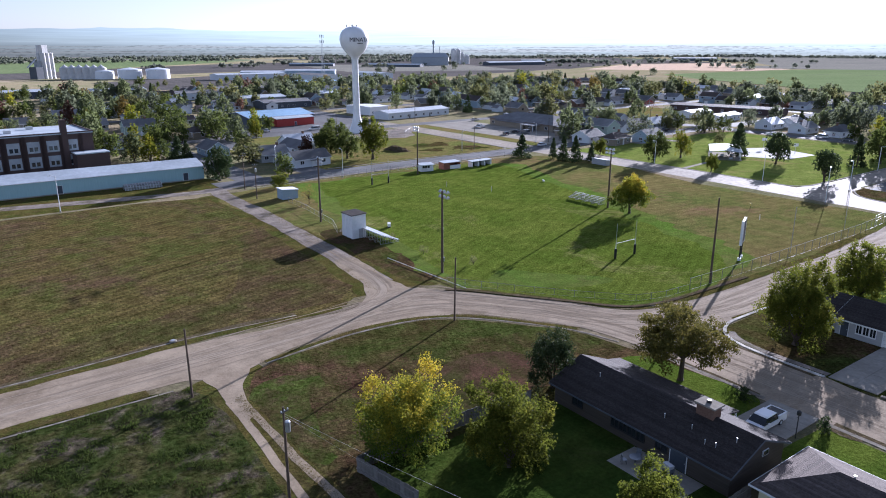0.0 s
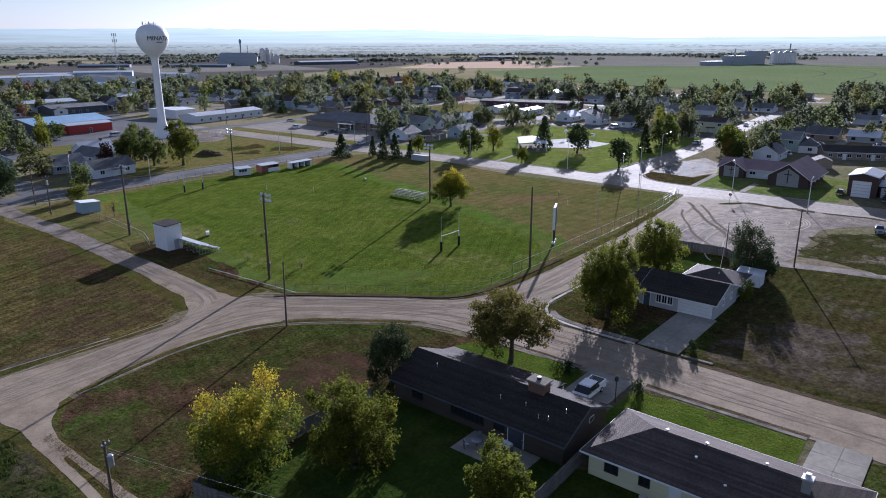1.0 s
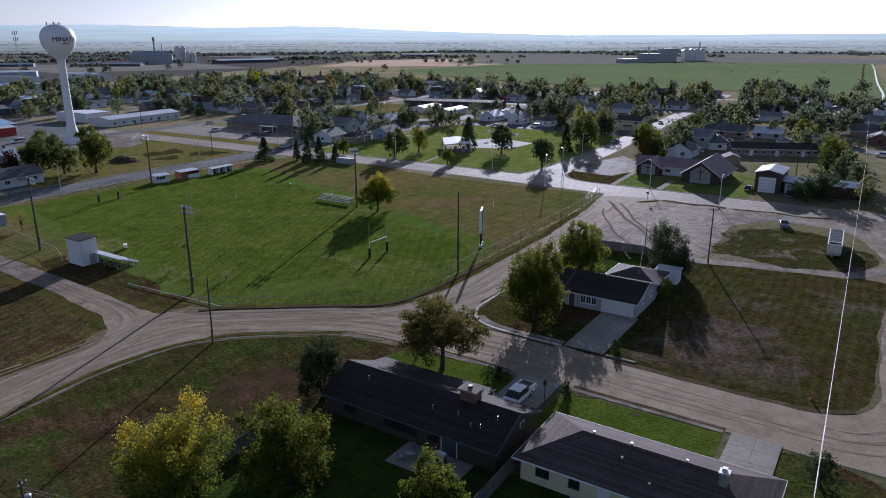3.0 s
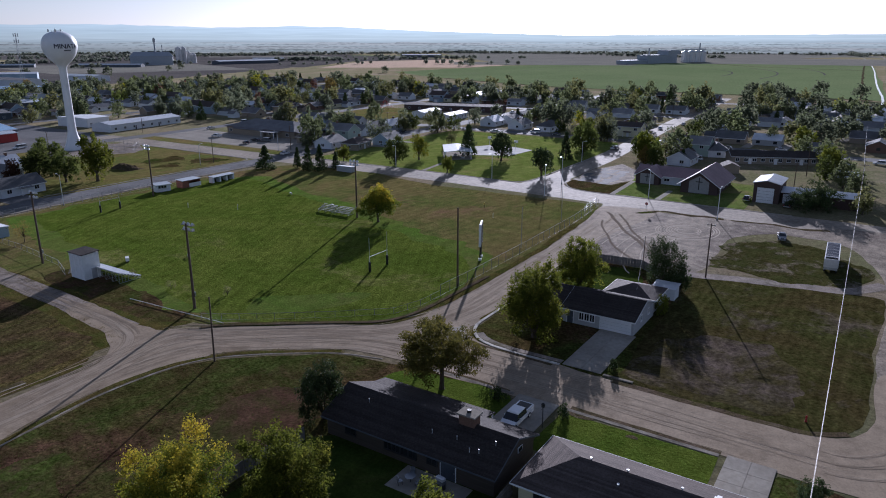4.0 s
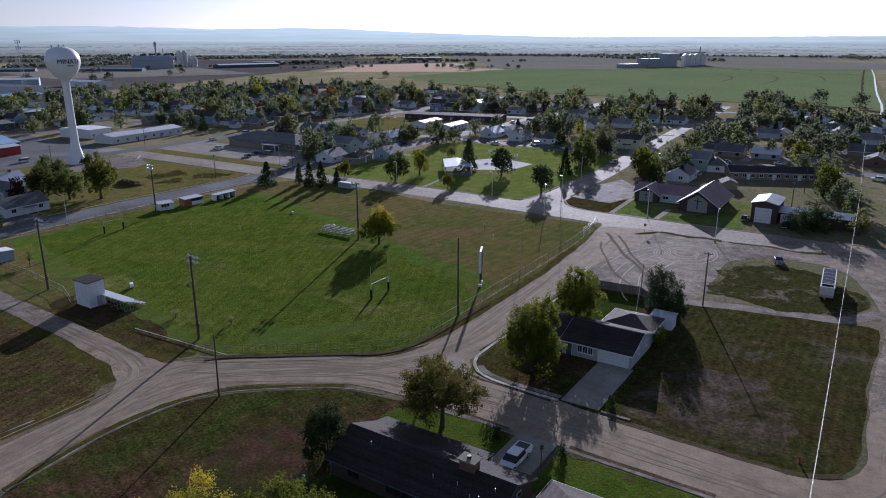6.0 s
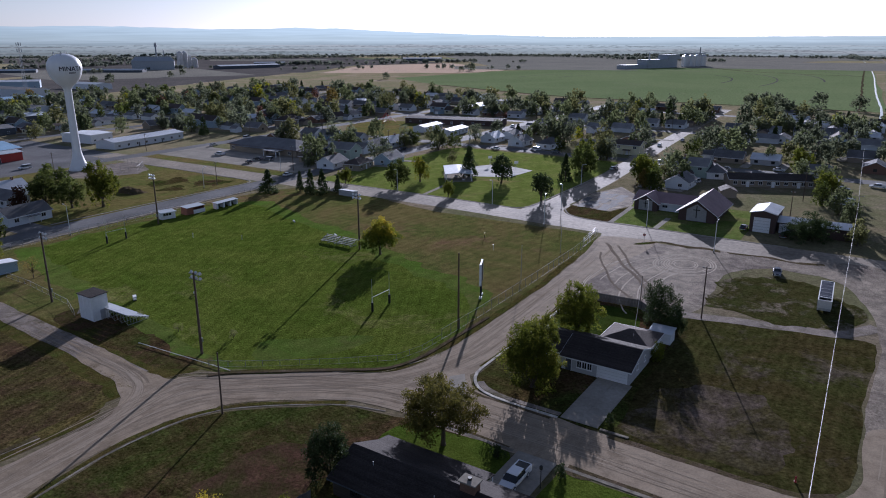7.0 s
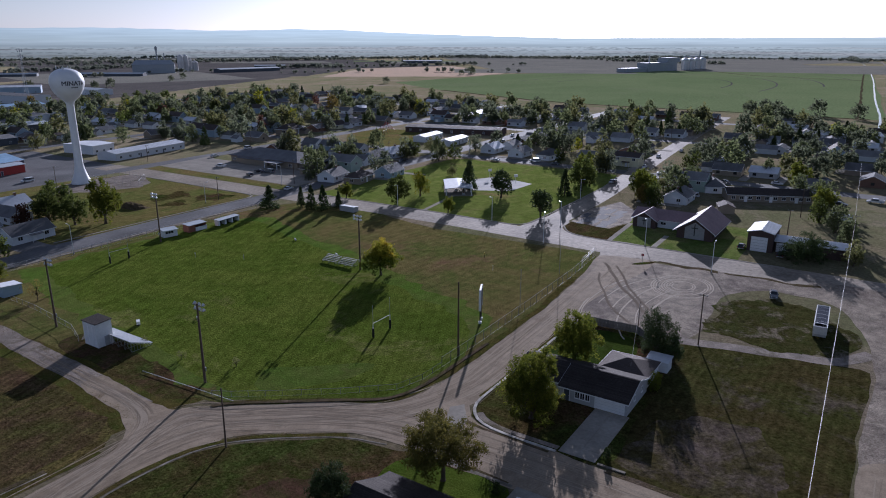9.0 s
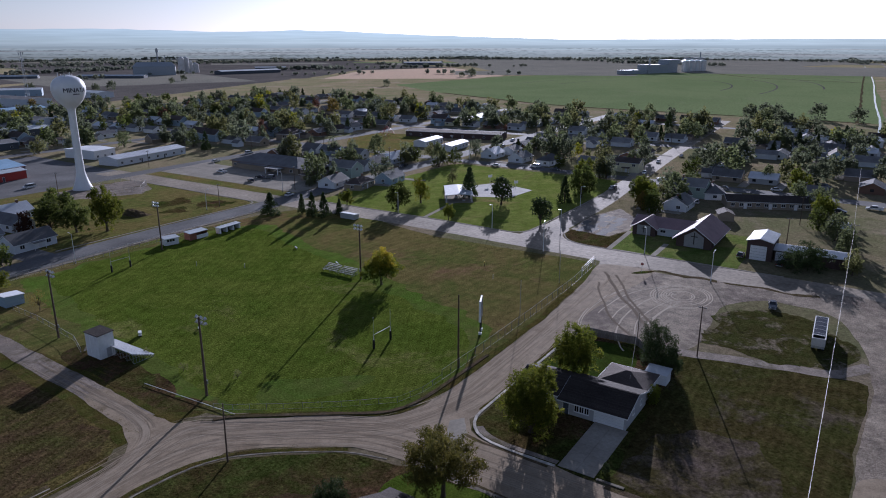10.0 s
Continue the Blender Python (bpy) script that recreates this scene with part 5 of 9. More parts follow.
def bleacher(rows, length, rise=0.3, run=0.62, plank="aluminium", closed=True):
    """An open stand: plank seats and footboards on trussed frames; it faces -y."""
    k = Kind()
    for r in range(rows):
        z, y = 0.45 + r * rise, r * run
        k.add("seat_plank", Shape().box(-length / 2, y, z, length / 2, y + 0.28, z + 0.05), plank)
        if r:
            k.add("foot_plank", Shape().box(-length / 2, y - 0.33, z - 0.3, length / 2, y - 0.01, z - 0.26), plank)
        if r and closed:
            k.add("riser_board", Shape().box(-length / 2, y + 0.06, z - 0.26, length / 2, y + 0.09, z), plank)
    n = max(3, round(length / 2))
    for i in range(n):
        x = -length / 2 + 0.2 + (length - 0.4) * i / (n - 1)
        s, ye = Shape(), (rows - 1) * run + 0.2
        zt = 0.42 + (rows - 1) * rise
        s.tube((x, 0, 0.04), (x, ye, 0.04), 0.035, n=6)
        s.tube((x, 0.1, 0.42), (x, ye, zt), 0.035, n=6)
        for r in range(rows):
            s.tube((x, r * run + 0.15, 0), (x, r * run + 0.15, 0.44 + r * rise), 0.03, n=6)
        s.tube((x, 0.2, 0.05), (x, ye, zt), 0.025, n=6)
        k.add("frame", s, "galvanised")
        if i + 1 < n:
            x2 = -length / 2 + 0.2 + (length - 0.4) * (i + 1) / (n - 1)
            k.add("brace", Shape().tube((x, ye, 0.1), (x2, ye, zt), 0.02, n=5).tube((x2, ye, 0.1), (x, ye, zt), 0.02, n=5), "galvanised")
    return k


big = bleacher(8, 13.5, 0.24, 0.62)
big.put("bleacher", "pale aluminium bleacher on trussed frames by the press booth", "bleacher", 75.0, 124.8, 0.03, 90, group="bleachers")
small = bleacher(5, 5.0, 0.26, 0.62, "pale_panel", False)
for y in (119.6, 125.2):
    small.put("bleacher", "small grey bench bleacher on the far touchline", "bleacher", 134.6, y, 0.04, -90, group="bleachers")


def booth():
    """A tall press booth on plank cladding with a flat roof."""
    k = Kind()
    w, d, h = 3.2, 4.4, 5.0
    k.add("wall", Shape().box(-w / 2, -d / 2, 0, w / 2, d / 2, h), "white_paint")
    for i in range(4):
        for s in (-1, 1):
            k.add("corner_board", Shape().box(s * w / 2 - 0.05, (-1 if i < 2 else 1) * d / 2 - 0.05, 0, s * w / 2 + 0.05, (-1 if i < 2 else 1) * d / 2 + 0.05, h), "white_paint") if i in (0, 3) else None
    for j in range(4):
        y = -d / 2 + d * j / 3
        k.add("batten", Shape().box(-w / 2 - 0.03, y - 0.03, 0, -w / 2, y + 0.03, h), "white_paint")
    k.add("roof", Shape().slab([(-w / 2 - 0.25, -d / 2 - 0.25, h + 0.12), (w / 2 + 0.25, -d / 2 - 0.25, h + 0.30), (w / 2 + 0.25, d / 2 + 0.25, h + 0.30), (-w / 2 - 0.25, d / 2 + 0.25, h + 0.12)], 0.14), "shingle_dark")
    dr = k.add("door", Shape().box(-0.1, -d / 2 - 0.05, 0.05, 0.9, -d / 2, 2.05), "grey_siding")
    k.add("handle", Shape().box(0.72, -d / 2 - 0.1, 0.95, 0.78, -d / 2 - 0.05, 1.1), "galvanised", dr)
    wi = k.add("window", Shape().box(w / 2, -1.9, 3.0, w / 2 + 0.05, 1.9, 4.3), "white_paint")
    k.add("pane", Shape().box(w / 2 + 0.02, -1.8, 3.1, w / 2 + 0.07, 1.8, 4.2), "dark_glass", wi)
    st = Shape()
    for j in range(9):
        st.box(-w / 2 + 0.3, d / 2 + 0.1 + j * 0.22, 2.2 - j * 0.25, -w / 2 + 1.2, d / 2 + 0.36 + j * 0.22, 2.26 - j * 0.25)
    k.add("stair", st, "grey_wood")
    k.put("press_booth", "tall pale blue plywood press booth with flat dark roof", "booth", 69.6, 127.6, 0.02, 0)


booth()


def shed(name, label, x, y, w, d, h, wall, roof, turn=0, rise=0.35, door=True):
    k = Kind()
    k.add("wall", Shape().box(-w / 2, -d / 2, -0.05, w / 2, d / 2, h), wall)
    k.add("roof", Shape().slab([(-w / 2 - 0.2, -d / 2 - 0.2, h + 0.08), (w / 2 + 0.2, -d / 2 - 0.2, h + 0.08), (w / 2 + 0.2, d / 2 + 0.2, h + 0.08 + rise), (-w / 2 - 0.2, d / 2 + 0.2, h + 0.08 + rise)], 0.12), roof)
    s = Shape()
    s.quad((-w / 2, d / 2, h), (-w / 2, -d / 2, h), (-w / 2, d / 2, h + rise))
    s.quad((w / 2, -d / 2, h), (w / 2, d / 2, h), (w / 2, d / 2, h + rise))
    s.quad((w / 2, d / 2, h), (-w / 2, d / 2, h), (-w / 2, d / 2, h + rise), (w / 2, d / 2, h + rise))
    k.add("gable", s, wall)
    if door:
        dr = k.add("door", Shape().box(-0.45, -d / 2 - 0.05, 0.05, 0.45, -d / 2, min(2, h - 0.15)), "door_white")
        k.add("handle", Shape().box(0.3, -d / 2 - 0.09, 0.9, 0.36, -d / 2 - 0.05, 1.05), "black_steel", dr)
    return k.put(name, label, "shed", x, y, 0, turn)


shed("storage_shed", "small pale blue shed with white flat roof", 74.2, 172.4, 3.6, 4.4, 2.4, "blue_siding", "roof_white", 90)
def kiosk(x, y):
    """A small white timekeeper's kiosk with a wide window under its eave."""
    k = Kind()
    k.add("wall", Shape().box(-2.2, -1.4, -0.05, 2.2, 1.4, 2.2), "white_paint")
    k.add("roof", Shape().slab([(-2.5, -1.8, 2.2), (2.5, -1.8, 2.2), (2.5, 1.6, 2.5), (-2.5, 1.6, 2.5)], 0.12), "roof_pale")
    w = k.add("window", Shape().box(-1.7, -1.46, 1.05, 0.9, -1.4, 1.95), "white_paint")
    for a in (-1.62, -0.75, 0.12):
        k.add("pane", Shape().box(a, -1.49, 1.12, a + 0.75, -1.45, 1.88), "dark_glass", w)
    k.add("counter", Shape().box(-1.8, -1.75, 0.95, 1.0, -1.4, 1.02), "white_paint")
    dr = k.add("door", Shape().box(2.2, -0.6, 0.02, 2.25, 0.3, 2.0), "door_white")
    k.add("handle", Shape().box(2.25, -0.5, 0.95, 2.3, -0.42, 1.1), "black_steel", dr)
    k.put("kiosk", "small white painted kiosk with a wide window", "kiosk", x, y, 0, -12)


def dugout(x, y):
    """A red-brown team shelter, open above a low white front panel."""
    k = Kind()
    k.add("back_wall", Shape().box(-3.3, 1.35, -0.05, 3.3, 1.5, 2.3), "shelter_red")
    for a in (-3.3, 3.18):
        k.add("side_wall", Shape().box(a, -1.5, -0.05, a + 0.12, 1.35, 2.3), "shelter_red")
    k.add("front_wall", Shape().box(-3.18, -1.5, -0.05, -0.9, -1.4, 2.3), "shelter_red")
    k.add("front_panel", Shape().box(-0.9, -1.62, 0.0, 3.5, -1.5, 1.25), "white_paint", None, "low white front panel")
    k.add("header", Shape().box(-0.9, -1.5, 1.95, 3.18, -1.4, 2.3), "shelter_red")
    k.add("roof", Shape().slab([(-3.5, -1.75, 2.3), (3.5, -1.75, 2.3), (3.5, 1.7, 2.55), (-3.5, 1.7, 2.55)], 0.12), "roof_pale")
    k.add("bench", Shape().box(-2.9, 0.8, 0.42, 2.9, 1.2, 0.48).box(-2.6, 0.95, 0, -2.5, 1.05, 0.42).box(2.5, 0.95, 0, 2.6, 1.05, 0.42), "wood_pole")
    k.put("dugout", "rust-brown team shelter with low white front panel", "shelter", x, y, 0, 0)


def bay_shelter(x, y):
    """A row of open dark bays between pale posts."""
    k = Kind()
    k.add("back_wall", Shape().box(-4.3, 0.95, -0.05, 4.3, 1.05, 1.9), "black_steel")
    for a in (-4.3, -1.43, 1.43, 4.3):
        k.add("partition", Shape().box(a - 0.3, -0.9, -0.05, a + 0.3, 0.95, 1.85), "white_paint")
    k.add("roof", Shape().slab([(-4.7, -1.2, 1.86), (4.7, -1.2, 1.86), (4.7, 1.2, 2.05), (-4.7, 1.2, 2.05)], 0.1), "roof_pale")
    for a in (-2.86, 0, 2.86):
        k.add("bench", Shape().box(a - 1.0, 0.4, 0.42, a + 1.0, 0.8, 0.48).box(a - 0.9, 0.55, 0, a - 0.8, 0.65, 0.42).box(a + 0.8, 0.55, 0, a + 0.9, 0.65, 0.42), "wood_pole")
    k.put("bay_shelter", "low shelter of three dark open bays", "shelter", x, y, 0, 4)


kiosk(128.2, 185.6)
dugout(137.3, 184.8)
bay_shelter(149.2, 183.4)
shed("concession_hut", "low grey hut beside conifers", 184.6, 160.6, 6.5, 2.6, 1.6, "grey_siding", "roof_pale", 90)


def scoreboard():
    k = Kind()
    for x in (-1.2, 1.2):
        p = k.add("post", Shape().box(x - 0.12, -0.12, -0.1, x + 0.12, 0.12, 7.6), "black_steel")
        k.add("footing", Shape().box(x - 0.3, -0.3, 0, x + 0.3, 0.3, 0.45), "white_paint", p)
    k.add("board", Shape().box(-1.9, -0.2, 3.3, 1.9, 0.2, 7.6), "letter_dark")
    k.add("board_frame", Shape().box(-2.0, -0.16, 7.6, 2.0, 0.16, 7.8).box(-2.0, -0.16, 3.1, 2.0, 0.16, 3.3).box(-2.05, -0.24, 3.1, -1.9, 0.24, 7.8).box(1.9, -0.24, 3.1, 2.05, 0.24, 7.8), "white_paint")
    k.add("sponsor_panel", Shape().box(-1.8, 0.2, 6.3, 1.8, 0.24, 7.5), "white_paint")
    for i in range(3):
        k.add("score_bar", Shape().box(-1.5 + i * 1.1, 0.2, 4.1, -0.8 + i * 1.1, 0.23, 5.4), "aluminium")
    k.put("scoreboard", "narrow scoreboard with white frame on steel posts", "scoreboard", 121.2, 69.4, 0.03, 25)


scoreboard()


def chain_fence(name, label, pts, h=1.8, gap=3.0, rail_material="fence_pipe_lit"):
    """Chain link on pipe posts with a top rail; every post a part."""
    root = new(name)
    tagged(root, label, "fence")
    a0 = Vector(pts[0])
    root.location = (a0.x, a0.y, 0)
    post = Shape().tube((0, 0, -0.05), (0, 0, h + 0.05), 0.04, n=6).mesh("post", "fence_steel")
    fab, rail = Shape(), Shape()
    for p, q in zip(pts, pts[1:]):
        p, q = Vector(p), Vector(q)
        n = max(1, round((q - p).length / gap))
        for i in range(n + 1 if q == Vector(pts[-1]) else n):
            c = p.lerp(q, i / n)
            o = new("post", post)
            o.parent, o.location = root, (c.x - a0.x, c.y - a0.y, 0)
        u, v = p - a0, q - a0
        fab.quad((u.x, u.y, 0.05), (v.x, v.y, 0.05), (v.x, v.y, h), (u.x, u.y, h))
        rail.tube((u.x, u.y, h), (v.x, v.y, h), 0.027, n=5)
        rail.tube((u.x, u.y, 0.08), (v.x, v.y, 0.08), 0.012, n=4)
    for nm, s, m in (("mesh_fabric", fab, "chain_link"), ("top_rail", rail, rail_material)):
        o = new(nm, s.mesh(nm, m))
        o.parent = root
    return root


cl = mat("chain_link", [(0.36, 0.37, 0.38), (0.46, 0.47, 0.48)], 3, 0.45, 0, metal=0.6)
nt = cl.node_tree
tr = nt.nodes.new("ShaderNodeBsdfTransparent")
mx = nt.nodes.new("ShaderNodeMixShader")
mx.inputs[0].default_value = 0.05
nt.links.new(tr.outputs[0], mx.inputs[1])
nt.links.new(nt.nodes["Principled BSDF"].outputs[0], mx.inputs[2])
nt.links.new(mx.outputs[0], nt.nodes["Material Output"].inputs[0])
chain_fence("high_fence", "tall chain link fence along the east side of the field", [(181, 66.5), (160, 64.8), (135, 64.2), (110, 64.0), (98, 64.2)], 2.1)
chain_fence("field_fence", "chain link fence round the field corner", [(98, 64.2), (92, 64.4), (86.5, 66), (80, 73.2), (74, 81), (69, 88), (67.4, 91)], 1.1, 3.0, "fence_steel")
k = Kind()
k.add("rail", Shape().tube((0, 0, 0.24), (-1.5, 22.6, 0.24), 0.05, n=7), "white_paint")
for i in range(8):
    k.add("post", Shape().tube((-1.5 * i / 7, 22.6 * i / 7, -0.05), (-1.5 * i / 7, 22.6 * i / 7, 0.24), 0.05, n=6), "fence_steel")
k.put("pipe_rail", "low white pipe rail beside the playing field", "rail", 68.0, 86.4, 0)
chain_fence("field_fence_north", "low chain link fence by the booth", [(67.8, 132), (70.4, 139), (72.2, 157), (72.4, 168)], 1.2)
chain_fence("street_fence", "chain link fence along the north street", [(72, 190.5), (100, 190.6), (127, 190.8), (165, 192), (182, 193)], 1.8)
chain_fence("tower_fence", "chain link fence round the tower plot", [(168, 292), (182, 290), (182, 276), (171, 264), (163.5, 275), (168, 292)], 2.2)


def high_rail():
    """The tall bare pipe frame at the field corner."""
    k = Kind()
    for y in (0, 6, 12):
        k.add("post", Shape().tube((y, 0, -0.1), (y, 0, 2.6), 0.04, n=6), "galvanised")
    for z in (1.3, 1.9, 2.5):
        k.add("rail", Shape().tube((0, 0, z), (12, 0, z), 0.022, n=6), "galvanised")
    k.put("backstop_frame", "bare pipe frame at the field corner", "fence", 168.5, 65.6, 0, 6)


high_rail()
for x, y, h in ((133.2, 66.0, 9.0), (160.5, 68.5, 9.0)):
    k = Kind()
    k.add("pole", Shape().tube((0, 0, -0.2), (0, 0, h), 0.07, 0.05, 8), "galvanised")
    k.add("cap", Shape().lathe([(0.07, h), (0.09, h + 0.08), (0.02, h + 0.16)], 8), "galvanised")
    k.put("net_pole", "slim steel net pole by the fence", "pole", x, y, 0)
# small things on the turf
for x, y in ((88.5, 121.5), (141.0, 128.0), (146.0, 149.0)):
    k = Kind()
    k.add("seat", Shape().box(-0.9, -0.15, 0.42, 0.9, 0.15, 0.48), "aluminium")
    for s in (-0.7, 0.7):
        k.add("leg", Shape().box(s - 0.04, -0.2, 0, s + 0.04, 0.2, 0.42), "galvanised")
    k.put("bench", "short aluminium bench on the touchline", "bench", x, y, 0.045, 60)
for x, y in ((124, 147), (118, 160), (153.5, 84.4)):
    k = Kind()
    k.add("stake", Shape().tube((0, 0, 0), (0, 0, 1.3), 0.05, n=6), "white_paint")
    k.add("marker", Shape().box(-0.16, -0.02, 0.9, 0.16, 0.02, 1.35), "aluminium")
    k.put("yard_marker", "small white yard marker on a stake", "marker", x, y, 0.045, 30, group="yard markers")


# ---- poles and wires ----
def utility_pole(x, y, h, label, arm=0.0, can=False, turn=0, r=0.15, lean=0.0):
    k = Kind()
    k.add("pole", Shape().tube((0, 0, -0.3), (0, 0, h), r, r * 0.65, 9), "wood_pole")
    if arm:
        a = k.add("crossarm", Shape().box(-arm / 2, -0.2, h - 0.45, arm / 2, -0.09, h - 0.32), "grey_wood")
        for q in (-0.45, 0.45, 0.0):
            k.add("insulator", Shape().lathe([(0.05, h - 0.32), (0.07, h - 0.26), (0.03, h - 0.16)], 8, q * arm, -0.14), "lens_glass", a)
    if can:
        c = k.add("transformer", Shape().lathe([(0.2, h - 2.2), (0.24, h - 2.15), (0.24, h - 1.25), (0.16, h - 1.15)], 12, 0, -0.42), "galvanised")
        k.add("bracket", Shape().box(-0.05, -0.3, h - 1.9, 0.05, 0, h - 1.8), "black_steel", c)
    k.put("utility_pole", label, "utility pole", x, y, 0, turn, tilt=lean)


utility_pole(103.9, 64.3, 15.0, "tall bare wooden pole by the field fence", r=0.2)
utility_pole(58.2, 76.6, 9.8, "slim wooden utility pole on the corner plot", lean=1.0)
utility_pole(19.4, 75.7, 8.4, "short leaning wooden pole by the road", lean=-2.0)
utility_pole(20.1, 50.0, 10.0, "wooden utility pole with a grey transformer can", can=True, arm=0.8, turn=20)
utility_pole(134.4, 26.9, 10.8, "wooden utility pole with a short crossarm", arm=1.6, turn=90)
utility_pole(136.6, 39.8, 5.8, "short wooden service pole", r=0.11)
utility_pole(67.0, 176.0, 9.5, "wooden utility pole with a transformer", can=True, arm=1.4)
utility_pole(69.0, 190.0, 10, "wooden utility pole by the street", arm=1.8)
utility_pole(171, 214, 9, "wooden utility pole on the tower plot", arm=1.6)
utility_pole(150, 289, 9, "wooden utility pole by the tower", arm=1.6)
utility_pole(222, 6.4, 11.5, "wooden utility pole carrying two long wires", arm=2.2, turn=90)
utility_pole(-42, -1.6, 11.5, "wooden utility pole carrying two long wires", arm=2.2, turn=90)
utility_pole(262, 24, 10, "wooden utility pole by the long low house", arm=1.8, turn=90)
utility_pole(231, 24, 9.0, "wooden utility pole by the garage", arm=1.4, turn=90)


def wire(name, a, b, sag, r=0.012, label="sagging overhead power wire"):
    a, b = Vector(a), Vector(b)
    s = Shape()
    side = (b - a).cross(Vector((0, 0, 1))).normalized()
    for i in range(25):
        t = i / 24
        p = a.lerp(b, t) - Vector((0, 0, 4 * sag * t * (1 - t)))
        for j in range(5):
            w = 2 * math.pi * j / 5
            s.v.append(tuple(p + r * (math.cos(w) * side + Vector((0, 0, math.sin(w))))))
    for i in range(24):
        for j in range(5):
            s.f.append((5 * i + j, 5 * i + (j + 1) % 5, 5 * i + 5 + (j + 1) % 5, 5 * i + 5 + j))
    tagged(new(name, s.mesh(name, "wire")), label, "cable")


wire("power_wire", (-42, -1.7, 11.3), (222, 6.4, 11.3), 1.5, 0.014)
wire("power_wire", (-42, -1.75, 10.4), (222, 6.35, 10.4), 1.5, 0.009)
wire("power_wire", (222, 6.6, 11.3), (330, 11, 11.0), 0.8, 0.03)
wire("service_wire", (136.6, 39.8, 5.7), (111, 33, 3.4), 0.4, 0.02)
wire("service_wire", (20.1, 50, 9.4), (32, 28, 5), 0.3, 0.008)
wire("service_wire", (20.1, 50, 9.2), (30, 46, 0.1), 0.0, 0.008, "straight guy wire to the ground")


def street_lamp(x, y, h, turn, label="slim street lamp with a short arm"):
    k = Kind()
    k.add("pole", Shape().tube((0, 0, -0.1), (0, 0, h), 0.1, 0.07, 8), "white_paint")
    a = k.add("arm", Shape().tube((0, 0, h - 0.05), (1.3, 0, h + 0.25), 0.05, n=6), "white_paint")
    k.add("lamp_head", Shape().box(1.1, -0.14, h + 0.18, 1.7, 0.14, h + 0.34), "aluminium", a)
    k.add("base", Shape().lathe([(0.22, 0), (0.22, 0.25), (0.12, 0.4)], 10), "concrete")
    k.put("street_lamp", label, "street lamp", x, y, 0, turn, group="street lamps")


for x, y, h, tn in ((182.6, 35.4, 8.2, 0), (198.2, 57.9, 8.4, 180), (22.1, 189.4, 9.0, 200), (184.0, 84.2, 9.0, 20), (205, 88, 8.5, 180), (198.6, 110, 8.5, 180), (101, 191.4, 8.5, 90), (89, 215, 7.6, 60), (246, 98, 8, -90), (199.5, 150, 8, 180), (205, 215, 8, 90),
                    (165, 214, 7.5, 0), (228, 216, 8, -90), (262, 211, 8, -90), (320, 192, 8, 180)):
    street_lamp(x, y, h, tn)
k = Kind()
k.add("post", Shape().tube((0, 0, -0.1), (0, 0, 2.6), 0.05, n=6), "galvanised")
k.add("sign_plate", Shape().lathe([(0.4, 2.3), (0.4, 2.34)], 8), "red_metal")
k.parts[-1][1].transform(Matrix.Translation((0, 0, 2.3)) @ Matrix.Rotation(radians(90), 4, "Y") @ Matrix.Translation((0, 0, -2.3)))
k.put("stop_sign", "eight-sided red sign on a steel post", "road sign", 181.3, 53.3, 0, 0)
k = Kind()
k.add("post", Shape().tube((0, 0, -0.05), (0, 0, 2.7), 0.06, 0.05, 8), "black_steel")
k.add("lantern", Shape().lathe([(0.06, 2.6), (0.22, 2.68), (0.24, 3.05), (0.08, 3.2)], 8), "black_steel")
k.add("side_arm", Shape().tube((-0.35, 0, 2.5), (0.35, 0, 2.5), 0.03, n=6), "black_steel")
k.put("yard_lamp", "black lantern post beside the drive", "lamp", 67.4, 29.8, 0.05, 0)
for x, y in ((85.8, 3.9),):
    k = Kind()
    k.add("barrel", Shape().lathe([(0.16, 0), (0.16, 0.12), (0.11, 0.14), (0.11, 0.6), (0.14, 0.62), (0.12, 0.78), (0.04, 0.86)], 10), "red_metal")
    k.add("outlet", Shape().tube((-0.22, 0, 0.48), (0.22, 0, 0.48), 0.07, n=8), "red_metal")
    k.put("fire_hydrant", "weathered red fire hydrant in dry grass", "hydrant", x, y, 0.02, 0)
k = Kind()
k.add("cover", Shape().lathe([(0.5, 0), (0.5, 0.16), (0.44, 0.2)], 16), "concrete")
k.add("lid", Shape().lathe([(0.26, 0.2), (0.26, 0.23)], 12), "galvanised")
k.put("well_cover", "round pale concrete well cover beside the road", "manhole", 22.1, 93.2, 0.02, 0)


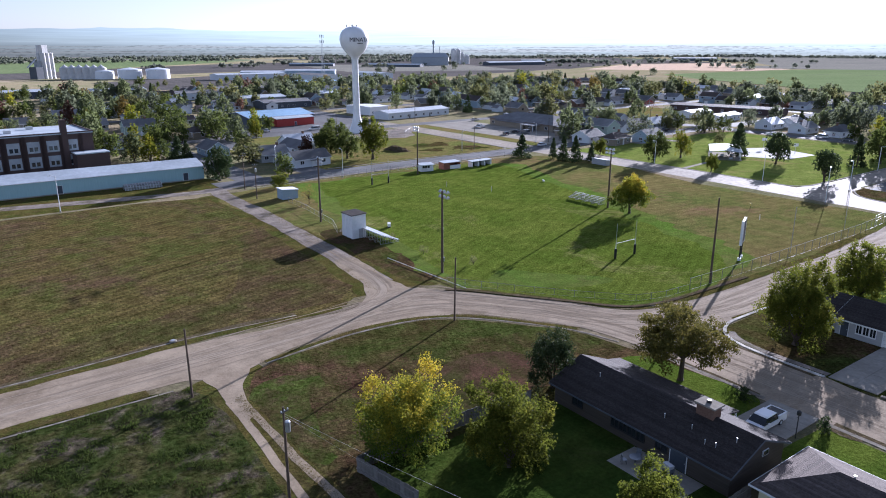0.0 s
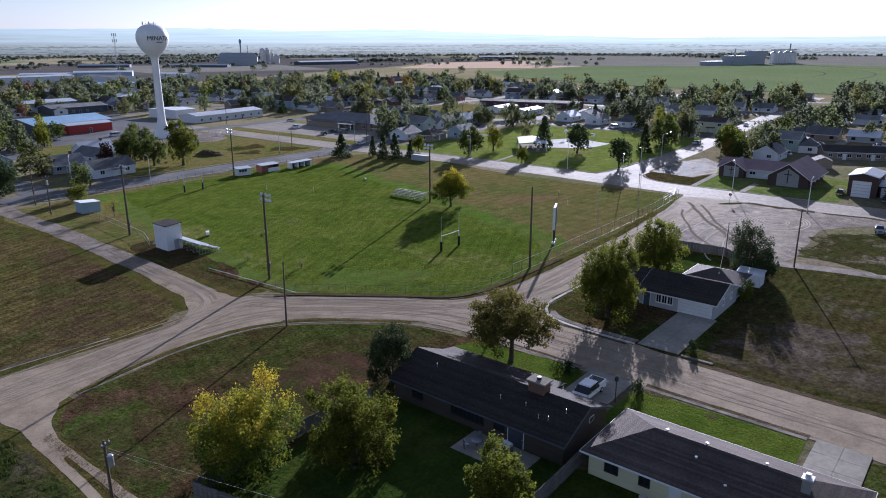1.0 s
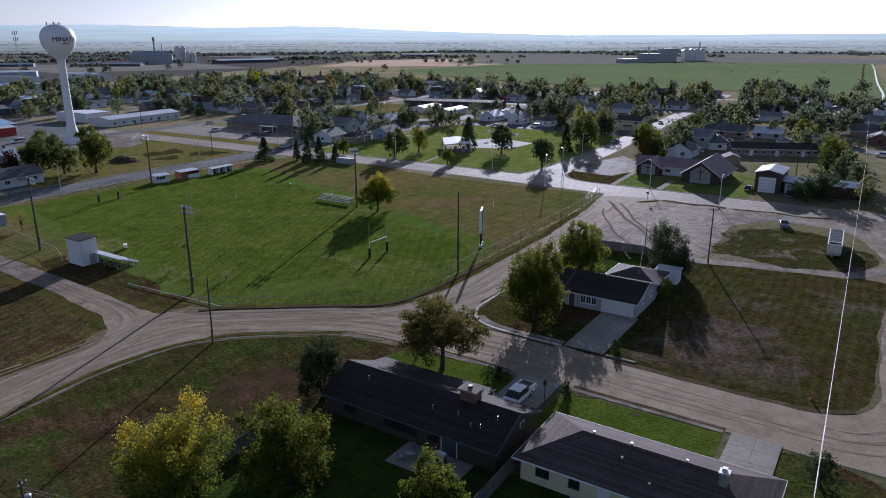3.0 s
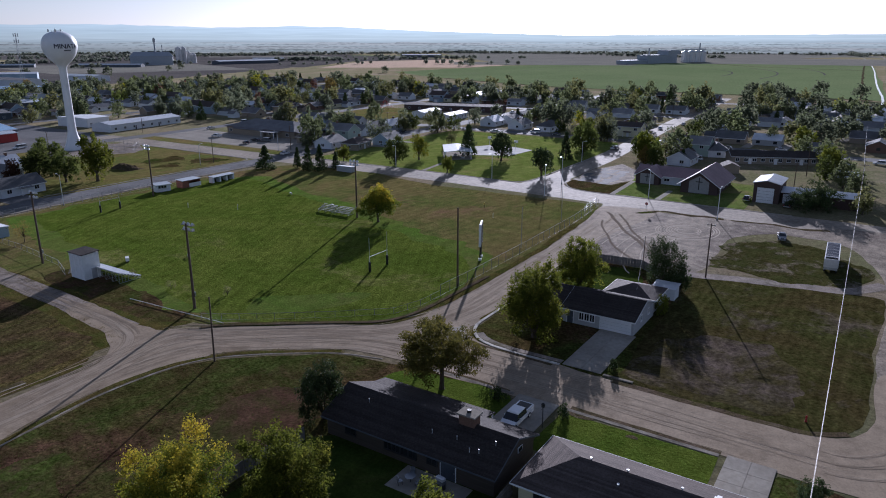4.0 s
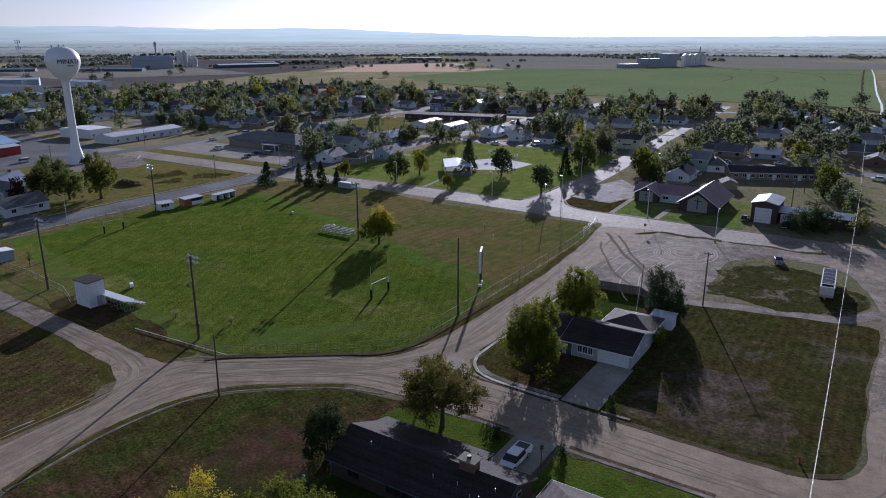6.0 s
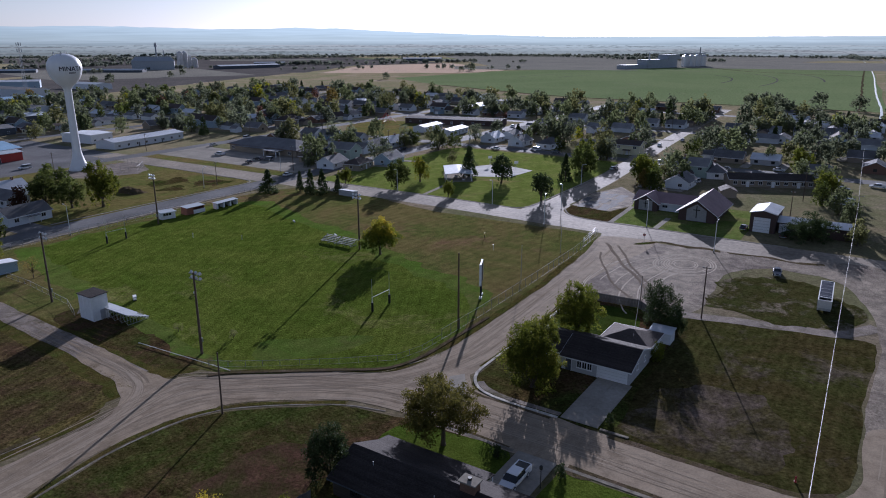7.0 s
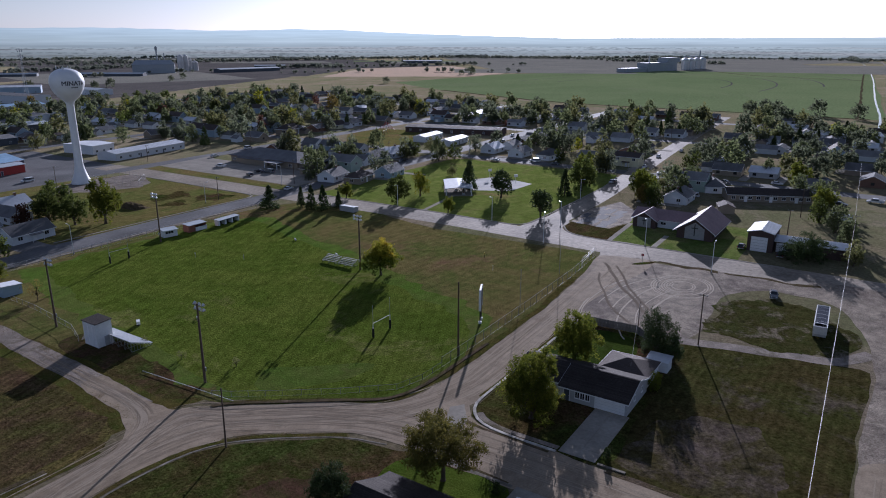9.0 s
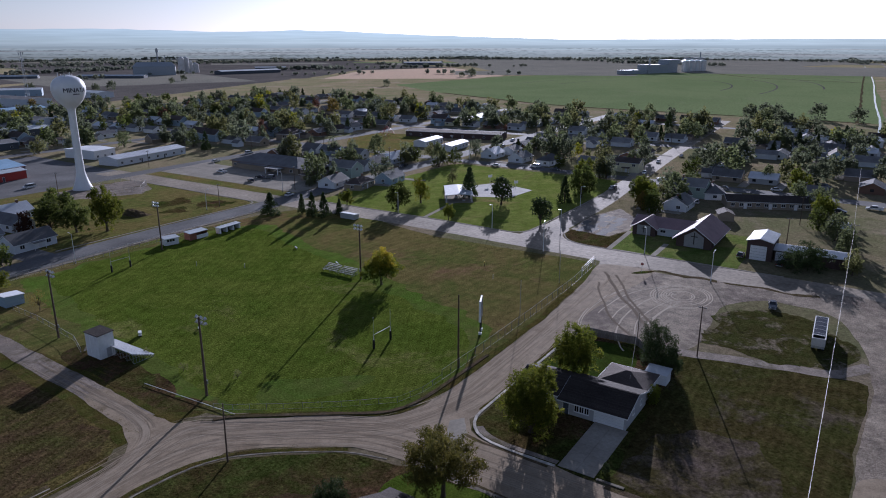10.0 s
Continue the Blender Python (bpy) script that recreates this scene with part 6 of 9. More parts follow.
# ---- the water tower ----
def water_tower(x, y):
    k = Kind()
    prof = [(4.1, 0), (4.05, 0.4), (3.2, 2.4), (2.45, 4.6), (1.95, 6.6), (1.7, 8.2), (1.55, 16), (1.48, 24), (1.46, 31), (1.52, 33.2), (1.9, 34.3), (2.9, 35.3), (4.1, 36.4), (5.2, 37.8), (6.0, 39.3), (6.45, 40.8), (6.6, 42.0), (6.5, 43.2), (6.1, 44.5), (5.3, 45.8), (4.0, 46.8), (2.4, 47.4), (0.3, 47.7)]
    k.add("tank", Shape().lathe(prof, 48), "tower_white", smooth=True)
    r = k.add("roof_rail", Shape().tube((-1.6, 0, 47.9), (1.6, 0, 47.9), 0.05, n=6).tube((0, -1.6, 47.9), (0, 1.6, 47.9), 0.05, n=6), "tower_white")
    for i in range(8):
        w = 2 * math.pi * i / 8
        cx, cy = 2.2 * math.cos(w), 2.2 * math.sin(w)
        k.add("rail_post", Shape().tube((cx, cy, 46.7), (cx, cy, 48.1), 0.06, n=6), "galvanised", r)
    k.add("hatch", Shape().lathe([(0.5, 47), (0.5, 47.6), (0.3, 47.8)], 12), "tower_white")
    for w in (0.7, 2.3, 4.0):
        cx, cy = 3.4 * math.cos(w), 3.4 * math.sin(w)
        k.add("antenna", Shape().tube((cx, cy, 46.5), (cx, cy, 48.8), 0.07, n=6).box(cx - 0.2, cy - 0.2, 47.4, cx + 0.2, cy + 0.2, 48.4), "galvanised")
    # lettering laid round the tank
    cu = bpy.data.curves.new("lettering", "FONT")
    cu.body, cu.size, cu.resolution_u = "MINATA", 2.55, 3
    tmp = new("lettering", cu)
    me = bpy.data.meshes.new_from_object(tmp.evaluated_get(bpy.context.evaluated_depsgraph_get()))
    bpy.data.objects.remove(tmp)
    bm = bmesh.new()
    bm.from_mesh(me)
    bmesh.ops.subdivide_edges(bm, edges=bm.edges[:], cuts=1)
    front = math.atan2(-y, -x)

    def onto(px, pz, lift=0.05):
        z = 41.0 + pz
        rr = np.interp(z, [p[1] for p in prof], [p[0] for p in prof]) + lift
        a = front + radians(-19) + px / 6.6
        return (rr * math.cos(a), rr * math.sin(a), z)

    twin = bmesh.ops.duplicate(bm, geom=bm.verts[:] + bm.edges[:] + bm.faces[:])
    shifted = {v for v in twin["geom"] if isinstance(v, bmesh.types.BMVert)}
    for v in bm.verts:
        v.co = onto(v.co.x + 0.12, v.co.y, 0.056) if v in shifted else onto(v.co.x, v.co.y)
    bm.to_mesh(me)
    bm.free()
    me.materials.clear()
    me.materials.append(MATS["letter_dark"])
    k.add("lettering", me, "letter_dark", 0, "dark blue town name lettering")
    s = Shape()
    for i in range(7):
        x0, x1 = 3.7 + i * 0.4, 4.0 + i * 0.4
        s.quad(onto(x0, -1.0), onto(x1, -1.0), onto(x1, -0.55), onto(x0, -0.55))
    k.add("small_lettering", s, "letter_dark", 0, "dark bars of small writing")
    k.put("water_tower", "white single-pedestal water tower with dark lettering", "water tower", x, y, 0, 0)


water_tower(161.3, 290.0)


# ---- houses ----
def window_at(k, side, at, z, w, h, hx, hy, frame="white_paint", sill=True):
    """A framed pane on the wall side N, S, E or W of a house hx by hy half sizes, at metres along it."""
    t = 0.09

    def bx(a0, a1, z0, z1, d0, d1):
        if side in "SN":
            s = -1 if side == "S" else 1
            y0, y1 = sorted((s * (hy + d0), s * (hy + d1)))
            return (a0, y0, z0, a1, y1, z1)
        s = -1 if side == "W" else 1
        x0, x1 = sorted((s * (hx + d0), s * (hx + d1)))
        return (x0, a0, z0, x1, a1, z1)

    a, b = at - w / 2, at + w / 2
    s = Shape()
    for q in ((a - t, a, z - t, z + h + t), (b, b + t, z - t, z + h + t), (a, b, z - t, z), (a, b, z + h, z + h + t), (at - 0.03, at + 0.03, z, z + h)):
        s.box(*bx(*q, -0.02, 0.08))
    i = k.add("window", s, frame)
    k.add("pane", Shape().box(*bx(a, b, z, z + h, -0.02, 0.03)), "dark_glass", i)
    if sill:
        k.add("sill", Shape().box(*bx(a - t, b + t, z - t - 0.06, z - t, -0.02, 0.14)), frame, i)


def door_at(k, side, at, w, h, hx, hy, material="door_white", lines=0):
    def bx(a0, a1, z0, z1, d0, d1):
        if side in "SN":
            s = -1 if side == "S" else 1
            y0, y1 = sorted((s * (hy + d0), s * (hy + d1)))
            return (a0, y0, z0, a1, y1, z1)
        s = -1 if side == "W" else 1
        x0, x1 = sorted((s * (hx + d0), s * (hx + d1)))
        return (x0, a0, z0, x1, a1, z1)

    a, b = at - w / 2, at + w / 2
    if lines:
        fr = k.add("door_frame", Shape().box(*bx(a - 0.1, a, 0, h + 0.1, -0.02, 0.07)).box(*bx(b, b + 0.1, 0, h + 0.1, -0.02, 0.07)).box(*bx(a, b, h, h + 0.1, -0.02, 0.07)), "white_paint")
        for i in range(lines):
            k.add("door_panel", Shape().box(*bx(a, b, 0.02 + h * i / lines, h * (i + 1) / lines - 0.03, -0.02, 0.045)), material, fr)
    else:
        i = k.add("door", Shape().box(*bx(a, b, 0, h, -0.02, 0.05)), material)
        k.add("handle", Shape().box(*bx(b - 0.16, b - 0.1, 0.95, 1.05, 0.05, 0.1)), "galvanised", i)
        k.add("door_frame", Shape().box(*bx(a - 0.08, a, 0, h + 0.08, -0.02, 0.07)).box(*bx(b, b + 0.08, 0, h + 0.08, -0.02, 0.07)).box(*bx(a, b, h, h + 0.08, -0.02, 0.07)), "white_paint", i)


def gable_body(k, L, D, wh, rise, wall, roof, over=0.5, trim="white_paint", cx=0.0, cy=0.0, courses=0):
    """Walls with gables east and west and a two-slope roof along x."""
    hx, hy = L / 2, D / 2
    s = Shape()
    prof = [(-hy, -0.1), (hy, -0.1), (hy, wh), (0, wh + rise), (-hy, wh)]
    i = 0
    s.v = [(cx - hx, cy + y, z) for y, z in prof] + [(cx + hx, cy + y, z) for y, z in prof]
    s.f = [(4, 3, 2, 1, 0), (5, 6, 7, 8, 9)] + [(j, (j + 1) % 5, 5 + (j + 1) % 5, 5 + j) for j in range(5)]
    k.add("wall", s, wall)
    g = rise / hy
    ze = wh - over * g + 0.14
    zr = wh + rise + 0.14
    ox = hx + over * 0.7
    th = 0.13
    r = Shape()
    r.slab([(cx - ox, cy - hy - over, ze), (cx + ox, cy - hy - over, ze), (cx + ox, cy, zr), (cx - ox, cy, zr)], th)
    r.slab([(cx + ox, cy + hy + over, ze), (cx - ox, cy + hy + over, ze), (cx - ox, cy, zr), (cx + ox, cy, zr)], th)
    ri = k.add("roof", r, roof)
    if courses:
        for sgn in (-1, 1):
            for j in range(courses):
                c = Shape()
                t0, t1 = j / courses, (j + 1) / courses
                y0, y1 = sgn * (hy + over) * (1 - t0), sgn * (hy + over) * (1 - t1)
                z0, z1 = ze + (zr - ze) * t0, ze + (zr - ze) * t1
                pts = [(cx - ox, cy + y0, z0 + 0.035), (cx + ox, cy + y0, z0 + 0.035), (cx + ox, cy + y1, z1 + 0.008), (cx - ox, cy + y1, z1 + 0.008)]
                c.slab(pts if sgn < 0 else pts[::-1], 0.03)
                k.add("shingle_course", c, roof, ri)
    if not trim:
        return ri
    f = Shape()
    for sgn in (-1, 1):
        f.box(cx - ox, min(cy + sgn * (hy + over), cy + sgn * (hy + over + 0.04)), ze - 0.2, cx + ox, max(cy + sgn * (hy + over), cy + sgn * (hy + over + 0.04)), ze - 0.01)
        for sx in (-1, 1):
            x0, x1 = sorted((cx + sx * ox, cx + sx * (ox + 0.04)))
            f.slab([(x0, cy + sgn * (hy + over), ze), (x1, cy + sgn * (hy + over), ze), (x1, cy, zr), (x0, cy, zr)], 0.2)
    k.add("fascia", f, trim)
    return ri


def hip_body(k, L, D, wh, rise, wall, roof, over=0.6, trim="white_paint", courses=0):
    hx, hy = L / 2, D / 2
    k.add("wall", Shape().box(-hx, -hy, -0.1, hx, hy, wh), wall)
    ox, oy = hx + over, hy + over
    z0, z1, rx = wh + 0.05, wh + 0.05 + rise, hx - hy
    r = Shape()
    a, b, c, d = (-ox, -oy, z0), (ox, -oy, z0), (ox, oy, z0), (-ox, oy, z0)
    e, g = (-rx, 0, z1), (rx, 0, z1)
    for q in ((a, b, g, e), (c, d, e, g), (b, c, g), (d, a, e)):
        r.quad(*q)
    r.box(-ox, -oy, z0 - 0.12, ox, oy, z0)
    ri = k.add("roof", r, roof)
    if courses:
        for q in ((a, b, g, e), (c, d, e, g), (b, c, g, g), (d, a, e, e)):
            A, B, C, E = (Vector(p) for p in q)
            for j in range(courses):
                cs = Shape()
                t0, t1 = j / courses, (j + 1) / courses - 0.004
                up = Vector((0, 0, 0.018))
                up2 = Vector((0, 0, 0.008))
                cs.slab([A.lerp(E, t0) + up, B.lerp(C, t0) + up, B.lerp(C, t1) + up2, A.lerp(E, t1) + up2], 0.03)
                k.add("shingle_course", cs, roof, ri)
    f = Shape()
    for y in (-oy - 0.04, oy):
        f.box(-ox - 0.04, y, z0 - 0.16, ox + 0.04, y + 0.04, z0 + 0.02)
    for x in (-ox - 0.04, ox):
        f.box(x, -oy, z0 - 0.16, x + 0.04, oy, z0 + 0.02)
    k.add("gutter", f, trim)
    return ri


def vent(k, under, x, y, z, h=0.5, r=0.06):
    k.add("vent_pipe", Shape().tube((x, y, z - 0.4), (x, y, z + h), r, n=7).tube((x, y, z + h), (x, y, z + h + 0.1), r * 1.6, n=7), "aluminium", under)


def house_east():
    """The long dark-roofed house; its ridge runs along the road (local x is world -y)."""
    k = Kind()
    L, D, wh, rise = 22.0, 8.9, 2.55, 1.85
    # Wall and roof colours are darkened to stand in for shade.
    ri = gable_body(k, L, D, wh, rise, "shaded_siding", "shingle_dark", 0.6, "dark_shed", courses=22)
    hx, hy = L / 2, D / 2
    for at in (-2.2, -1.1, 0.0, 1.1):
        window_at(k, "S", at, 1.0, 0.9, 1.0, hx, hy, "black_steel")
    window_at(k, "S", 3.6, 1.2, 1.2, 0.9, hx, hy, "black_steel")
    window_at(k, "S", -7.5, 1.1, 1.4, 1.0, hx, hy, "black_steel")
    door_at(k, "S", 5.6, 1.8, 2.1, hx, hy, "door_dark")
    window_at(k, "N", -4, 1.0, 2.0, 1.2, hx, hy)
    window_at(k, "N", 2, 1.0, 2.0, 1.2, hx, hy)
    window_at(k, "W", 1.5, 1.0, 1.2, 1.1, hx, hy)
    door_at(k, "N", 8.2, 4.8, 2.1, hx, hy, "door_white", 4)
    i = k.add("gable_window", Shape().box(hx, 0.6, 2.3, hx + 0.08, 1.6, 2.9), "white_paint")
    k.add("pane", Shape().box(hx, 0.68, 2.36, hx + 0.1, 1.52, 2.84), "dark_glass", i)
    # front porch roof, a step lower than the main slope
    p = k.add("porch_roof", Shape().slab([(-hx - 0.3, 6.9, 2.22), (-hx - 0.3, 4.0, 2.78), (4.9, 4.0, 2.78), (4.9, 6.9, 2.22)][::-1], 0.14), "shingle_dark")
    for x in (-10, -5, 0, 4.6):
        k.add("porch_post", Shape().box(x - 0.08, 6.6, 0, x + 0.08, 6.76, 2.15), "white_paint", p)
    c = k.add("chimney", Shape().box(4.5, -0.6, 3.0, 6.4, 0.7, 5.5), "brown_brick")
    k.add("chimney_cap", Shape().box(4.3, -0.8, 5.5, 6.6, 0.9, 5.66), "concrete", c)
    k.add("flue", Shape().lathe([(0.25, 5.6), (0.25, 5.95), (0.2, 5.95)], 10, 5.4, 0.05), "black_steel", c)
    for x, y in ((-7.0, -1.6), (2.4, -2.6), (5.4, -2.4), (7.4, -3.2), (9.6, -1.6), (8.4, -3.0)):
        vent(k, ri, x, y, wh + rise * (1 - abs(y) / hy) + 0.15, 0.4, 0.04)
    k.put("house", "long low house with shingle roof and brown walls, both darkened for shade", "house", 57.2, 39.2, 0, -90, group="near houses")


house_east()


def house_hipped():
    """The cream house under a wide hipped roof."""
    k = Kind()
    L, D, wh, rise = 21.4, 8.8, 2.5, 1.95
    ri = hip_body(k, L, D, wh, rise, "cream_siding", "shingle_brown", 0.65, "white_paint", courses=22)
    hx, hy = L / 2, D / 2
    for at, w in ((-8.4, 1.2), (-5.2, 0.9), (1.2, 1.2), (5.2, 1.6)):
        window_at(k, "S", at, 1.15, w, 0.95, hx, hy, "black_steel")
    door_at(k, "S", -2.4, 1.0, 2.05, hx, hy, "door_white")
    window_at(k, "N", -5, 1, 1.8, 1.2, hx, hy)
    window_at(k, "W", 0, 1, 1.4, 1.1, hx, hy)
    door_at(k, "N", 7.6, 4.8, 2.1, hx, hy, "door_white", 4)
    c = k.add("chimney", Shape().box(6.6, -1.3, 3.0, 7.3, -0.6, 5.2), "galvanised")
    k.add("chimney_cap", Shape().box(6.5, -1.4, 5.2, 7.4, -0.5, 5.35).box(6.75, -1.15, 5.35, 7.15, -0.75, 5.7), "aluminium", c)
    for x, y in ((-5.2, 0.2), (-1.5, 0.15), (3.6, 0.1), (-1.8, -1.6), (1.3, -3.2)):
        vent(k, ri, x, y, wh + 0.1 + rise * (1 - abs(y) / hy), 0.12, 0.09)
    k.put("house", "cream-sided house under a wide brown hipped roof", "house", 57.6, 15.0, 0, -90, group="near houses")
    k = Kind()
    k.add("drum", Shape().lathe([(0.34, 0), (0.36, 0.3), (0.34, 0.6), (0.34, 1.0)], 14), "galvanised")
    k.add("rim", Shape().lathe([(0.36, 0.98), (0.36, 1.04), (0.3, 1.04)], 14), "aluminium")
    k.put("burn_barrel", "grey steel barrel by the back wall", "barrel", 51.6, 19.6, 0.05)


house_hipped()


def house_corner():
    """The white corner house with a double garage."""
    k = Kind()
    L, D, wh, rise = 11.6, 10.4, 2.5, 1.75
    ri = gable_body(k, L, D, wh, rise, "grey_siding", "shingle_dark", 0.5, "white_paint", courses=22)
    hx, hy = L / 2, D / 2
    door_at(k, "S", 2.9, 4.9, 2.15, hx, hy, "door_white", 4)
    for at in (-0.9, -1.8, -2.7):
        window_at(k, "S", at, 0.95, 0.7, 1.2, hx, hy)
    door_at(k, "S", -4.6, 1.0, 2.1, hx, hy, "door_dark")
    for at in (-1.6, 2.2):
        window_at(k, "E", at, 1.4, 0.7, 0.9, hx, hy)
    # left wing, set a little back and lower
    gable_body(k, 8.6, 9.0, 2.45, 1.6, "grey_siding", "shingle_dark", 0.5, "white_paint", cx=-hx - 4.3, cy=0.4, courses=20)
    k.put("house", "pale grey corner house with white double garage door and dark roof", "house", 104.4, 35.3, 0, -90, group="near houses")


house_corner()
k = Kind()
hip_body(k, 8.4, 7.6, 2.4, 1.3, "white_siding", "shingle_brown", 0.4)
window_at(k, "S", 0, 1, 1.4, 1, 4.2, 3.8)
k.put("garden_room", "low outbuilding with pale brown hipped roof", "outbuilding", 113.2, 34.0, 0, -90)
shed("garden_shed", "white metal garden shed with flat pale roof", 119.6, 30.4, 3.9, 2.8, 2.0, "white_siding", "roof_metal", -90)


def board_fence(name, label, pts, h=1.8, material="grey_wood"):
    root = new(name)
    tagged(root, label, "fence")
    a0 = Vector(pts[0])
    root.location = (a0.x, a0.y, 0)
    for p, q in zip(pts, pts[1:]):
        p, q = Vector(p), Vector(q)
        d = (q - p)
        n = max(1, round(d.length / 0.6))
        w = d.length / n
        board = Shape().box(0.02, -0.02, 0.05, w - 0.02, 0.02, h).mesh("board", material)
        for i in range(n):
            c = p.lerp(q, i / n)
            o = new("board", board)
            o.parent = root
            o.matrix_basis = pose(c.x - a0.x, c.y - a0.y, 0.02 * ((i * 7) % 5 - 2), 0, 0, math.degrees(math.atan2(d.y, d.x)))
        rail = new("rail", Shape().box(0, 0.02, h * 0.75, d.length, 0.08, h * 0.75 + 0.09).box(0, 0.02, 0.35, d.length, 0.08, 0.44).mesh("rail", material))
        rail.parent = root
        rail.matrix_basis = pose(p.x - a0.x, p.y - a0.y, 0, 0, 0, math.degrees(math.atan2(d.y, d.x)))


board_fence("garden_fence", "weathered grey board fence behind the corner house", [(128, 50.5), (132.5, 49.5), (133.2, 39), (124, 29)], 1.8)
board_fence("side_fence", "weathered board fence between two back gardens", [(54.2, 26.9), (40, 26.6), (28, 26.4)], 1.8)
board_fence("shade_fence", "grey board fence along the back garden", [(29.4, 43.5), (27.6, 51.4), (33, 51.9), (46, 52.2), (50.2, 51.4)], 1.7, "grey_wood")
shed("porch_bin", "white utility cabinet on the path", 101.5, 45.5, 0.8, 0.6, 1.1, "white_paint", "roof_white", 0, 0.05, door=False)


def garden_set(x, y):
    k = Kind()
    k.add("table_top", Shape().lathe([(0.6, 0.7), (0.6, 0.74)], 14), "car_grey")
    k.add("table_leg", Shape().tube((0, 0, 0), (0, 0, 0.7), 0.05, n=6), "black_steel")
    k.put("garden_table", "round metal garden table on the shaded patio", "table", x, y, 0.08)
    for i in range(3):
        w = 2.1 * i + 0.4
        k = Kind()
        k.add("seat", Shape().box(-0.25, -0.25, 0.4, 0.25, 0.25, 0.46), "car_grey")
        k.add("backrest", Shape().box(-0.25, 0.2, 0.46, 0.25, 0.26, 0.95), "car_grey")
        for sx in (-0.22, 0.22):
            for sy in (-0.22, 0.22):
                k.add("leg", Shape().box(sx - 0.02, sy - 0.02, 0, sx + 0.02, sy + 0.02, 0.4), "black_steel")
        k.put("garden_chair", "grey metal garden chair on the patio", "chair", x + 1.1 * math.cos(w), y + 1.1 * math.sin(w), 0.08, math.degrees(w) - 90, group="garden chairs")


area("patio", [(48.4, 38.6), (52.6, 38.6), (52.6, 30.5), (48.4, 30.5)], 0.075, "concrete", "shaded concrete patio", "patio", curve=False, rag=0)
garden_set(50.2, 36.6)
k = Kind()
k.add("firebox", Shape().box(-0.5, -0.3, 0.6, 0.5, 0.3, 1.0), "car_grey")
k.add("hood", Shape().box(-0.5, -0.25, 1.0, 0.5, 0.25, 1.3), "aluminium")
for sx in (-0.45, 0.45):
    k.add("leg", Shape().box(sx - 0.04, -0.25, 0, sx + 0.04, 0.25, 0.6), "black_steel")
k.put("barbecue", "grey hooded barbecue on the patio", "barbecue", 51.0, 33.4, 0.08, 80)


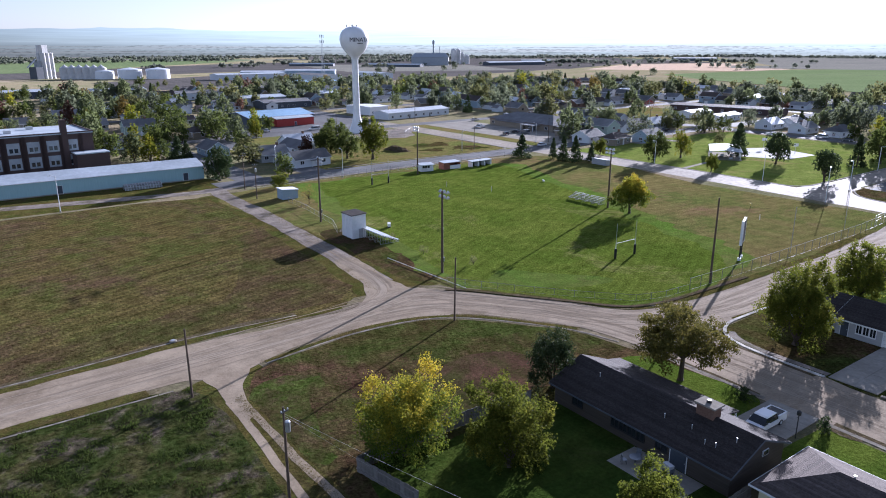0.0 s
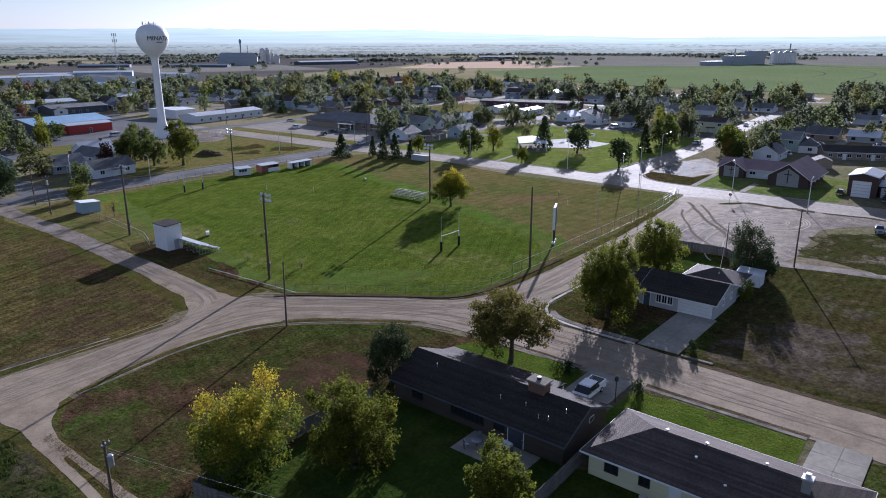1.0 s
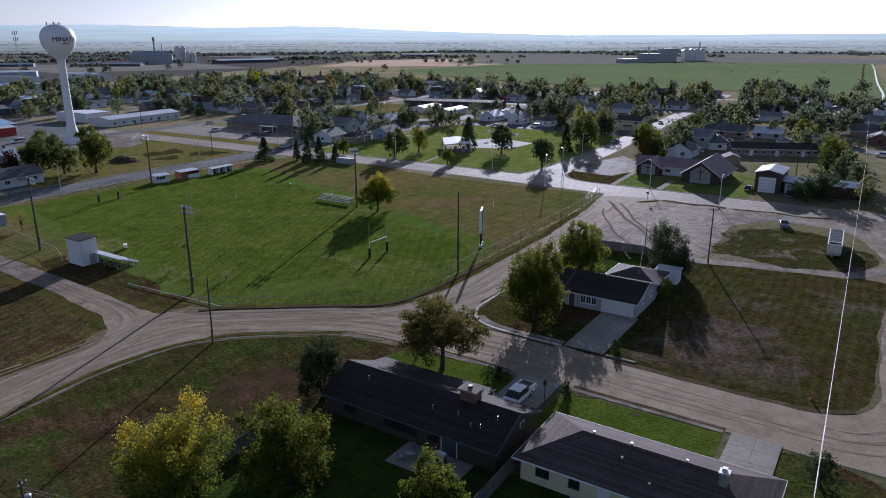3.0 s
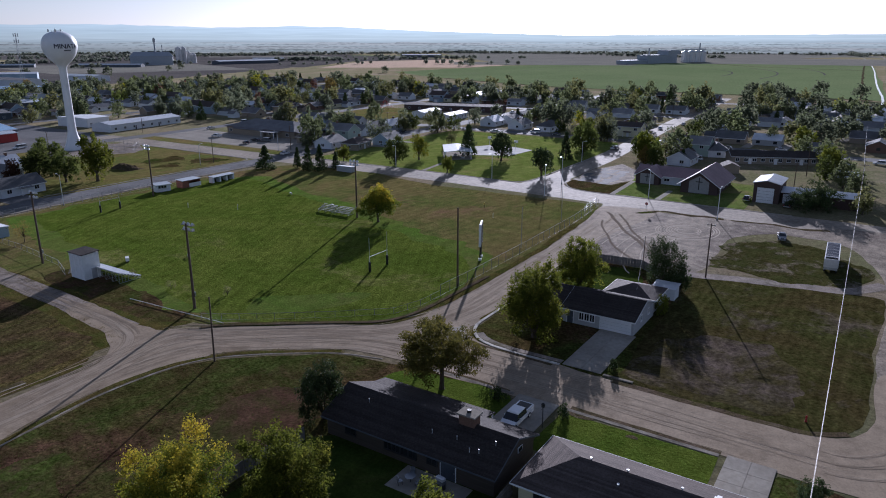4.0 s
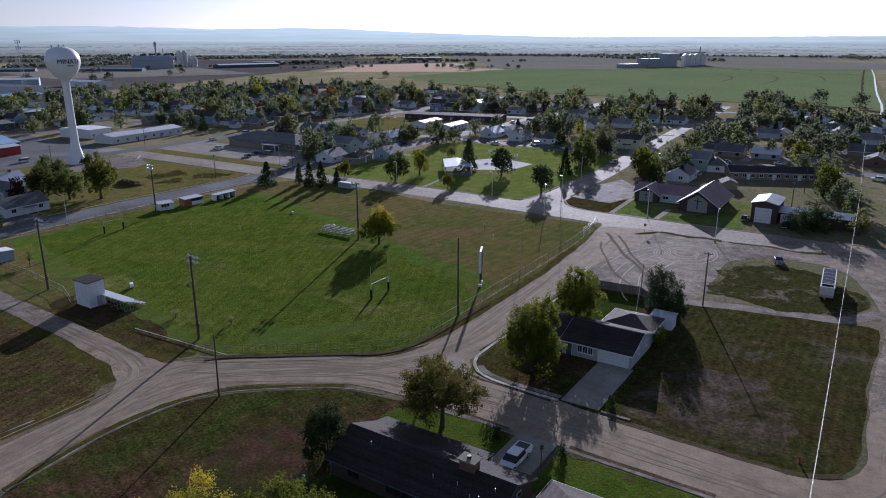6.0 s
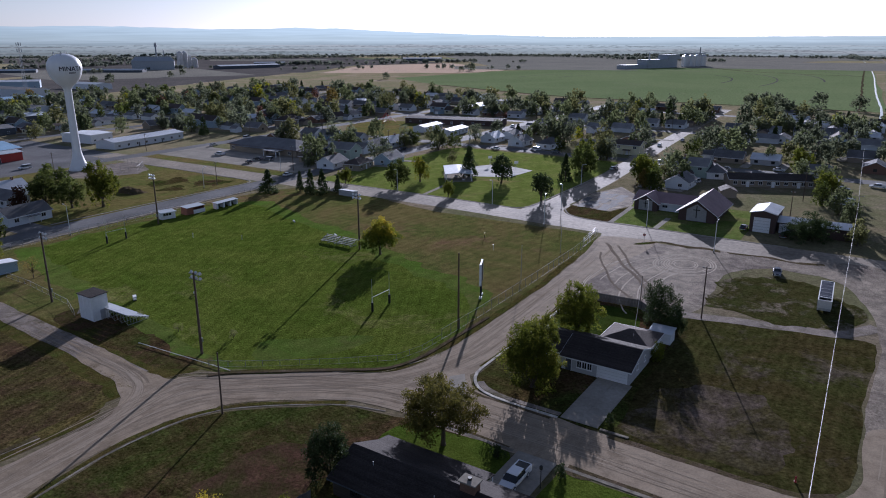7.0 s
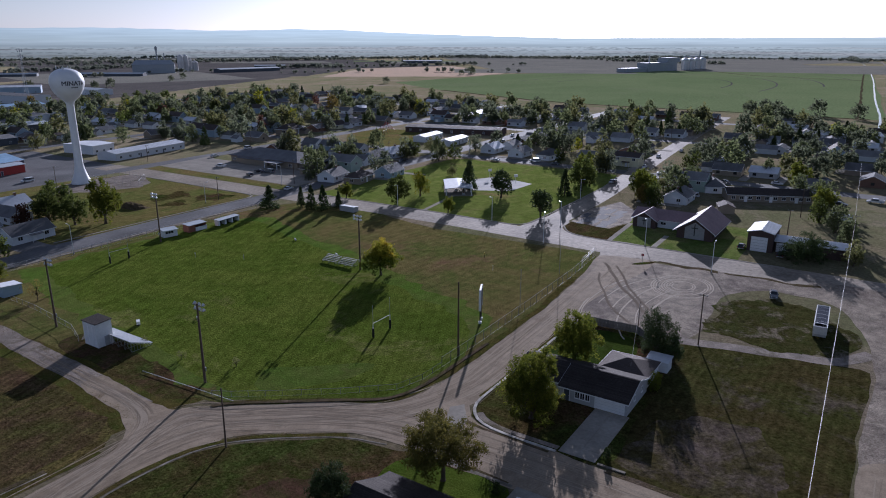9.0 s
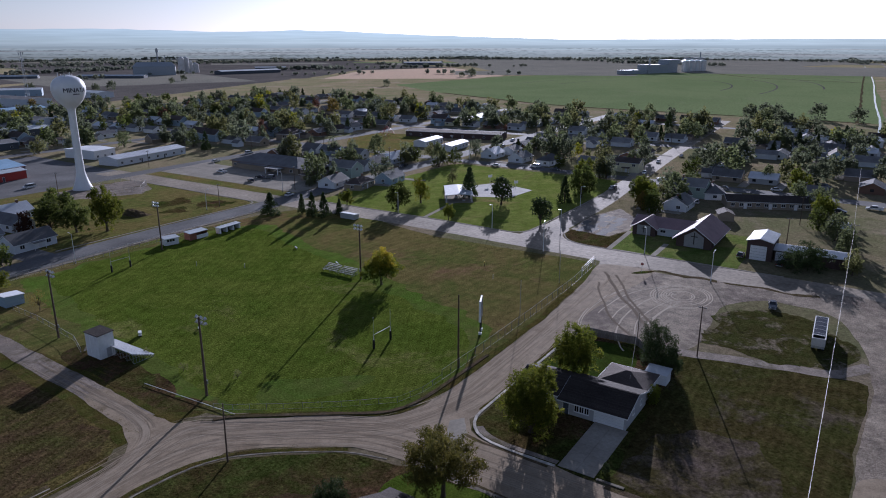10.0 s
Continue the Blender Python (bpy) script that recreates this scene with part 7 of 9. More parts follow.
# ---- vehicles ----
def vehicle(kind, paint):
    """A car, pickup or van of body, cabin glass, wheels and lights; it faces +x."""
    k = Kind()
    L, W = {"car": (4.6, 1.8), "pickup": (5.8, 1.95), "van": (5.4, 1.95)}[kind]
    hx, hy = L / 2, W / 2

    def loft(prof, inset):
        s = Shape()
        for sy in (-1, 1):
            for x, z, y in prof:
                s.v.append((x, sy * y, z))
        n = len(prof)
        s.f = [tuple(range(n)), tuple(n + j for j in reversed(range(n)))] + [((j + 1) % n, j, n + j, n + (j + 1) % n) for j in range(n)]
        return s

    lo = [(-hx, 0.35, hy - 0.05), (hx - 0.05, 0.32, hy - 0.12), (hx, 0.55, hy - 0.15), (hx - 0.08, 0.82, hy - 0.1), (hx - 1.35, 0.98, hy), (-hx + 0.1, 1.0, hy), (-hx - 0.02, 0.8, hy - 0.05)]
    k.add("body", loft(lo, 0), paint)
    if kind == "pickup":
        cab = [(-1.15, 1.0, hy - 0.05), (1.6, 0.96, hy - 0.05), (0.85, 1.62, hy - 0.22), (-0.95, 1.66, hy - 0.22)]
        roof = [(-1.02, 1.62, hy - 0.2), (0.9, 1.58, hy - 0.2), (0.8, 1.7, hy - 0.26), (-0.9, 1.72, hy - 0.26)]
        k.add("load_bed", Shape().box(-hx + 0.12, -hy + 0.18, 0.98, -1.2, hy - 0.18, 1.27), "black_steel")
        for sy in (-1, 1):
            k.add("bed_side", Shape().box(-hx + 0.05, sy * (hy - 0.09) - 0.08, 0.98, -1.15, sy * (hy - 0.09) + 0.08, 1.3), paint)
        k.add("tailgate", Shape().box(-hx, -hy + 0.15, 0.98, -hx + 0.12, hy - 0.15, 1.3), paint)
    elif kind == "van":
        cab = [(-hx + 0.15, 1.0, hy - 0.03), (hx - 1.0, 0.98, hy - 0.05), (hx - 1.9, 1.8, hy - 0.2), (-hx + 0.35, 1.84, hy - 0.2)]
        roof = [(-hx + 0.3, 1.8, hy - 0.19), (hx - 1.85, 1.76, hy - 0.19), (hx - 1.95, 1.9, hy - 0.25), (-hx + 0.4, 1.93, hy - 0.25)]
    else:
        cab = [(-hx + 0.35, 0.98, hy - 0.05), (0.95, 0.96, hy - 0.05), (0.15, 1.42, hy - 0.28), (-1.25, 1.44, hy - 0.28)]
        roof = [(-1.3, 1.4, hy - 0.26), (0.2, 1.38, hy - 0.26), (0.1, 1.47, hy - 0.32), (-1.15, 1.49, hy - 0.32)]
    c = k.add("cabin_glass", loft(cab, 0), "dark_glass")
    k.add("roof", loft(roof, 0), paint, c)
    for sx in (-hx * 0.62, hx * 0.62):
        for sy in (-1, 1):
            y0 = sy * (hy - 0.12)
            w = k.add("wheel", Shape().tube((sx, y0 - 0.11, 0.34), (sx, y0 + 0.11, 0.34), 0.34, n=14), "rubber")
            k.add("rim", Shape().tube((sx, y0 + sy * 0.10, 0.34), (sx, y0 + sy * 0.125, 0.34), 0.2, n=10), "aluminium", w)
    for sy in (-1, 1):
        k.add("headlight", Shape().box(hx - 0.16, sy * (hy - 0.38) - 0.16, 0.62, hx - 0.01, sy * (hy - 0.38) + 0.16, 0.78), "lens_glass")
        k.add("tail_light", Shape().box(-hx - 0.03, sy * (hy - 0.2) - 0.1, 0.7, -hx + 0.05, sy * (hy - 0.2) + 0.1, 0.95), "red_metal")
        k.add("mirror", Shape().box(0.75, sy * (hy + 0.06) - 0.08, 0.98, 0.9, sy * (hy + 0.06) + 0.08, 1.14), paint)
    k.add("bumper", Shape().box(hx - 0.1, -hy + 0.15, 0.32, hx + 0.04, hy - 0.15, 0.5).box(-hx - 0.08, -hy + 0.1, 0.4, -hx + 0.05, hy - 0.1, 0.58), "galvanised")
    return k


VEH = {(a, b): vehicle(a, b) for a, b in (("pickup", "car_white"), ("car", "car_grey"), ("car", "car_dark"), ("car", "car_white"), ("van", "car_white"), ("pickup", "car_dark"), ("van", "car_grey"), ("car", "car_red"))}
PAINT = {"car_white": "white", "car_grey": "grey", "car_dark": "dark", "car_red": "red"}


def park(a, b, x, y, turn, where, z=0.03):
    VEH[(a, b)].put({"car": "car", "pickup": "pickup_truck", "van": "minivan"}[a], PAINT[b] + " " + {"car": "saloon car", "pickup": "pickup truck", "van": "people carrier"}[a] + " " + where, "vehicle", x, y, z, turn, group="parked vehicles")


park("pickup", "car_white", 66.8, 33.0, 180, "parked on the concrete drive", 0.06)
park("car", "car_dark", 172.0, 18.8, 190, "parked on the gravel ground")
park("van", "car_grey", 222.6, 241.2, 95, "parked before the brown hall")
park("car", "car_dark", 221, 246, 95, "parked before the brown hall")
park("car", "car_dark", 212.6, 243, 70, "parked before the brown hall")
park("pickup", "car_white", 221, 272.6, 95, "parked before the brown hall")
park("car", "car_white", 200, 206, 10, "at the street corner")
park("pickup", "car_white", 302, 3.5, 90, "parked by the field edge")
park("car", "car_dark", 211.5, 33.5, 0, "parked beside the garage")
park("car", "car_dark", 208.5, 22.5, 0, "parked beside the garage")
park("car", "car_dark", 287, 99.5, 5, "parked at the street side")
park("van", "car_white", 80, 240, 80, "parked in the side street")


def grain_trailer(x, y, turn):
    """An open-topped grain trailer under a partly rolled tarpaulin."""
    k = Kind()
    L, W, z0, z1 = 13.6, 2.4, 1.2, 2.8
    hx, hy = L / 2, W / 2
    s = Shape()
    for sy in (-1, 1):
        s.box(-hx, sy * hy - 0.04, z0, hx, sy * hy + 0.04, z1)
    k.add("side_panel", s, "aluminium")
    for e in (-hx, hx - 0.08):
        k.add("end_panel", Shape().box(e, -hy, z0, e + 0.08, hy, z1), "aluminium")
    k.add("hopper", Shape().slab([(-hx, -hy, 1.25), (hx, -hy, 1.25), (hx, hy, 1.25), (-hx, hy, 1.25)], 0.5), "galvanised")
    k.add("tarpaulin", Shape().slab([(-hx + 2.2, -hy + 0.1, z1 + 0.02), (hx - 0.3, -hy + 0.1, z1 + 0.02), (hx - 0.3, hy - 0.1, z1 + 0.12), (-hx + 2.2, hy - 0.1, z1 + 0.12)], 0.05), "blue_tarp")
    k.add("top_rail", Shape().box(-hx, -hy - 0.08, z1, hx, -hy + 0.08, z1 + 0.1).box(-hx, hy - 0.08, z1, hx, hy + 0.08, z1 + 0.1).box(-hx, -hy, z1, -hx + 0.12, hy, z1 + 0.14).box(hx - 0.12, -hy, z1, hx, hy, z1 + 0.14).box(-hx + 2.1, -hy, z1, -hx + 2.22, hy, z1 + 0.14), "white_paint")
    for i in range(5):
        t = -hx + 3 + i * 2.3
        k.add("bow", Shape().tube((t, -hy, z1 + 0.1), (t, 0, z1 + 0.25), 0.025, n=5).tube((t, 0, z1 + 0.25), (t, hy, z1 + 0.1), 0.025, n=5), "galvanised")
    for i in range(9):
        for sy in (-1, 1):
            t = -hx + 0.6 + i * 1.5
            k.add("rib", Shape().box(t - 0.05, sy * hy - 0.09, z0, t + 0.05, sy * hy + 0.09, z1), "aluminium")
    for ax in (-hx + 1.2, -hx + 2.4):
        for sy in (-1, 1):
            w = k.add("wheel", Shape().tube((ax, sy * (hy - 0.3), 0.5), (ax, sy * (hy - 0.02), 0.5), 0.5, n=16), "rubber")
            k.add("rim", Shape().tube((ax, sy * (hy - 0.04), 0.5), (ax, sy * hy, 0.5), 0.28, n=10), "aluminium", w)
    k.add("landing_leg", Shape().box(hx - 2.6, -0.9, 0, hx - 2.4, -0.7, 1.2).box(hx - 2.6, 0.7, 0, hx - 2.4, 0.9, 1.2), "black_steel")
    k.put("grain_trailer", "long grain trailer with white rails and dark tarpaulin", "trailer", x, y, 0.07, turn)


grain_trailer(156.6, 7.4, 3)


# ---- larger buildings ----
def hall(name, label, x, y, L, D, wh, rise, wall, roof, turn=0, windows=4, doors=1, seams=0, category="building", sides="SN", over=0.4):
    """A plain gabled building with rows of windows."""
    k = Kind()
    ri = gable_body(k, L, D, wh, rise, wall, roof, over)
    hx, hy = L / 2, D / 2
    if seams:
        for i in range(seams):
            t = -hx + L * (i + 0.5) / seams
            g = rise / hy
            for sgn in (-1, 1):
                k.add("roof_seam", Shape().slab([(t - 0.05, sgn * (hy + over), wh - over * g + 0.2), (t + 0.05, sgn * (hy + over), wh - over * g + 0.2), (t + 0.05, 0, wh + rise + 0.2), (t - 0.05, 0, wh + rise + 0.2)][::1 if sgn < 0 else -1], 0.05), roof, ri)
    for side in sides:
        for i in range(windows):
            window_at(k, side, -hx + L * (i + 0.5) / max(1, windows), 1.0, 1.3, 1.1, hx, hy, sill=False)
    for i in range(doors):
        door_at(k, "S", -hx + L * (i + 1) / (doors + 1), 1.0, 2.1, hx, hy, "door_dark")
    return k.put(name, label, category, x, y, 0, turn)


def church():
    k = Kind()
    # chapel: gable to the street (local x is world x after turning)
    ri = gable_body(k, 20, 10.6, 3.0, 3.6, "dark_brick", "roof_purple", 1.1, "white_paint")
    f = k.add("front_panel", Shape().prism([(-10.12, -2.9), (-10.0, -2.9), (-10.0, 2.9), (-10.12, 2.9)], 0.2, 3.6), "pale_panel")
    p = Shape()
    p.v = [(-10.12, -2.9, 3.6), (-10.12, 2.9, 3.6), (-10.12, 0, 5.4), (-10.0, -2.9, 3.6), (-10.0, 2.9, 3.6), (-10.0, 0, 5.4)]
    p.f = [(0, 2, 1), (3, 4, 5), (0, 1, 4, 3), (1, 2, 5, 4), (2, 0, 3, 5)]
    k.add("gable_panel", p, "pale_panel", f)
    k.add("cross", Shape().box(-10.24, -0.12, 1.2, -10.13, 0.12, 4.9).box(-10.24, -1.0, 3.5, -10.13, 1.0, 3.75), "black_steel", f)
    for at in (-6, -1, 4, 8):
        window_at(k, "S", at, 1.0, 1.2, 1.2, 10, 5.3)
    k.put("chapel", "dark brick chapel with purple roof and plain cross", "church", 223, 47.5, 0, 0)
    k = Kind()
    gable_body(k, 19, 11, 2.8, 2.0, "white_siding", "roof_purple", 0.7)
    for at in (-4.5, 0.5, 6):
        window_at(k, "S", at, 1.1, 1.6, 0.8, 9.5, 5.5)
    door_at(k, "S", -7.6, 1.6, 2.1, 9.5, 5.5, "door_dark")
    k.put("church_hall", "white church hall with purple metal roof", "church", 227.5, 60.0, 0, -90)
    k = Kind()
    gable_body(k, 9, 7.4, 2.8, 2.3, "dark_brick", "roof_purple", 0.7)
    f = k.add("front_panel", Shape().box(-4.6, -2.2, 0.2, -4.5, 2.2, 3.4), "pale_panel")
    k.add("cross", Shape().box(-4.72, -0.1, 1.0, -4.6, 0.1, 3.2).box(-4.72, -0.7, 2.3, -4.6, 0.7, 2.5), "black_steel", f)
    k.put("church_porch", "brick gabled church wing with a small cross", "church", 223.8, 65.0, 0, 0)


church()


def tall_garage():
    k = Kind()
    gable_body(k, 12, 6.8, 5.6, 0.8, "dark_brick", "roof_metal", 0.3)
    door_at(k, "W", 0.2, 4.2, 4.2, 6, 3.4, "door_white", 5)
    for i in range(10):
        t = -5.7 + 1.26 * i
        for sgn in (-1, 1):
            k.add("roof_seam", Shape().slab([(t - 0.05, sgn * 3.7, 5.75), (t + 0.05, sgn * 3.7, 5.75), (t + 0.05, 0, 6.6), (t - 0.05, 0, 6.6)][::1 if sgn < 0 else -1], 0.05), "roof_metal")
    k.put("tall_garage", "tall brick garage with white door and metal roof", "garage", 216.4, 28.6, 0, 0)
    k = Kind()
    gable_body(k, 18.6, 7.4, 3.2, 0.9, "dark_brick", "roof_metal", 0.3)
    door_at(k, "S", -7.4, 2.8, 2.6, 9.3, 3.7, "door_white", 4)
    for i in range(20):
        t = -9 + 0.95 * i
        for sgn in (-1, 1):
            k.add("roof_seam", Shape().slab([(t - 0.05, sgn * 4, 3.35), (t + 0.05, sgn * 4, 3.35), (t + 0.05, 0, 4.3), (t - 0.05, 0, 4.3)][::1 if sgn < 0 else -1], 0.05), "roof_metal")
    k.put("low_workshop", "low brick workshop with ribbed metal roof", "workshop", 216.6, 15.6, 0, -90)
    tree_kind(40, 7.6, 14.0, "needle", 9000, 0.34, 0.0, 44, limbs=8, gaps=0.2).put("tree", "broad dark shrub tree before the workshop", "tree", 208.6, 16.4, 0)


tall_garage()
k = Kind()
gable_body(k, 30, 10, 2.8, 1.6, "tan_siding", "shingle_dark", 0.6)
for at in (-13, -10, -7, -4, -1, 2, 5, 8, 11, 13.6):
    window_at(k, "S", at, 1.0, 1.3, 1.1, 15, 5)
for at in (-8.5, 0.5, 9.5):
    door_at(k, "S", at, 1.0, 2.1, 15, 5, "door_white")
k.put("apartment_row", "long low tan apartment row with dark shingle roof", "house", 286, 39, 0, -66)


def long_building():
    """The long teal metal building with a shallow pale roof."""
    k = Kind()
    L, D, wh, rise = 230, 14.5, 4.0, 1.5
    ri = gable_body(k, L, D, wh, rise, "teal_metal", "roof_pale", 0.25)
    hx, hy = L / 2, D / 2
    g = rise / hy
    for i in range(75):
        t = hx - 1 - i * 1.8
        k.add("roof_rib", Shape().slab([(t - 0.03, -hy - 0.25, wh - 0.25 * g + 0.115), (t + 0.03, -hy - 0.25, wh - 0.25 * g + 0.115), (t + 0.03, 0, wh + rise + 0.155), (t - 0.03, 0, wh + rise + 0.155)], 0.03), "roof_pale", ri)
    for at in (109.5, 75.5, 40.5):
        door_at(k, "S", at, 1.4, 2.4, hx, hy, "door_dark")
    k.add("base_course", Shape().box(-hx, -hy - 0.06, 0, hx, -hy, 0.3), "concrete")
    k.add("end_window", Shape().box(hx, -2, 1.0, hx + 0.06, -0.6, 2.2), "dark_glass")
    k.put("long_building", "very long teal metal building with ribbed pale roof", "building", -50.0, 220.6, 0, 0)


long_building()
k = Kind()
n = 14
for i in range(n):
    x = -5 + 10 * i / (n - 1)
    s, pr = Shape(), None
    for j in range(9):
        w = math.pi * j / 8
        q = (x, -1.2 * math.cos(w), 1.7 * math.sin(w))
        if pr:
            s.tube(pr, q, 0.07, n=5)
        pr = q
    k.add("hoop", s, "galvanised")
for w in (30, 60, 90, 120, 150):
    k.add("purlin", Shape().tube((-5, -1.2 * math.cos(radians(w)), 1.7 * math.sin(radians(w))), (5, -1.2 * math.cos(radians(w)), 1.7 * math.sin(radians(w))), 0.06, n=5), "galvanised")
cover = Shape()
for j in range(8):
    a, b = math.pi * j / 8, math.pi * (j + 1) / 8
    cover.slab([(-4.9, -1.14 * math.cos(a), 1.63 * math.sin(a)), (4.9, -1.14 * math.cos(a), 1.63 * math.sin(a)), (4.9, -1.14 * math.cos(b), 1.63 * math.sin(b)), (-4.9, -1.14 * math.cos(b), 1.63 * math.sin(b))], 0.02)
k.add("net_cover", cover, "old_net")
k.put("hoop_frame", "low hooped tunnel under a pale grey net", "frame", 46.0, 209.0, 0, 2)


def school():
    k = Kind()
    L, D, h = 60, 26, 11.6
    k.add("wall", Shape().box(-L / 2, -D / 2, 0, L / 2, D / 2, h), "dark_brick")
    r = k.add("roof", Shape().box(-L / 2 - 0.2, -D / 2 - 0.2, h, L / 2 + 0.2, D / 2 + 0.2, h + 0.35), "roof_pale")
    k.add("parapet", Shape().box(-L / 2 - 0.25, -D / 2 - 0.25, h + 0.35, L / 2 + 0.25, -D / 2 + 0.2, h + 0.7).box(L / 2 - 0.2, -D / 2, h + 0.35, L / 2 + 0.25, D / 2, h + 0.7), "dark_brick", r)
    for x, y in ((-8, 2), (6, -4), (14, 5)):
        k.add("roof_unit", Shape().box(x, y, h + 0.35, x + 2, y + 1.6, h + 1.3), "galvanised", r)
    for z in (1.8, 6.6):
        for i in range(10):
            at = -L / 2 + 3 + i * 5.6
            # White panels take grey sheet to imitate the facade's shade.
            b = k.add("window_panel", Shape().box(at - 1.8, -D / 2 - 0.06, z - 0.4, at + 1.8, -D / 2, z + 3.2), "grey_sheet")
            for q in (-0.7, 0.7):
                k.add("pane", Shape().box(at + q - 0.5, -D / 2 - 0.1, z + 0.2, at + q + 0.5, -D / 2 - 0.05, z + 1.5), "dark_glass", b)
            k.add("pier", Shape().box(at + 2.2, -D / 2 - 0.35, 0, at + 3.2, -D / 2, h), "dark_brick")
    k.add("chimney", Shape().box(L / 2 - 9.4, -D / 2 - 0.4, 0, L / 2 - 7.6, -D / 2 + 1.4, h + 4.6), "dark_brick")
    a = k.add("annex", Shape().box(L / 2 - 7, -D / 2 - 6, 0, L / 2 + 3, -D / 2, 5.4), "dark_brick")
    k.add("annex_roof", Shape().box(L / 2 - 7.2, -D / 2 - 6.2, 5.4, L / 2 + 3.2, -D / 2, 5.75), "roof_pale", a)
    k.put("school", "two-storey dark brick school, its white window panels greyed for shade", "school", 12.0, 268, 0, 4)


school()
hall("machine_hall", "dark metal hall with pale blue roof", 145, 355, 38, 26, 4.6, 2.2, "dark_shed", "roof_blue", 8, 0, 0)
hall("machine_annex", "low red metal annexe with grey roof", 150.5, 339.6, 22, 8, 3.9, 0.7, "red_metal", "roof_pale", 8, 0, 1)
hall("store_long", "long white storage hall with pale roof", 226, 341, 48, 13, 3.6, 1.2, "white_siding", "roof_metal", 10, 8, 2, 24)
hall("shop_building", "white flat-topped shop building", 214, 372, 14, 22, 4.6, 0.5, "white_paint", "roof_white", 10, 3, 1)
k = Kind()
hip_body(k, 46, 20, 3.3, 3.4, "tan_siding", "shingle_slate", 1.0, "brown_brick")
w = k.add("wing", Shape().box(23, -9, -0.1, 34, 7, 3.0), "tan_siding")
k.add("wing_roof", Shape().slab([(22, -10, 3.05), (35, -10, 3.05), (35, -1, 4.6), (22, -1, 4.6)], 0.15).slab([(35, 8, 3.05), (22, 8, 3.05), (22, -1, 4.6), (35, -1, 4.6)], 0.15), "shingle_slate", w)
b = k.add("entrance_bay", Shape().box(-16, -11.6, -0.1, 4, -9.8, 3.0), "tan_siding")
k.add("bay_roof", Shape().slab([(-16.6, -12.6, 2.9), (4.6, -12.6, 2.9), (4.6, -8, 4.0), (-16.6, -8, 4.0)], 0.14), "shingle_slate", b)
c = k.add("entrance_canopy", Shape().box(6, -15.5, 2.7, 15, -10, 3.0), "pale_panel")
for x in (6.4, 14.6):
    k.add("canopy_post", Shape().box(x - 0.15, -15.2, 0, x + 0.15, -14.9, 2.7), "white_paint", c)
for at in (-20, -12, -5, 2, 8, 16):
    window_at(k, "N", at, 1.0, 1.8, 1.2, 23, 10, sill=False)
for at in (-20.5, 7, 18.5):
    window_at(k, "S", at, 1.0, 1.8, 1.2, 23, 10, sill=False)
for at in (-4, 4):
    window_at(k, "W", at, 1.0, 1.4, 1.4, 23, 10, sill=False)
door_at(k, "S", 10.4, 2.2, 2.2, 23, 10, "door_dark")
k.put("brown_hall", "low tan brick hall with wide slate grey hipped roof", "building", 245.6, 259, 0, -90)
hall("flat_hall", "long flat grey-roofed works hall", 300, 226, 26, 12, 3, 1.6, "tan_siding", "shingle_grey", 0, 4, 1)
for x, y in ((357, 244), (350, 221)):
    hall("classroom_unit", "white portable classroom with pale roof", x, y, 24, 8, 3.2, 1.0, "white_siding", "roof_white", 7, 5, 1)
hall("school_low", "long low dark brick school wing", 397, 249, 66, 16, 3.6, 0.8, "dark_brick", "shingle_brown", -77, 9, 1)
random.seed(4)
for a in ((167, 556, 40, 22, 5), (125, 625, 44, 20, 5), (185, 478, 40, 18, 5), (218, 603, 46, 20, 4.5), (362, 742, 70, 24, 8), (470, 800, 60, 20, 6), (326, 856, 90, 22, 6), (191, 444, 34, 16, 4), (280, 560, 40, 20, 5), (60, 640, 44, 18, 5), (240, 500, 36, 18, 4.5), (300, 640, 60, 20, 6)):
    hall("works_hall", "plain metal works hall with pale roof", a[0], a[1], a[2], a[3], a[4], 1.4, random.choice(["grey_siding", "white_siding", "dark_shed", "tan_siding", "blue_siding"]), random.choice(["roof_pale", "roof_blue", "shingle_grey", "roof_pale"]), random.choice([4, 94, 5]), 4, 1)

# park things
k = Kind()
r = k.add("roof", Shape().slab([(-8, -5, 3.0), (8, -5, 3.0), (8, 0, 3.5), (-8, 0, 3.5)], 0.18).slab([(8, 5, 3.0), (-8, 5, 3.0), (-8, 0, 3.5), (8, 0, 3.5)], 0.18), "roof_pale")
k.add("fascia", Shape().box(-8.05, -5.05, 2.7, 8.05, -5.0, 3.0), "white_paint", r)
for sx in (-7.4, -2.5, 2.5, 7.4):
    for sy in (-4.5, 4.5):
        k.add("post", Shape().box(sx - 0.12, sy - 0.12, 0, sx + 0.12, sy + 0.12, 2.95), "white_paint")
k.add("floor_slab", Shape().box(-8, -5, 0, 8, 5, 0.08), "concrete")
k.put("picnic_shelter", "open park shelter with low pale roof on posts", "shelter", 235.5, 146.5, 0.02, 35, (1.25, 1.1, 1.0))
for x, y in ((231, 141), (235, 147), (238, 145)):
    k = Kind()
    k.add("table_top", Shape().box(-0.9, -0.38, 0.72, 0.9, 0.38, 0.78), "shelter_red")
    for s in (-0.62, 0.62):
        k.add("bench_plank", Shape().box(-0.9, s - 0.14, 0.42, 0.9, s + 0.14, 0.47), "shelter_red")
    for s in (-0.6, 0.6):
        k.add("leg", Shape().box(s - 0.05, -0.6, 0, s + 0.05, 0.6, 0.72), "galvanised")
    k.put("picnic_table", "red-brown picnic table under the shelter", "table", x, y, 0.1, 35, group="picnic tables")
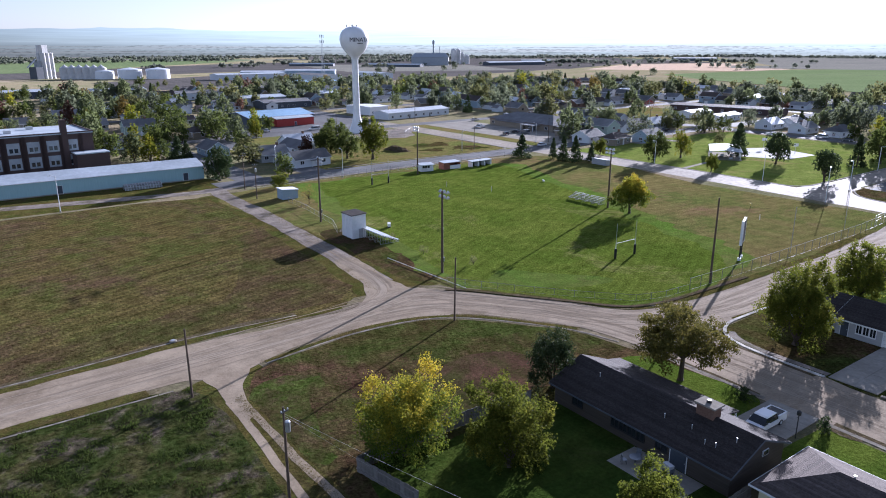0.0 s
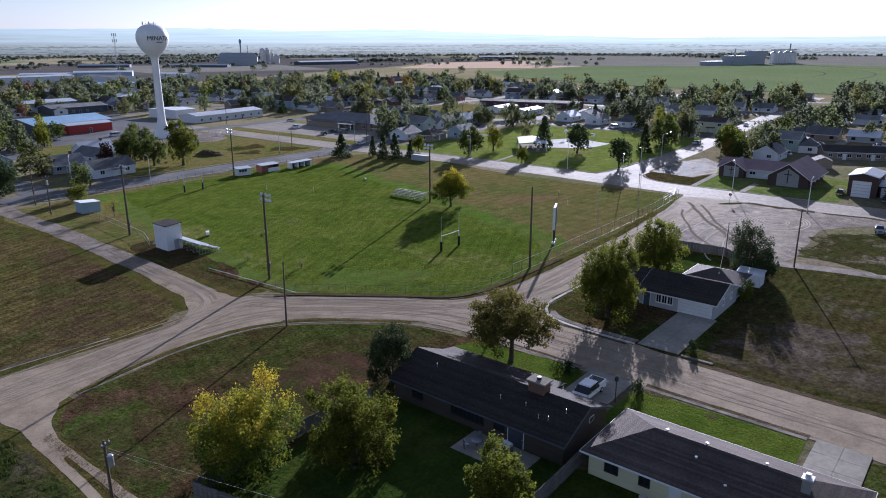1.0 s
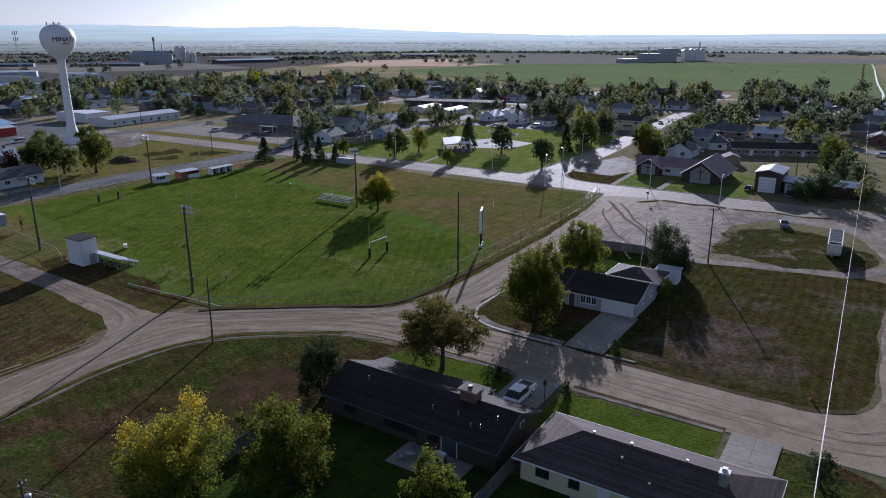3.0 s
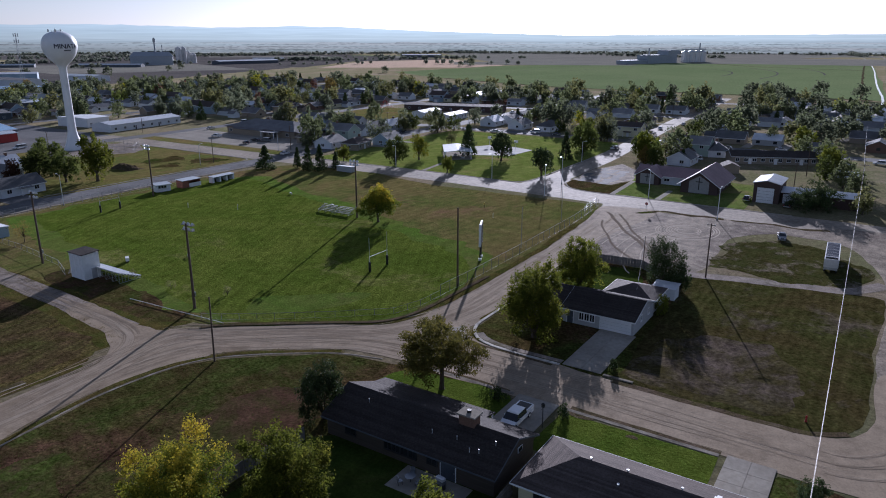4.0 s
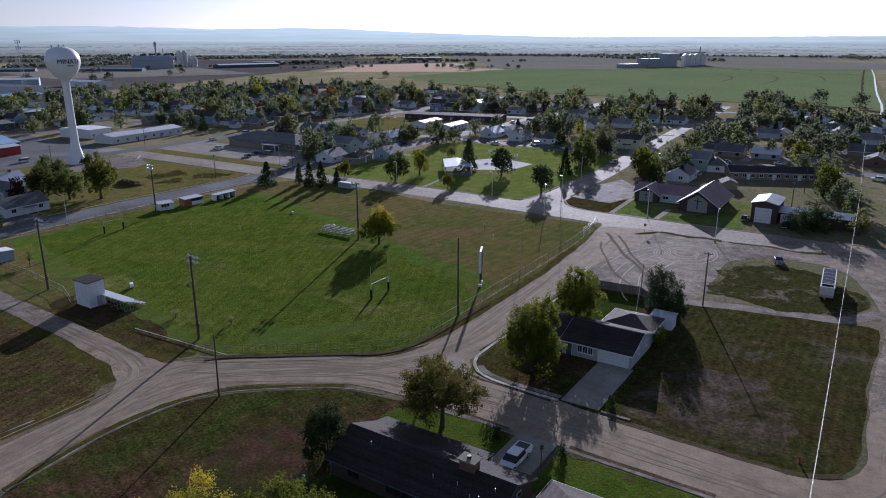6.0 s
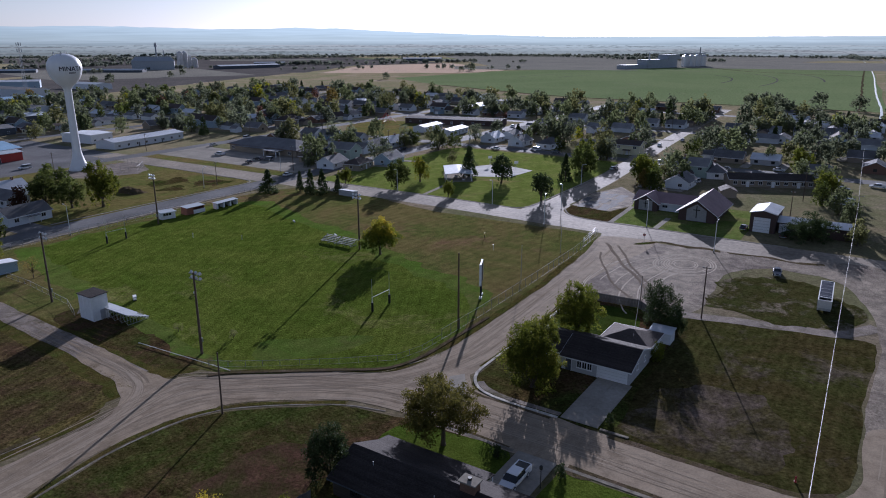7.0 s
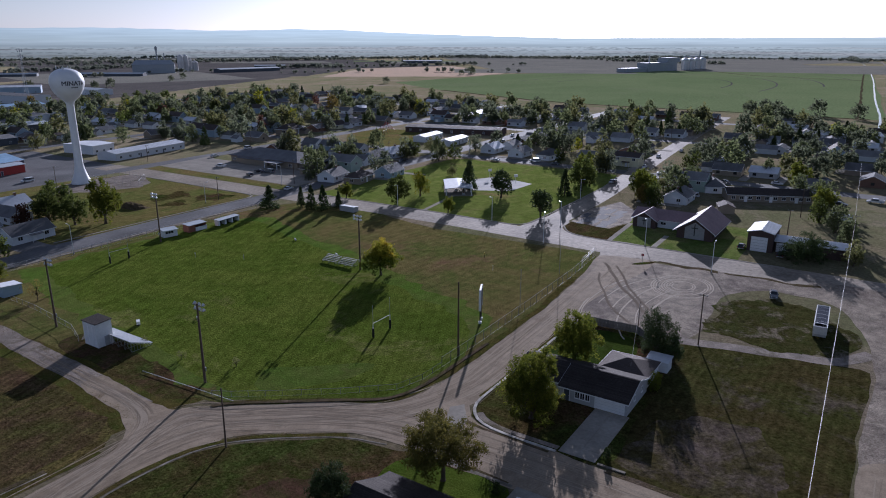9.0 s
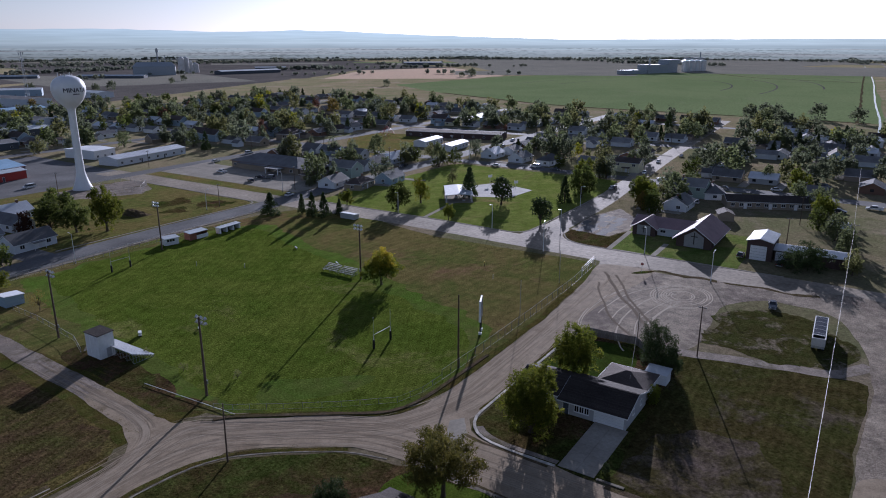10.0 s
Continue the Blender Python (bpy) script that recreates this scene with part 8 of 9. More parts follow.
for x, y in ((262, 134), (268, 150)):
    k = Kind()
    k.add("post", Shape().tube((0, 0, 0), (0, 0, 3.2), 0.08, n=8), "galvanised")
    k.add("backboard", Shape().box(-0.9, 0.2, 2.8, 0.9, 0.26, 3.9), "white_paint")
    k.add("hoop", Shape().lathe([(0.23, 3.0), (0.25, 3.03)], 12, 0, -0.1), "red_metal")
    k.put("basketball_hoop", "basketball hoop with white backboard", "hoop", x, y, 0.08, 140)
k = Kind()
for sx in (-4, 4):
    k.add("frame_leg", Shape().tube((sx, -1.2, 0), (sx, 0, 2.6), 0.06, n=6).tube((sx, 1.2, 0), (sx, 0, 2.6), 0.06, n=6), "red_metal")
k.add("top_bar", Shape().tube((-4, 0, 2.6), (4, 0, 2.6), 0.06, n=6), "red_metal")
for sx in (-2.5, -0.8, 0.8, 2.5):
    w = k.add("swing_seat", Shape().box(sx - 0.25, -0.1, 0.5, sx + 0.25, 0.1, 0.55), "rubber")
    k.add("chain", Shape().tube((sx - 0.22, 0, 0.55), (sx - 0.22, 0, 2.6), 0.015, n=4).tube((sx + 0.22, 0, 0.55), (sx + 0.22, 0, 2.6), 0.015, n=4), "galvanised", w)
k.put("swing_set", "red steel swing set with four seats", "swing", 364, 283, 0.04, 20)


# ---- the town ----
WALLS = ["white_siding", "white_siding", "tan_siding", "grey_siding", "blue_siding", "cream_siding", "white_paint", "brown_brick", "green_siding", "white_siding"]
# Shingle greys are raised to stand in for haze over the town.
ROOFS = ["shingle_grey", "shingle_slate", "shingle_brown", "shingle_grey", "shingle_slate", "shingle_brown", "shingle_slate", "shingle_brown", "shingle_grey", "roof_metal"]
TONE = {"white_siding": "white-sided", "white_paint": "white painted", "tan_siding": "tan-sided", "grey_siding": "grey-sided", "blue_siding": "blue-grey sided", "cream_siding": "cream-sided", "brown_brick": "brown brick", "green_siding": "pale green"}
ROOFTONE = {"shingle_grey": "grey shingle roof", "shingle_slate": "slate grey shingle roof", "shingle_brown": "brown shingle roof", "roof_metal": "pale metal roof"}
TOWN = []
rt = random.Random(11)
for i in range(10):
    k = Kind()
    L, D, wh, rise = rt.uniform(10, 14.5), rt.uniform(7.5, 9), (4.8 if i in (5, 8) else rt.choice([2.6, 2.7, 2.8])), rt.uniform(1.8, 3.0)
    if i % 4 == 2:
        ri = hip_body(k, L, D, wh, rise, WALLS[i], ROOFS[i], 0.5)
    else:
        ri = gable_body(k, L, D, wh, rise, WALLS[i], ROOFS[i], 0.45)
    for side, ats in (("S", (-L * 0.32, L * 0.3)), ("N", (-L * 0.3, L * 0.25)), ("W", (0,)), ("E", (D * 0.15,))):
        for at in ats:
            window_at(k, side, at, wh - 1.7, 1.4, 1.1, L / 2, D / 2, sill=False)
    door_at(k, "S", 0.2, 1.0, 2.05, L / 2, D / 2, "door_white")
    if i % 3 != 1:
        c = k.add("chimney", Shape().box(L * 0.2, -0.4, wh, L * 0.2 + 0.7, 0.4, wh + rise + 0.9), "brown_brick")
        k.add("chimney_cap", Shape().box(L * 0.2 - 0.08, -0.48, wh + rise + 0.9, L * 0.2 + 0.78, 0.48, wh + rise + 1.0), "concrete", c)
    if i % 2:
        k.add("porch_roof", Shape().slab([(-1.8, -D / 2 - 1.7, 2.3), (2.2, -D / 2 - 1.7, 2.3), (2.2, -D / 2, 2.6), (-1.8, -D / 2, 2.6)], 0.12), ROOFS[i])
        for sx in (-1.6, 2.0):
            k.add("porch_post", Shape().box(sx - 0.07, -D / 2 - 1.6, 0, sx + 0.07, -D / 2 - 1.46, 2.2), "white_paint")
    if i % 2 == 0:
        k.add("drive_slab", Shape().box(L / 2 + 0.5, -D / 2 - 9, 0, L / 2 + 4.2, D / 2 - 1, 0.1), "concrete")
    TOWN.append((k, TONE[WALLS[i]] + " house with " + ROOFTONE[ROOFS[i]]))
# the same houses for the outer streets, with fewer parts to show
OUTER = []
for i in range(8):
    k = Kind()
    L, D, wh, rise = rt.uniform(10, 14), rt.uniform(7.5, 9), rt.choice([2.6, 2.8, 2.7, 4.6]), rt.uniform(1.8, 2.8)
    gable_body(k, L, D, wh, rise, WALLS[i], ROOFS[(i * 3) % 10], 0.45)
    for sx, sy in ((-1, -1), (1, -1)):
        x, y = sx * L * 0.3, sy * D / 2
        k.add("window", Shape().box(x - 0.75, y - 0.06, wh - 1.75, x + 0.75, y + 0.02, wh - 0.55), "dark_glass")
    k.add("window", Shape().box(-L / 2 - 0.06, -0.7, wh - 1.75, -L / 2 + 0.02, 0.7, wh - 0.55), "dark_glass")
    k.add("drive_slab", Shape().box(L / 2 + 0.5, -D / 2 - 9, 0, L / 2 + 4.2, D / 2 - 1, 0.1), "concrete")
    OUTER.append((k, TONE[WALLS[i]] + " house with " + ROOFTONE[ROOFS[(i * 3) % 10]]))
OUT = []
for i in range(4):
    k = Kind()
    gable_body(k, rt.uniform(5, 8), rt.uniform(4.5, 6), 2.4, rt.uniform(1.0, 1.6), WALLS[i * 2], ROOFS[i + 1], 0.3, trim="")
    k.add("door", Shape().box(-1.2, -rt.uniform(2.9, 3.0), 0, 1.2, -2.2, 2.0), "door_white")
    OUT.append(k)
TAKEN = [(197, 30, 252, 90), (196, 94, 308, 194), (200, 228, 262, 296), (184, 300, 262, 392), (100, 205, 200, 296), (250, 14, 290, 60), (190, 4, 226, 34), (300, 210, 440, 318), (104, 300, 200, 420), (-40, 205, 68, 300), (226, -5, 304, 60), (292, -5, 362, 28), (318, 148, 342, 182)]
STREETS_X, STREETS_Y = (98, 193, 314, 432, 549), (-22, 90, 205, 308, 416, 524, 634)


def free(x, y, m=0.0):
    return not any(a - m < x < c + m and b - m < y < d + m for a, b, c, d in TAKEN)


def on_street(x, y, m):
    return any(abs(x - s - 0.01 * y) < m for s in STREETS_X if not (s == 98 and y < 195)) or any(abs(y - s - 0.02 * (x - 200)) < m for s in STREETS_Y) or (y < 110 and abs(y - 92 - 0.05 * (x - 200)) < m + 2)


def in_town(x, y):
    if y > 424 and 60 < x < 560:
        return y < 640
    if x < 196 or y < 0:
        return False
    return x < 575 + 0.12 * max(0, y - 120) - (90 if y < 60 else 0) * 0.2 and y < 640


def yard(x, y, turn):
    a, lab = rt.choice(OUTER if x > 300 or y > 300 else TOWN)
    a.put("house", lab + " among trees", "house", x, y, 0, turn + rt.uniform(-2, 2), group="town houses")
    for _ in range(rt.choice([0, 1, 1, 2])):
        ox, oy = x + rt.choice([-1, 1]) * rt.uniform(11, 16), y + rt.uniform(-8, 8)
        if free(ox, oy) and not on_street(ox, oy, 9):
            rt.choice(OUT).put("outbuilding", "small garage or shed behind a town house", "shed", ox, oy, 0, turn + rt.choice([0, 90]), group="sheds")


for sx in STREETS_X:
    for side in (-1, 1):
        y = -4.0
        while y < 620:
            y += rt.uniform(14, 20)
            x = sx + 0.01 * y + side * rt.uniform(17, 24)
            if in_town(x, y) and free(x, y, 6) and not on_street(x, y, 12) and rt.random() < 0.93:
                yard(x, y, 90 if side < 0 else -90)
for sy in STREETS_Y[1:]:
    for side in (-1, 1):
        x = 100.0
        while x < 600:
            x += rt.uniform(16, 22)
            y = sy + 0.02 * (x - 200) + side * rt.uniform(18, 26)
            if in_town(x, y) and free(x, y, 6) and not on_street(x, y, 12) and min(abs(x - s) for s in STREETS_X) > 38 and rt.random() < 0.8:
                yard(x, y, 0 if side > 0 else 180)
for x, y, tn, i in ((102, 219, 8, 1), (111, 247, 95, 1), (96, 236, 0, 3), (118, 262, 5, 9), (84, 262, 90, 4), (58, 300, 0, 0), (30, 312, 90, 5), (76, 340, 0, 8), (40, 345, 90, 0), (12, 330, 0, 6), (64, 375, 0, 3), (20, 380, 90, 1), (-20, 330, 0, 9), (-30, 370, 0, 2),
                    (96, 318, 90, 2), (44, 322, 0, 4), (2, 352, 90, 7), (-8, 308, 0, 0), (84, 364, 90, 6), (34, 402, 0, 3), (-14, 398, 90, 0), (58, 412, 0, 8), (88, 408, 90, 1), (-44, 344, 0, 4), (284, 71, 20, 2), (293, 60, 20, 6), (226, 205, 10, 0), (229, 193, 12, 2), (247, 190, 8, 4), (248, 217, 90, 8), (234, 223, 5, 2), (331, 167, 180, 0), (330, 150, 175, 6), (335, 186, 182, 9), (333, 109, -90, 5), (254, 227, 10, 3), (264, 222, 95, 0), (276, 221, 5, 4), (291, 222, 0, 9), (500, 25, 90, 0), (150, 440, 0, 0), (98, 352, 0, 5), (312, 26, 90, 3), (240, 92 + 14, 0, 0)):
    if (x, y) != (240, 106):
        TOWN[i][0].put("house", TOWN[i][1] + " by the side street", "house", x, y, 0, tn, group="town houses")
# trees of the town: thick behind the park, thinner at the edges
count = 0
while count < 690:
    x, y = rt.uniform(60, 640), rt.uniform(-2, 640)
    if not in_town(x, y) or not free(x, y, -1) or on_street(x, y, 6.5):
        continue
    if noise.noise((x / 45, y / 45, 3.3)) < -0.28 + 0.25 * (rt.random() - 0.5):
        continue
    count += 1
    if rt.random() < 0.09:
        conifer(rt.randrange(3), x, y, rt.uniform(6, 11), "among town houses", rt.uniform(0.8, 1.2))
    else:
        i = rt.choices(range(10), (15, 12, 15, 11, 16, 14, 2, 1, 1, 13))[0]
        far_tree(i, x, y, rt.choice([rt.uniform(4, 8), rt.uniform(7, 11), rt.uniform(9, 14.5)]), "among town houses", rt.uniform(0.8, 1.15))
for _ in range(74):
    x, y = rt.uniform(-60, 104), rt.uniform(300, 440)
    far_tree(rt.choices(range(12), (6, 4, 5, 3, 2, 2, 3, 4, 3, 2, 30, 28))[0], x, y, rt.uniform(5, 13), "among town houses", rt.uniform(0.85, 1.15))
for _ in range(130):
    x, y = rt.uniform(-60, 500), rt.uniform(440, 780)
    far_tree(rt.choices(range(12), (8, 6, 6, 5, 3, 3, 5, 4, 3, 3, 26, 22))[0], x, y, rt.uniform(5, 10), "among the works halls", rt.uniform(0.85, 1.25))
for x, y, i, h in ((296, 29, 0, 9), (288, 20.5, 2, 9), (275, 82, 1, 9), (271, 79, 0, 8), (328, 77.6, 10, 10), (338, 47, 0, 8), (303, 190.5, 11, 8), (318, 139, 10, 7), (300, 214, 10, 8), (60, 256, 6, 9.5), (56, 262, 0, 10), (88, 206, 10, 7), (36, 286, 2, 12), (48, 296, 0, 14), (22, 292, 10, 10), (70, 292, 10, 9), (95, 262, 10, 8), (103, 290, 0, 11), (116, 300, 6, 8), (118, 306, 10, 8), (254, 77, 7, 7), (252, 72, 10, 9), (230, 8, 0, 8), (246, 12, 0, 9), (258, 18, 10, 8)):
    far_tree(i, x, y, h, "by the side street", 1.0)
for x, y, tn in ((262, 66, 80), (276, 64, 90), (330, 120, 10), (312, 60, 90), (316, 140, 92), (309, 170, 90), (318, 88, 90), (345, 196, 0), (286, 100, 5), (300, 92, 5)):
    park(rt.choice(["car", "van"]), rt.choice(["car_white", "car_grey"]), x, y, tn, "parked in the town")
k = Kind()
k.add("body", Shape().box(-3.2, -1.2, 0.6, 3.2, 1.2, 2.9), "white_siding")
k.add("window", Shape().box(-1.5, -1.24, 1.6, 0.2, -1.2, 2.3), "dark_glass")
k.add("door", Shape().box(0.9, -1.24, 0.7, 1.6, -1.2, 2.5), "door_white")
for sy in (-1.1, 1.1):
    k.add("wheel", Shape().tube((-0.3, sy - 0.1, 0.35), (-0.3, sy + 0.1, 0.35), 0.35, n=12), "rubber")
k.put("camper_trailer", "white camper trailer parked by the apartments", "trailer", 262, 12, 0, 70)


# ---- poles, vehicles, fences and play things through the town ----
hall("blue_hall", "long blue-grey metal works hall", 425, 888, 66, 22, 7.5, 1.6, "blue_siding", "roof_metal", -32, 6, 1, 0)
hall("blue_annex", "long blue-grey metal works annexe", 372, 918, 60, 20, 6.0, 1.4, "blue_siding", "roof_metal", -32, 4, 1, 0)
rp = random.Random(77)
for sx in (320, 438):
    for y in range(30, 400, 90):
        x = sx + 0.01 * y
        utility_pole(x + rp.uniform(-0.5, 0.5), y + rp.uniform(-6, 6), rp.uniform(8.5, 10.5), "wooden utility pole along a town street", arm=1.8, turn=90)
for sy in (212, 314):
    for x in range(215, 460, 60):
        utility_pole(x + rp.uniform(-6, 6), sy + 0.02 * (x - 200) + rp.uniform(-0.5, 0.5), rp.uniform(8.5, 10.5), "wooden utility pole along a town street", arm=1.8)
for x, y, tn in ((300, 85, 5), (330, 100, 5), (366, 104, 5), (392, 99, 5), (320, 40, 90), (308, 120, 90), (318, 152, 90), (309, 205, 90), (318, 232, 90), (330, 208, 2), (372, 200, 2), (400, 208, 2), (262, 201, 2), (282, 208, 2), 
                 (240, 300, 2), (270, 308, 2), (112, 306, 2), (150, 312, 2), (128, 318, 90), (290, 14, 80), (296, 22, 80), (340, 24, 60)):
    kind = rp.choice(["car", "van", "pickup", "car"])
    tone = rp.choice(["car_white", "car_grey", "car_dark", "car_white"])
    if (kind, tone) not in VEH:
        kind, tone = "car", "car_white"
    park(kind, tone, x, y, tn + rp.choice([0, 180]) + rp.uniform(-3, 3), "parked in the town")
for _ in range(8):
    x, y = rp.uniform(225, 420), rp.uniform(10, 400)
    if in_town(x, y) and free(x, y, 8) and not on_street(x, y, 22):
        a, b = rp.uniform(10, 18), rp.uniform(8, 14)
        board_fence("yard_fence", "weathered board fence round a town yard", [(x, y), (x + a, y + 0.02 * a), (x + a, y + b)][:rp.choice([2, 3])], 1.6, rp.choice(["grey_wood", "white_paint"]))
# earth heap and play frame
h = Shape()
for i in range(9):
    for j in range(13):
        u, v = i / 8 * 2 - 1, j / 12 * 2 - 1
        z = max(0, 1 - u * u - v * v) ** 0.7 * (1.5 + 0.9 * noise.noise((u * 2.3, v * 3.1, 0.4)))
        h.v.append((u * 3.2, v * 6.5, z - 0.02))
h.f = [(i * 13 + j, (i + 1) * 13 + j, (i + 1) * 13 + j + 1, i * 13 + j + 1) for i in range(8) for j in range(12)]
tagged(new("earth_mound", h.mesh("earth_mound", "dirt_edge")), "dark mound of dumped earth on dry grass", "earth mound").location = (146, 231, 0.05)
k = Kind()
for i in range(6):
    w = math.pi * i / 3
    k.add("net_rope", Shape().tube((6.5 * math.cos(w), 6.5 * math.sin(w), 0), (0, 0, 6.0), 0.1, n=5), "red_metal")
for z in (1.5, 3.0, 4.4):
    q = 6.5 * (1 - z / 6.0)
    s = Shape()
    for i in range(6):
        a, b = math.pi * i / 3, math.pi * (i + 1) / 3
        s.tube((q * math.cos(a), q * math.sin(a), z), (q * math.cos(b), q * math.sin(b), z), 0.08, n=4)
    k.add("net_ring", s, "red_metal")
k.add("mast", Shape().tube((0, 0, 0), (0, 0, 6.2), 0.12, n=8), "galvanised")
k.put("climbing_net", "red rope climbing pyramid on the school ground", "play frame", 380, 294, 0.05)
TOWN[2][0].put("house", TOWN[2][1] + " beside the school ground", "house", 332, 337, 0, 20, (1.5, 1.5, 1.4), "town houses")
# trees in the yards of the outer houses
for x, y, i, hh in ((663, 101, 4, 11), (655, 112, 0, 10), (648, 90, 5, 11), (600, 100, 4, 13), (590, 88, 0, 12), (585, 78, 5, 12), (575, 70, 4, 11), (560, 60, 3, 11), (545, 50, 9, 10), (520, 44, 4, 9), (470, 60, 5, 10), (452, 44, 4, 9), (430, 16, 9, 9), (398, 40, 0, 9), (380, 18, 4, 8), (350, 40, 1, 9)):
    far_tree(i, x, y, hh, "among town houses", 1.25)
for x, y, tn, i in ((516, 27, 5, 3), (490, 22, 90, 2), (468, 33, 5, 7), (440, 38, 90, 1), (418, 53, 0, 6), (412, 26, 5, 4), (455, 12, 5, 0), (500, 50, 5, 1), (540, 30, 90, 6), (366, 12, 90, 2), (340, 6, 0, 7)):
    OUTER[i][0].put("house", OUTER[i][1] + " at the town edge", "house", x, y, 0, tn, group="town houses")


# ---- tufts of weeds and dry stalks on the near ground ----
def tufts(name, label, spots, lo, hi, material, seed, blades=7, spread=0.22):
    r = np.random.RandomState(seed)
    c = np.repeat(np.array(spots), blades, 0)
    n = len(c)
    big = np.repeat(r.uniform(lo, hi, len(spots)), blades)
    p = np.stack([c[:, 0] + r.normal(size=n) * spread, c[:, 1] + r.normal(size=n) * spread, np.full(n, 0.0)], 1)
    w = r.rand(n) * 2 * math.pi
    side = np.stack([np.cos(w), np.sin(w), np.zeros(n)], 1) * (0.015 + 0.035 * r.rand(n, 1))
    up = np.stack([r.normal(size=n) * 0.4, r.normal(size=n) * 0.4, np.ones(n)], 1) * (big * (0.6 + 0.6 * r.rand(n)))[:, None]
    v = np.stack([p - side * 0.6, p + side * 0.6, p + up * 0.7 + side, p + up, p + up * 0.7 - side], 1).reshape(-1, 3)
    me = bpy.data.meshes.new(name)
    me.vertices.add(n * 5)
    me.vertices.foreach_set("co", v.astype(np.float32).ravel())
    me.loops.add(n * 5)
    me.loops.foreach_set("vertex_index", np.arange(n * 5, dtype=np.int32))
    me.polygons.add(n)
    me.polygons.foreach_set("loop_start", np.arange(0, n * 5, 5, dtype=np.int32))
    me.materials.append(MATS[material])
    me.update(calc_edges=True)
    tagged(new(name, me), label, "grass", kind="stuff")


rg = random.Random(31)


def scatter(n, x0, x1, y0, y1, size, cut, salt):
    out = []
    while len(out) < n:
        x, y = rg.uniform(x0, x1), rg.uniform(y0, y1)
        if noise.noise((x / size, y / size, salt)) > cut:
            out.append((x, y))
    return out


def along(pts, n, w):
    ps = smooth_line([Vector(p) for p in pts], False, 1.0)
    out = []
    for _ in range(n):
        q = rg.choice(ps)
        out.append((q.x + rg.gauss(0, w) + rg.uniform(-0.5, 0.5), q.y + rg.gauss(0, w)))
    return out


tufts("weed_tuft", "green weed tufts on the patchy plot", scatter(3000, -12, 20.4, 36, 78, 2.0, 0.12, 2.2), 0.08, 0.26, "leaf_weed", 1, 18, 0.3)
tufts("verge_tuft", "straw and olive tufts along verges and kerbs", along([(-30, 79.4), (15, 79.5)], 500, 0.5) + along([(-30, 90.8), (0, 90.6), (24, 92.2), (45, 91.3)], 500, 0.5)
      + along([(30, 79.8), (42, 81.5), (52, 80.8), (59, 78.1), (65, 72), (70.4, 63.6)], 420, 0.3) + along([(67.6, 86.8), (70, 83.8), (73.4, 79), (79, 70.7), (84, 64.4), (92, 62.3), (130, 62)], 520, 0.6) + along([(23.7, 72), (23.7, 40)], 420, 0.35)
      + along([(55.5, 96), (56.8, 120), (58, 150), (58.8, 186)], 320, 0.5) + along([(62, 96), (62.4, 120), (63, 150), (64, 186)], 320, 0.8), 0.04, 0.11, "leaf_straw", 2, 10, 0.3)
tufts("stalk_tuft", "reddish dry stalks standing in the mown meadow", scatter(1500, -20, 54, 93, 186, 9.0, -0.1, 5.5), 0.06, 0.2, "leaf_straw", 3, 8, 0.5)
tufts("plot_tuft", "olive grass tufts on the corner plot", scatter(700, 27, 68, 56, 78, 5.0, 0.0, 8.5), 0.04, 0.1, "leaf_weed", 4, 8, 0.5)
k = Kind()
k.add("post", Shape().box(-0.06, -0.06, 0, 0.06, 0.06, 1.5), "wood_pole")
k.add("cap", Shape().box(-0.3, -0.08, 1.0, 0.3, 0.08, 1.5), "marker_yellow")
k.put("marker_post", "yellow marker board on a dark post in dry turf", "marker", 162.0, 91.9, 0.02, 30)
k = Kind()
k.add("box", Shape().box(-0.7, -0.35, 0.25, 0.7, 0.35, 0.95), "white_paint")
for sx in (-0.6, 0.6):
    k.add("foot", Shape().box(sx - 0.06, -0.3, 0, sx + 0.06, 0.3, 0.26), "black_steel")
k.put("kit_box", "white kit box on dark feet beside the bleacher", "box", 79.6, 129.6, 0.02, 60)
OUT[1].put("outbuilding", "dark shed behind the chapel", "shed", 256.7, 47.6, 0, 20, group="sheds")
hall("white_hall", "long hall with pale metal roof at the town edge", 494, 26, 34, 15, 4, 1.6, "white_siding", "roof_metal", -70, 4, 1)


# ---- industry and the far plain ----
def silo_cluster():
    k = Kind()
    for i, (x, y) in enumerate(((0, 0), (8, 0), (16, 0), (0, 8), (8, 8))):
        k.add("silo", Shape().lathe([(4.2, 0), (4.2, 38), (3.9, 38.6), (0.5, 39)], 20, x, y), "silo_concrete", smooth=False)
    k.add("head_house", Shape().box(-2, -3, 38, 9, 10, 50), "silo_concrete")
    k.add("leg_tower", Shape().box(-12, 0, 0, -4, 8, 27), "grey_sheet")
    k.add("bin_house", Shape().box(-20, -4, 0, -6, 12, 18), "dark_shed")
    k.add("conveyor", Shape().slab([(-30, 2, 18), (-12, 2, 30), (-12, 5, 30), (-30, 5, 18)], 1.2), "galvanised")
    k.put("grain_elevator", "tall pale concrete grain elevator with dark head house", "grain elevator", 123, 1000, 0, 35, scale=(0.72, 0.72, 0.8))


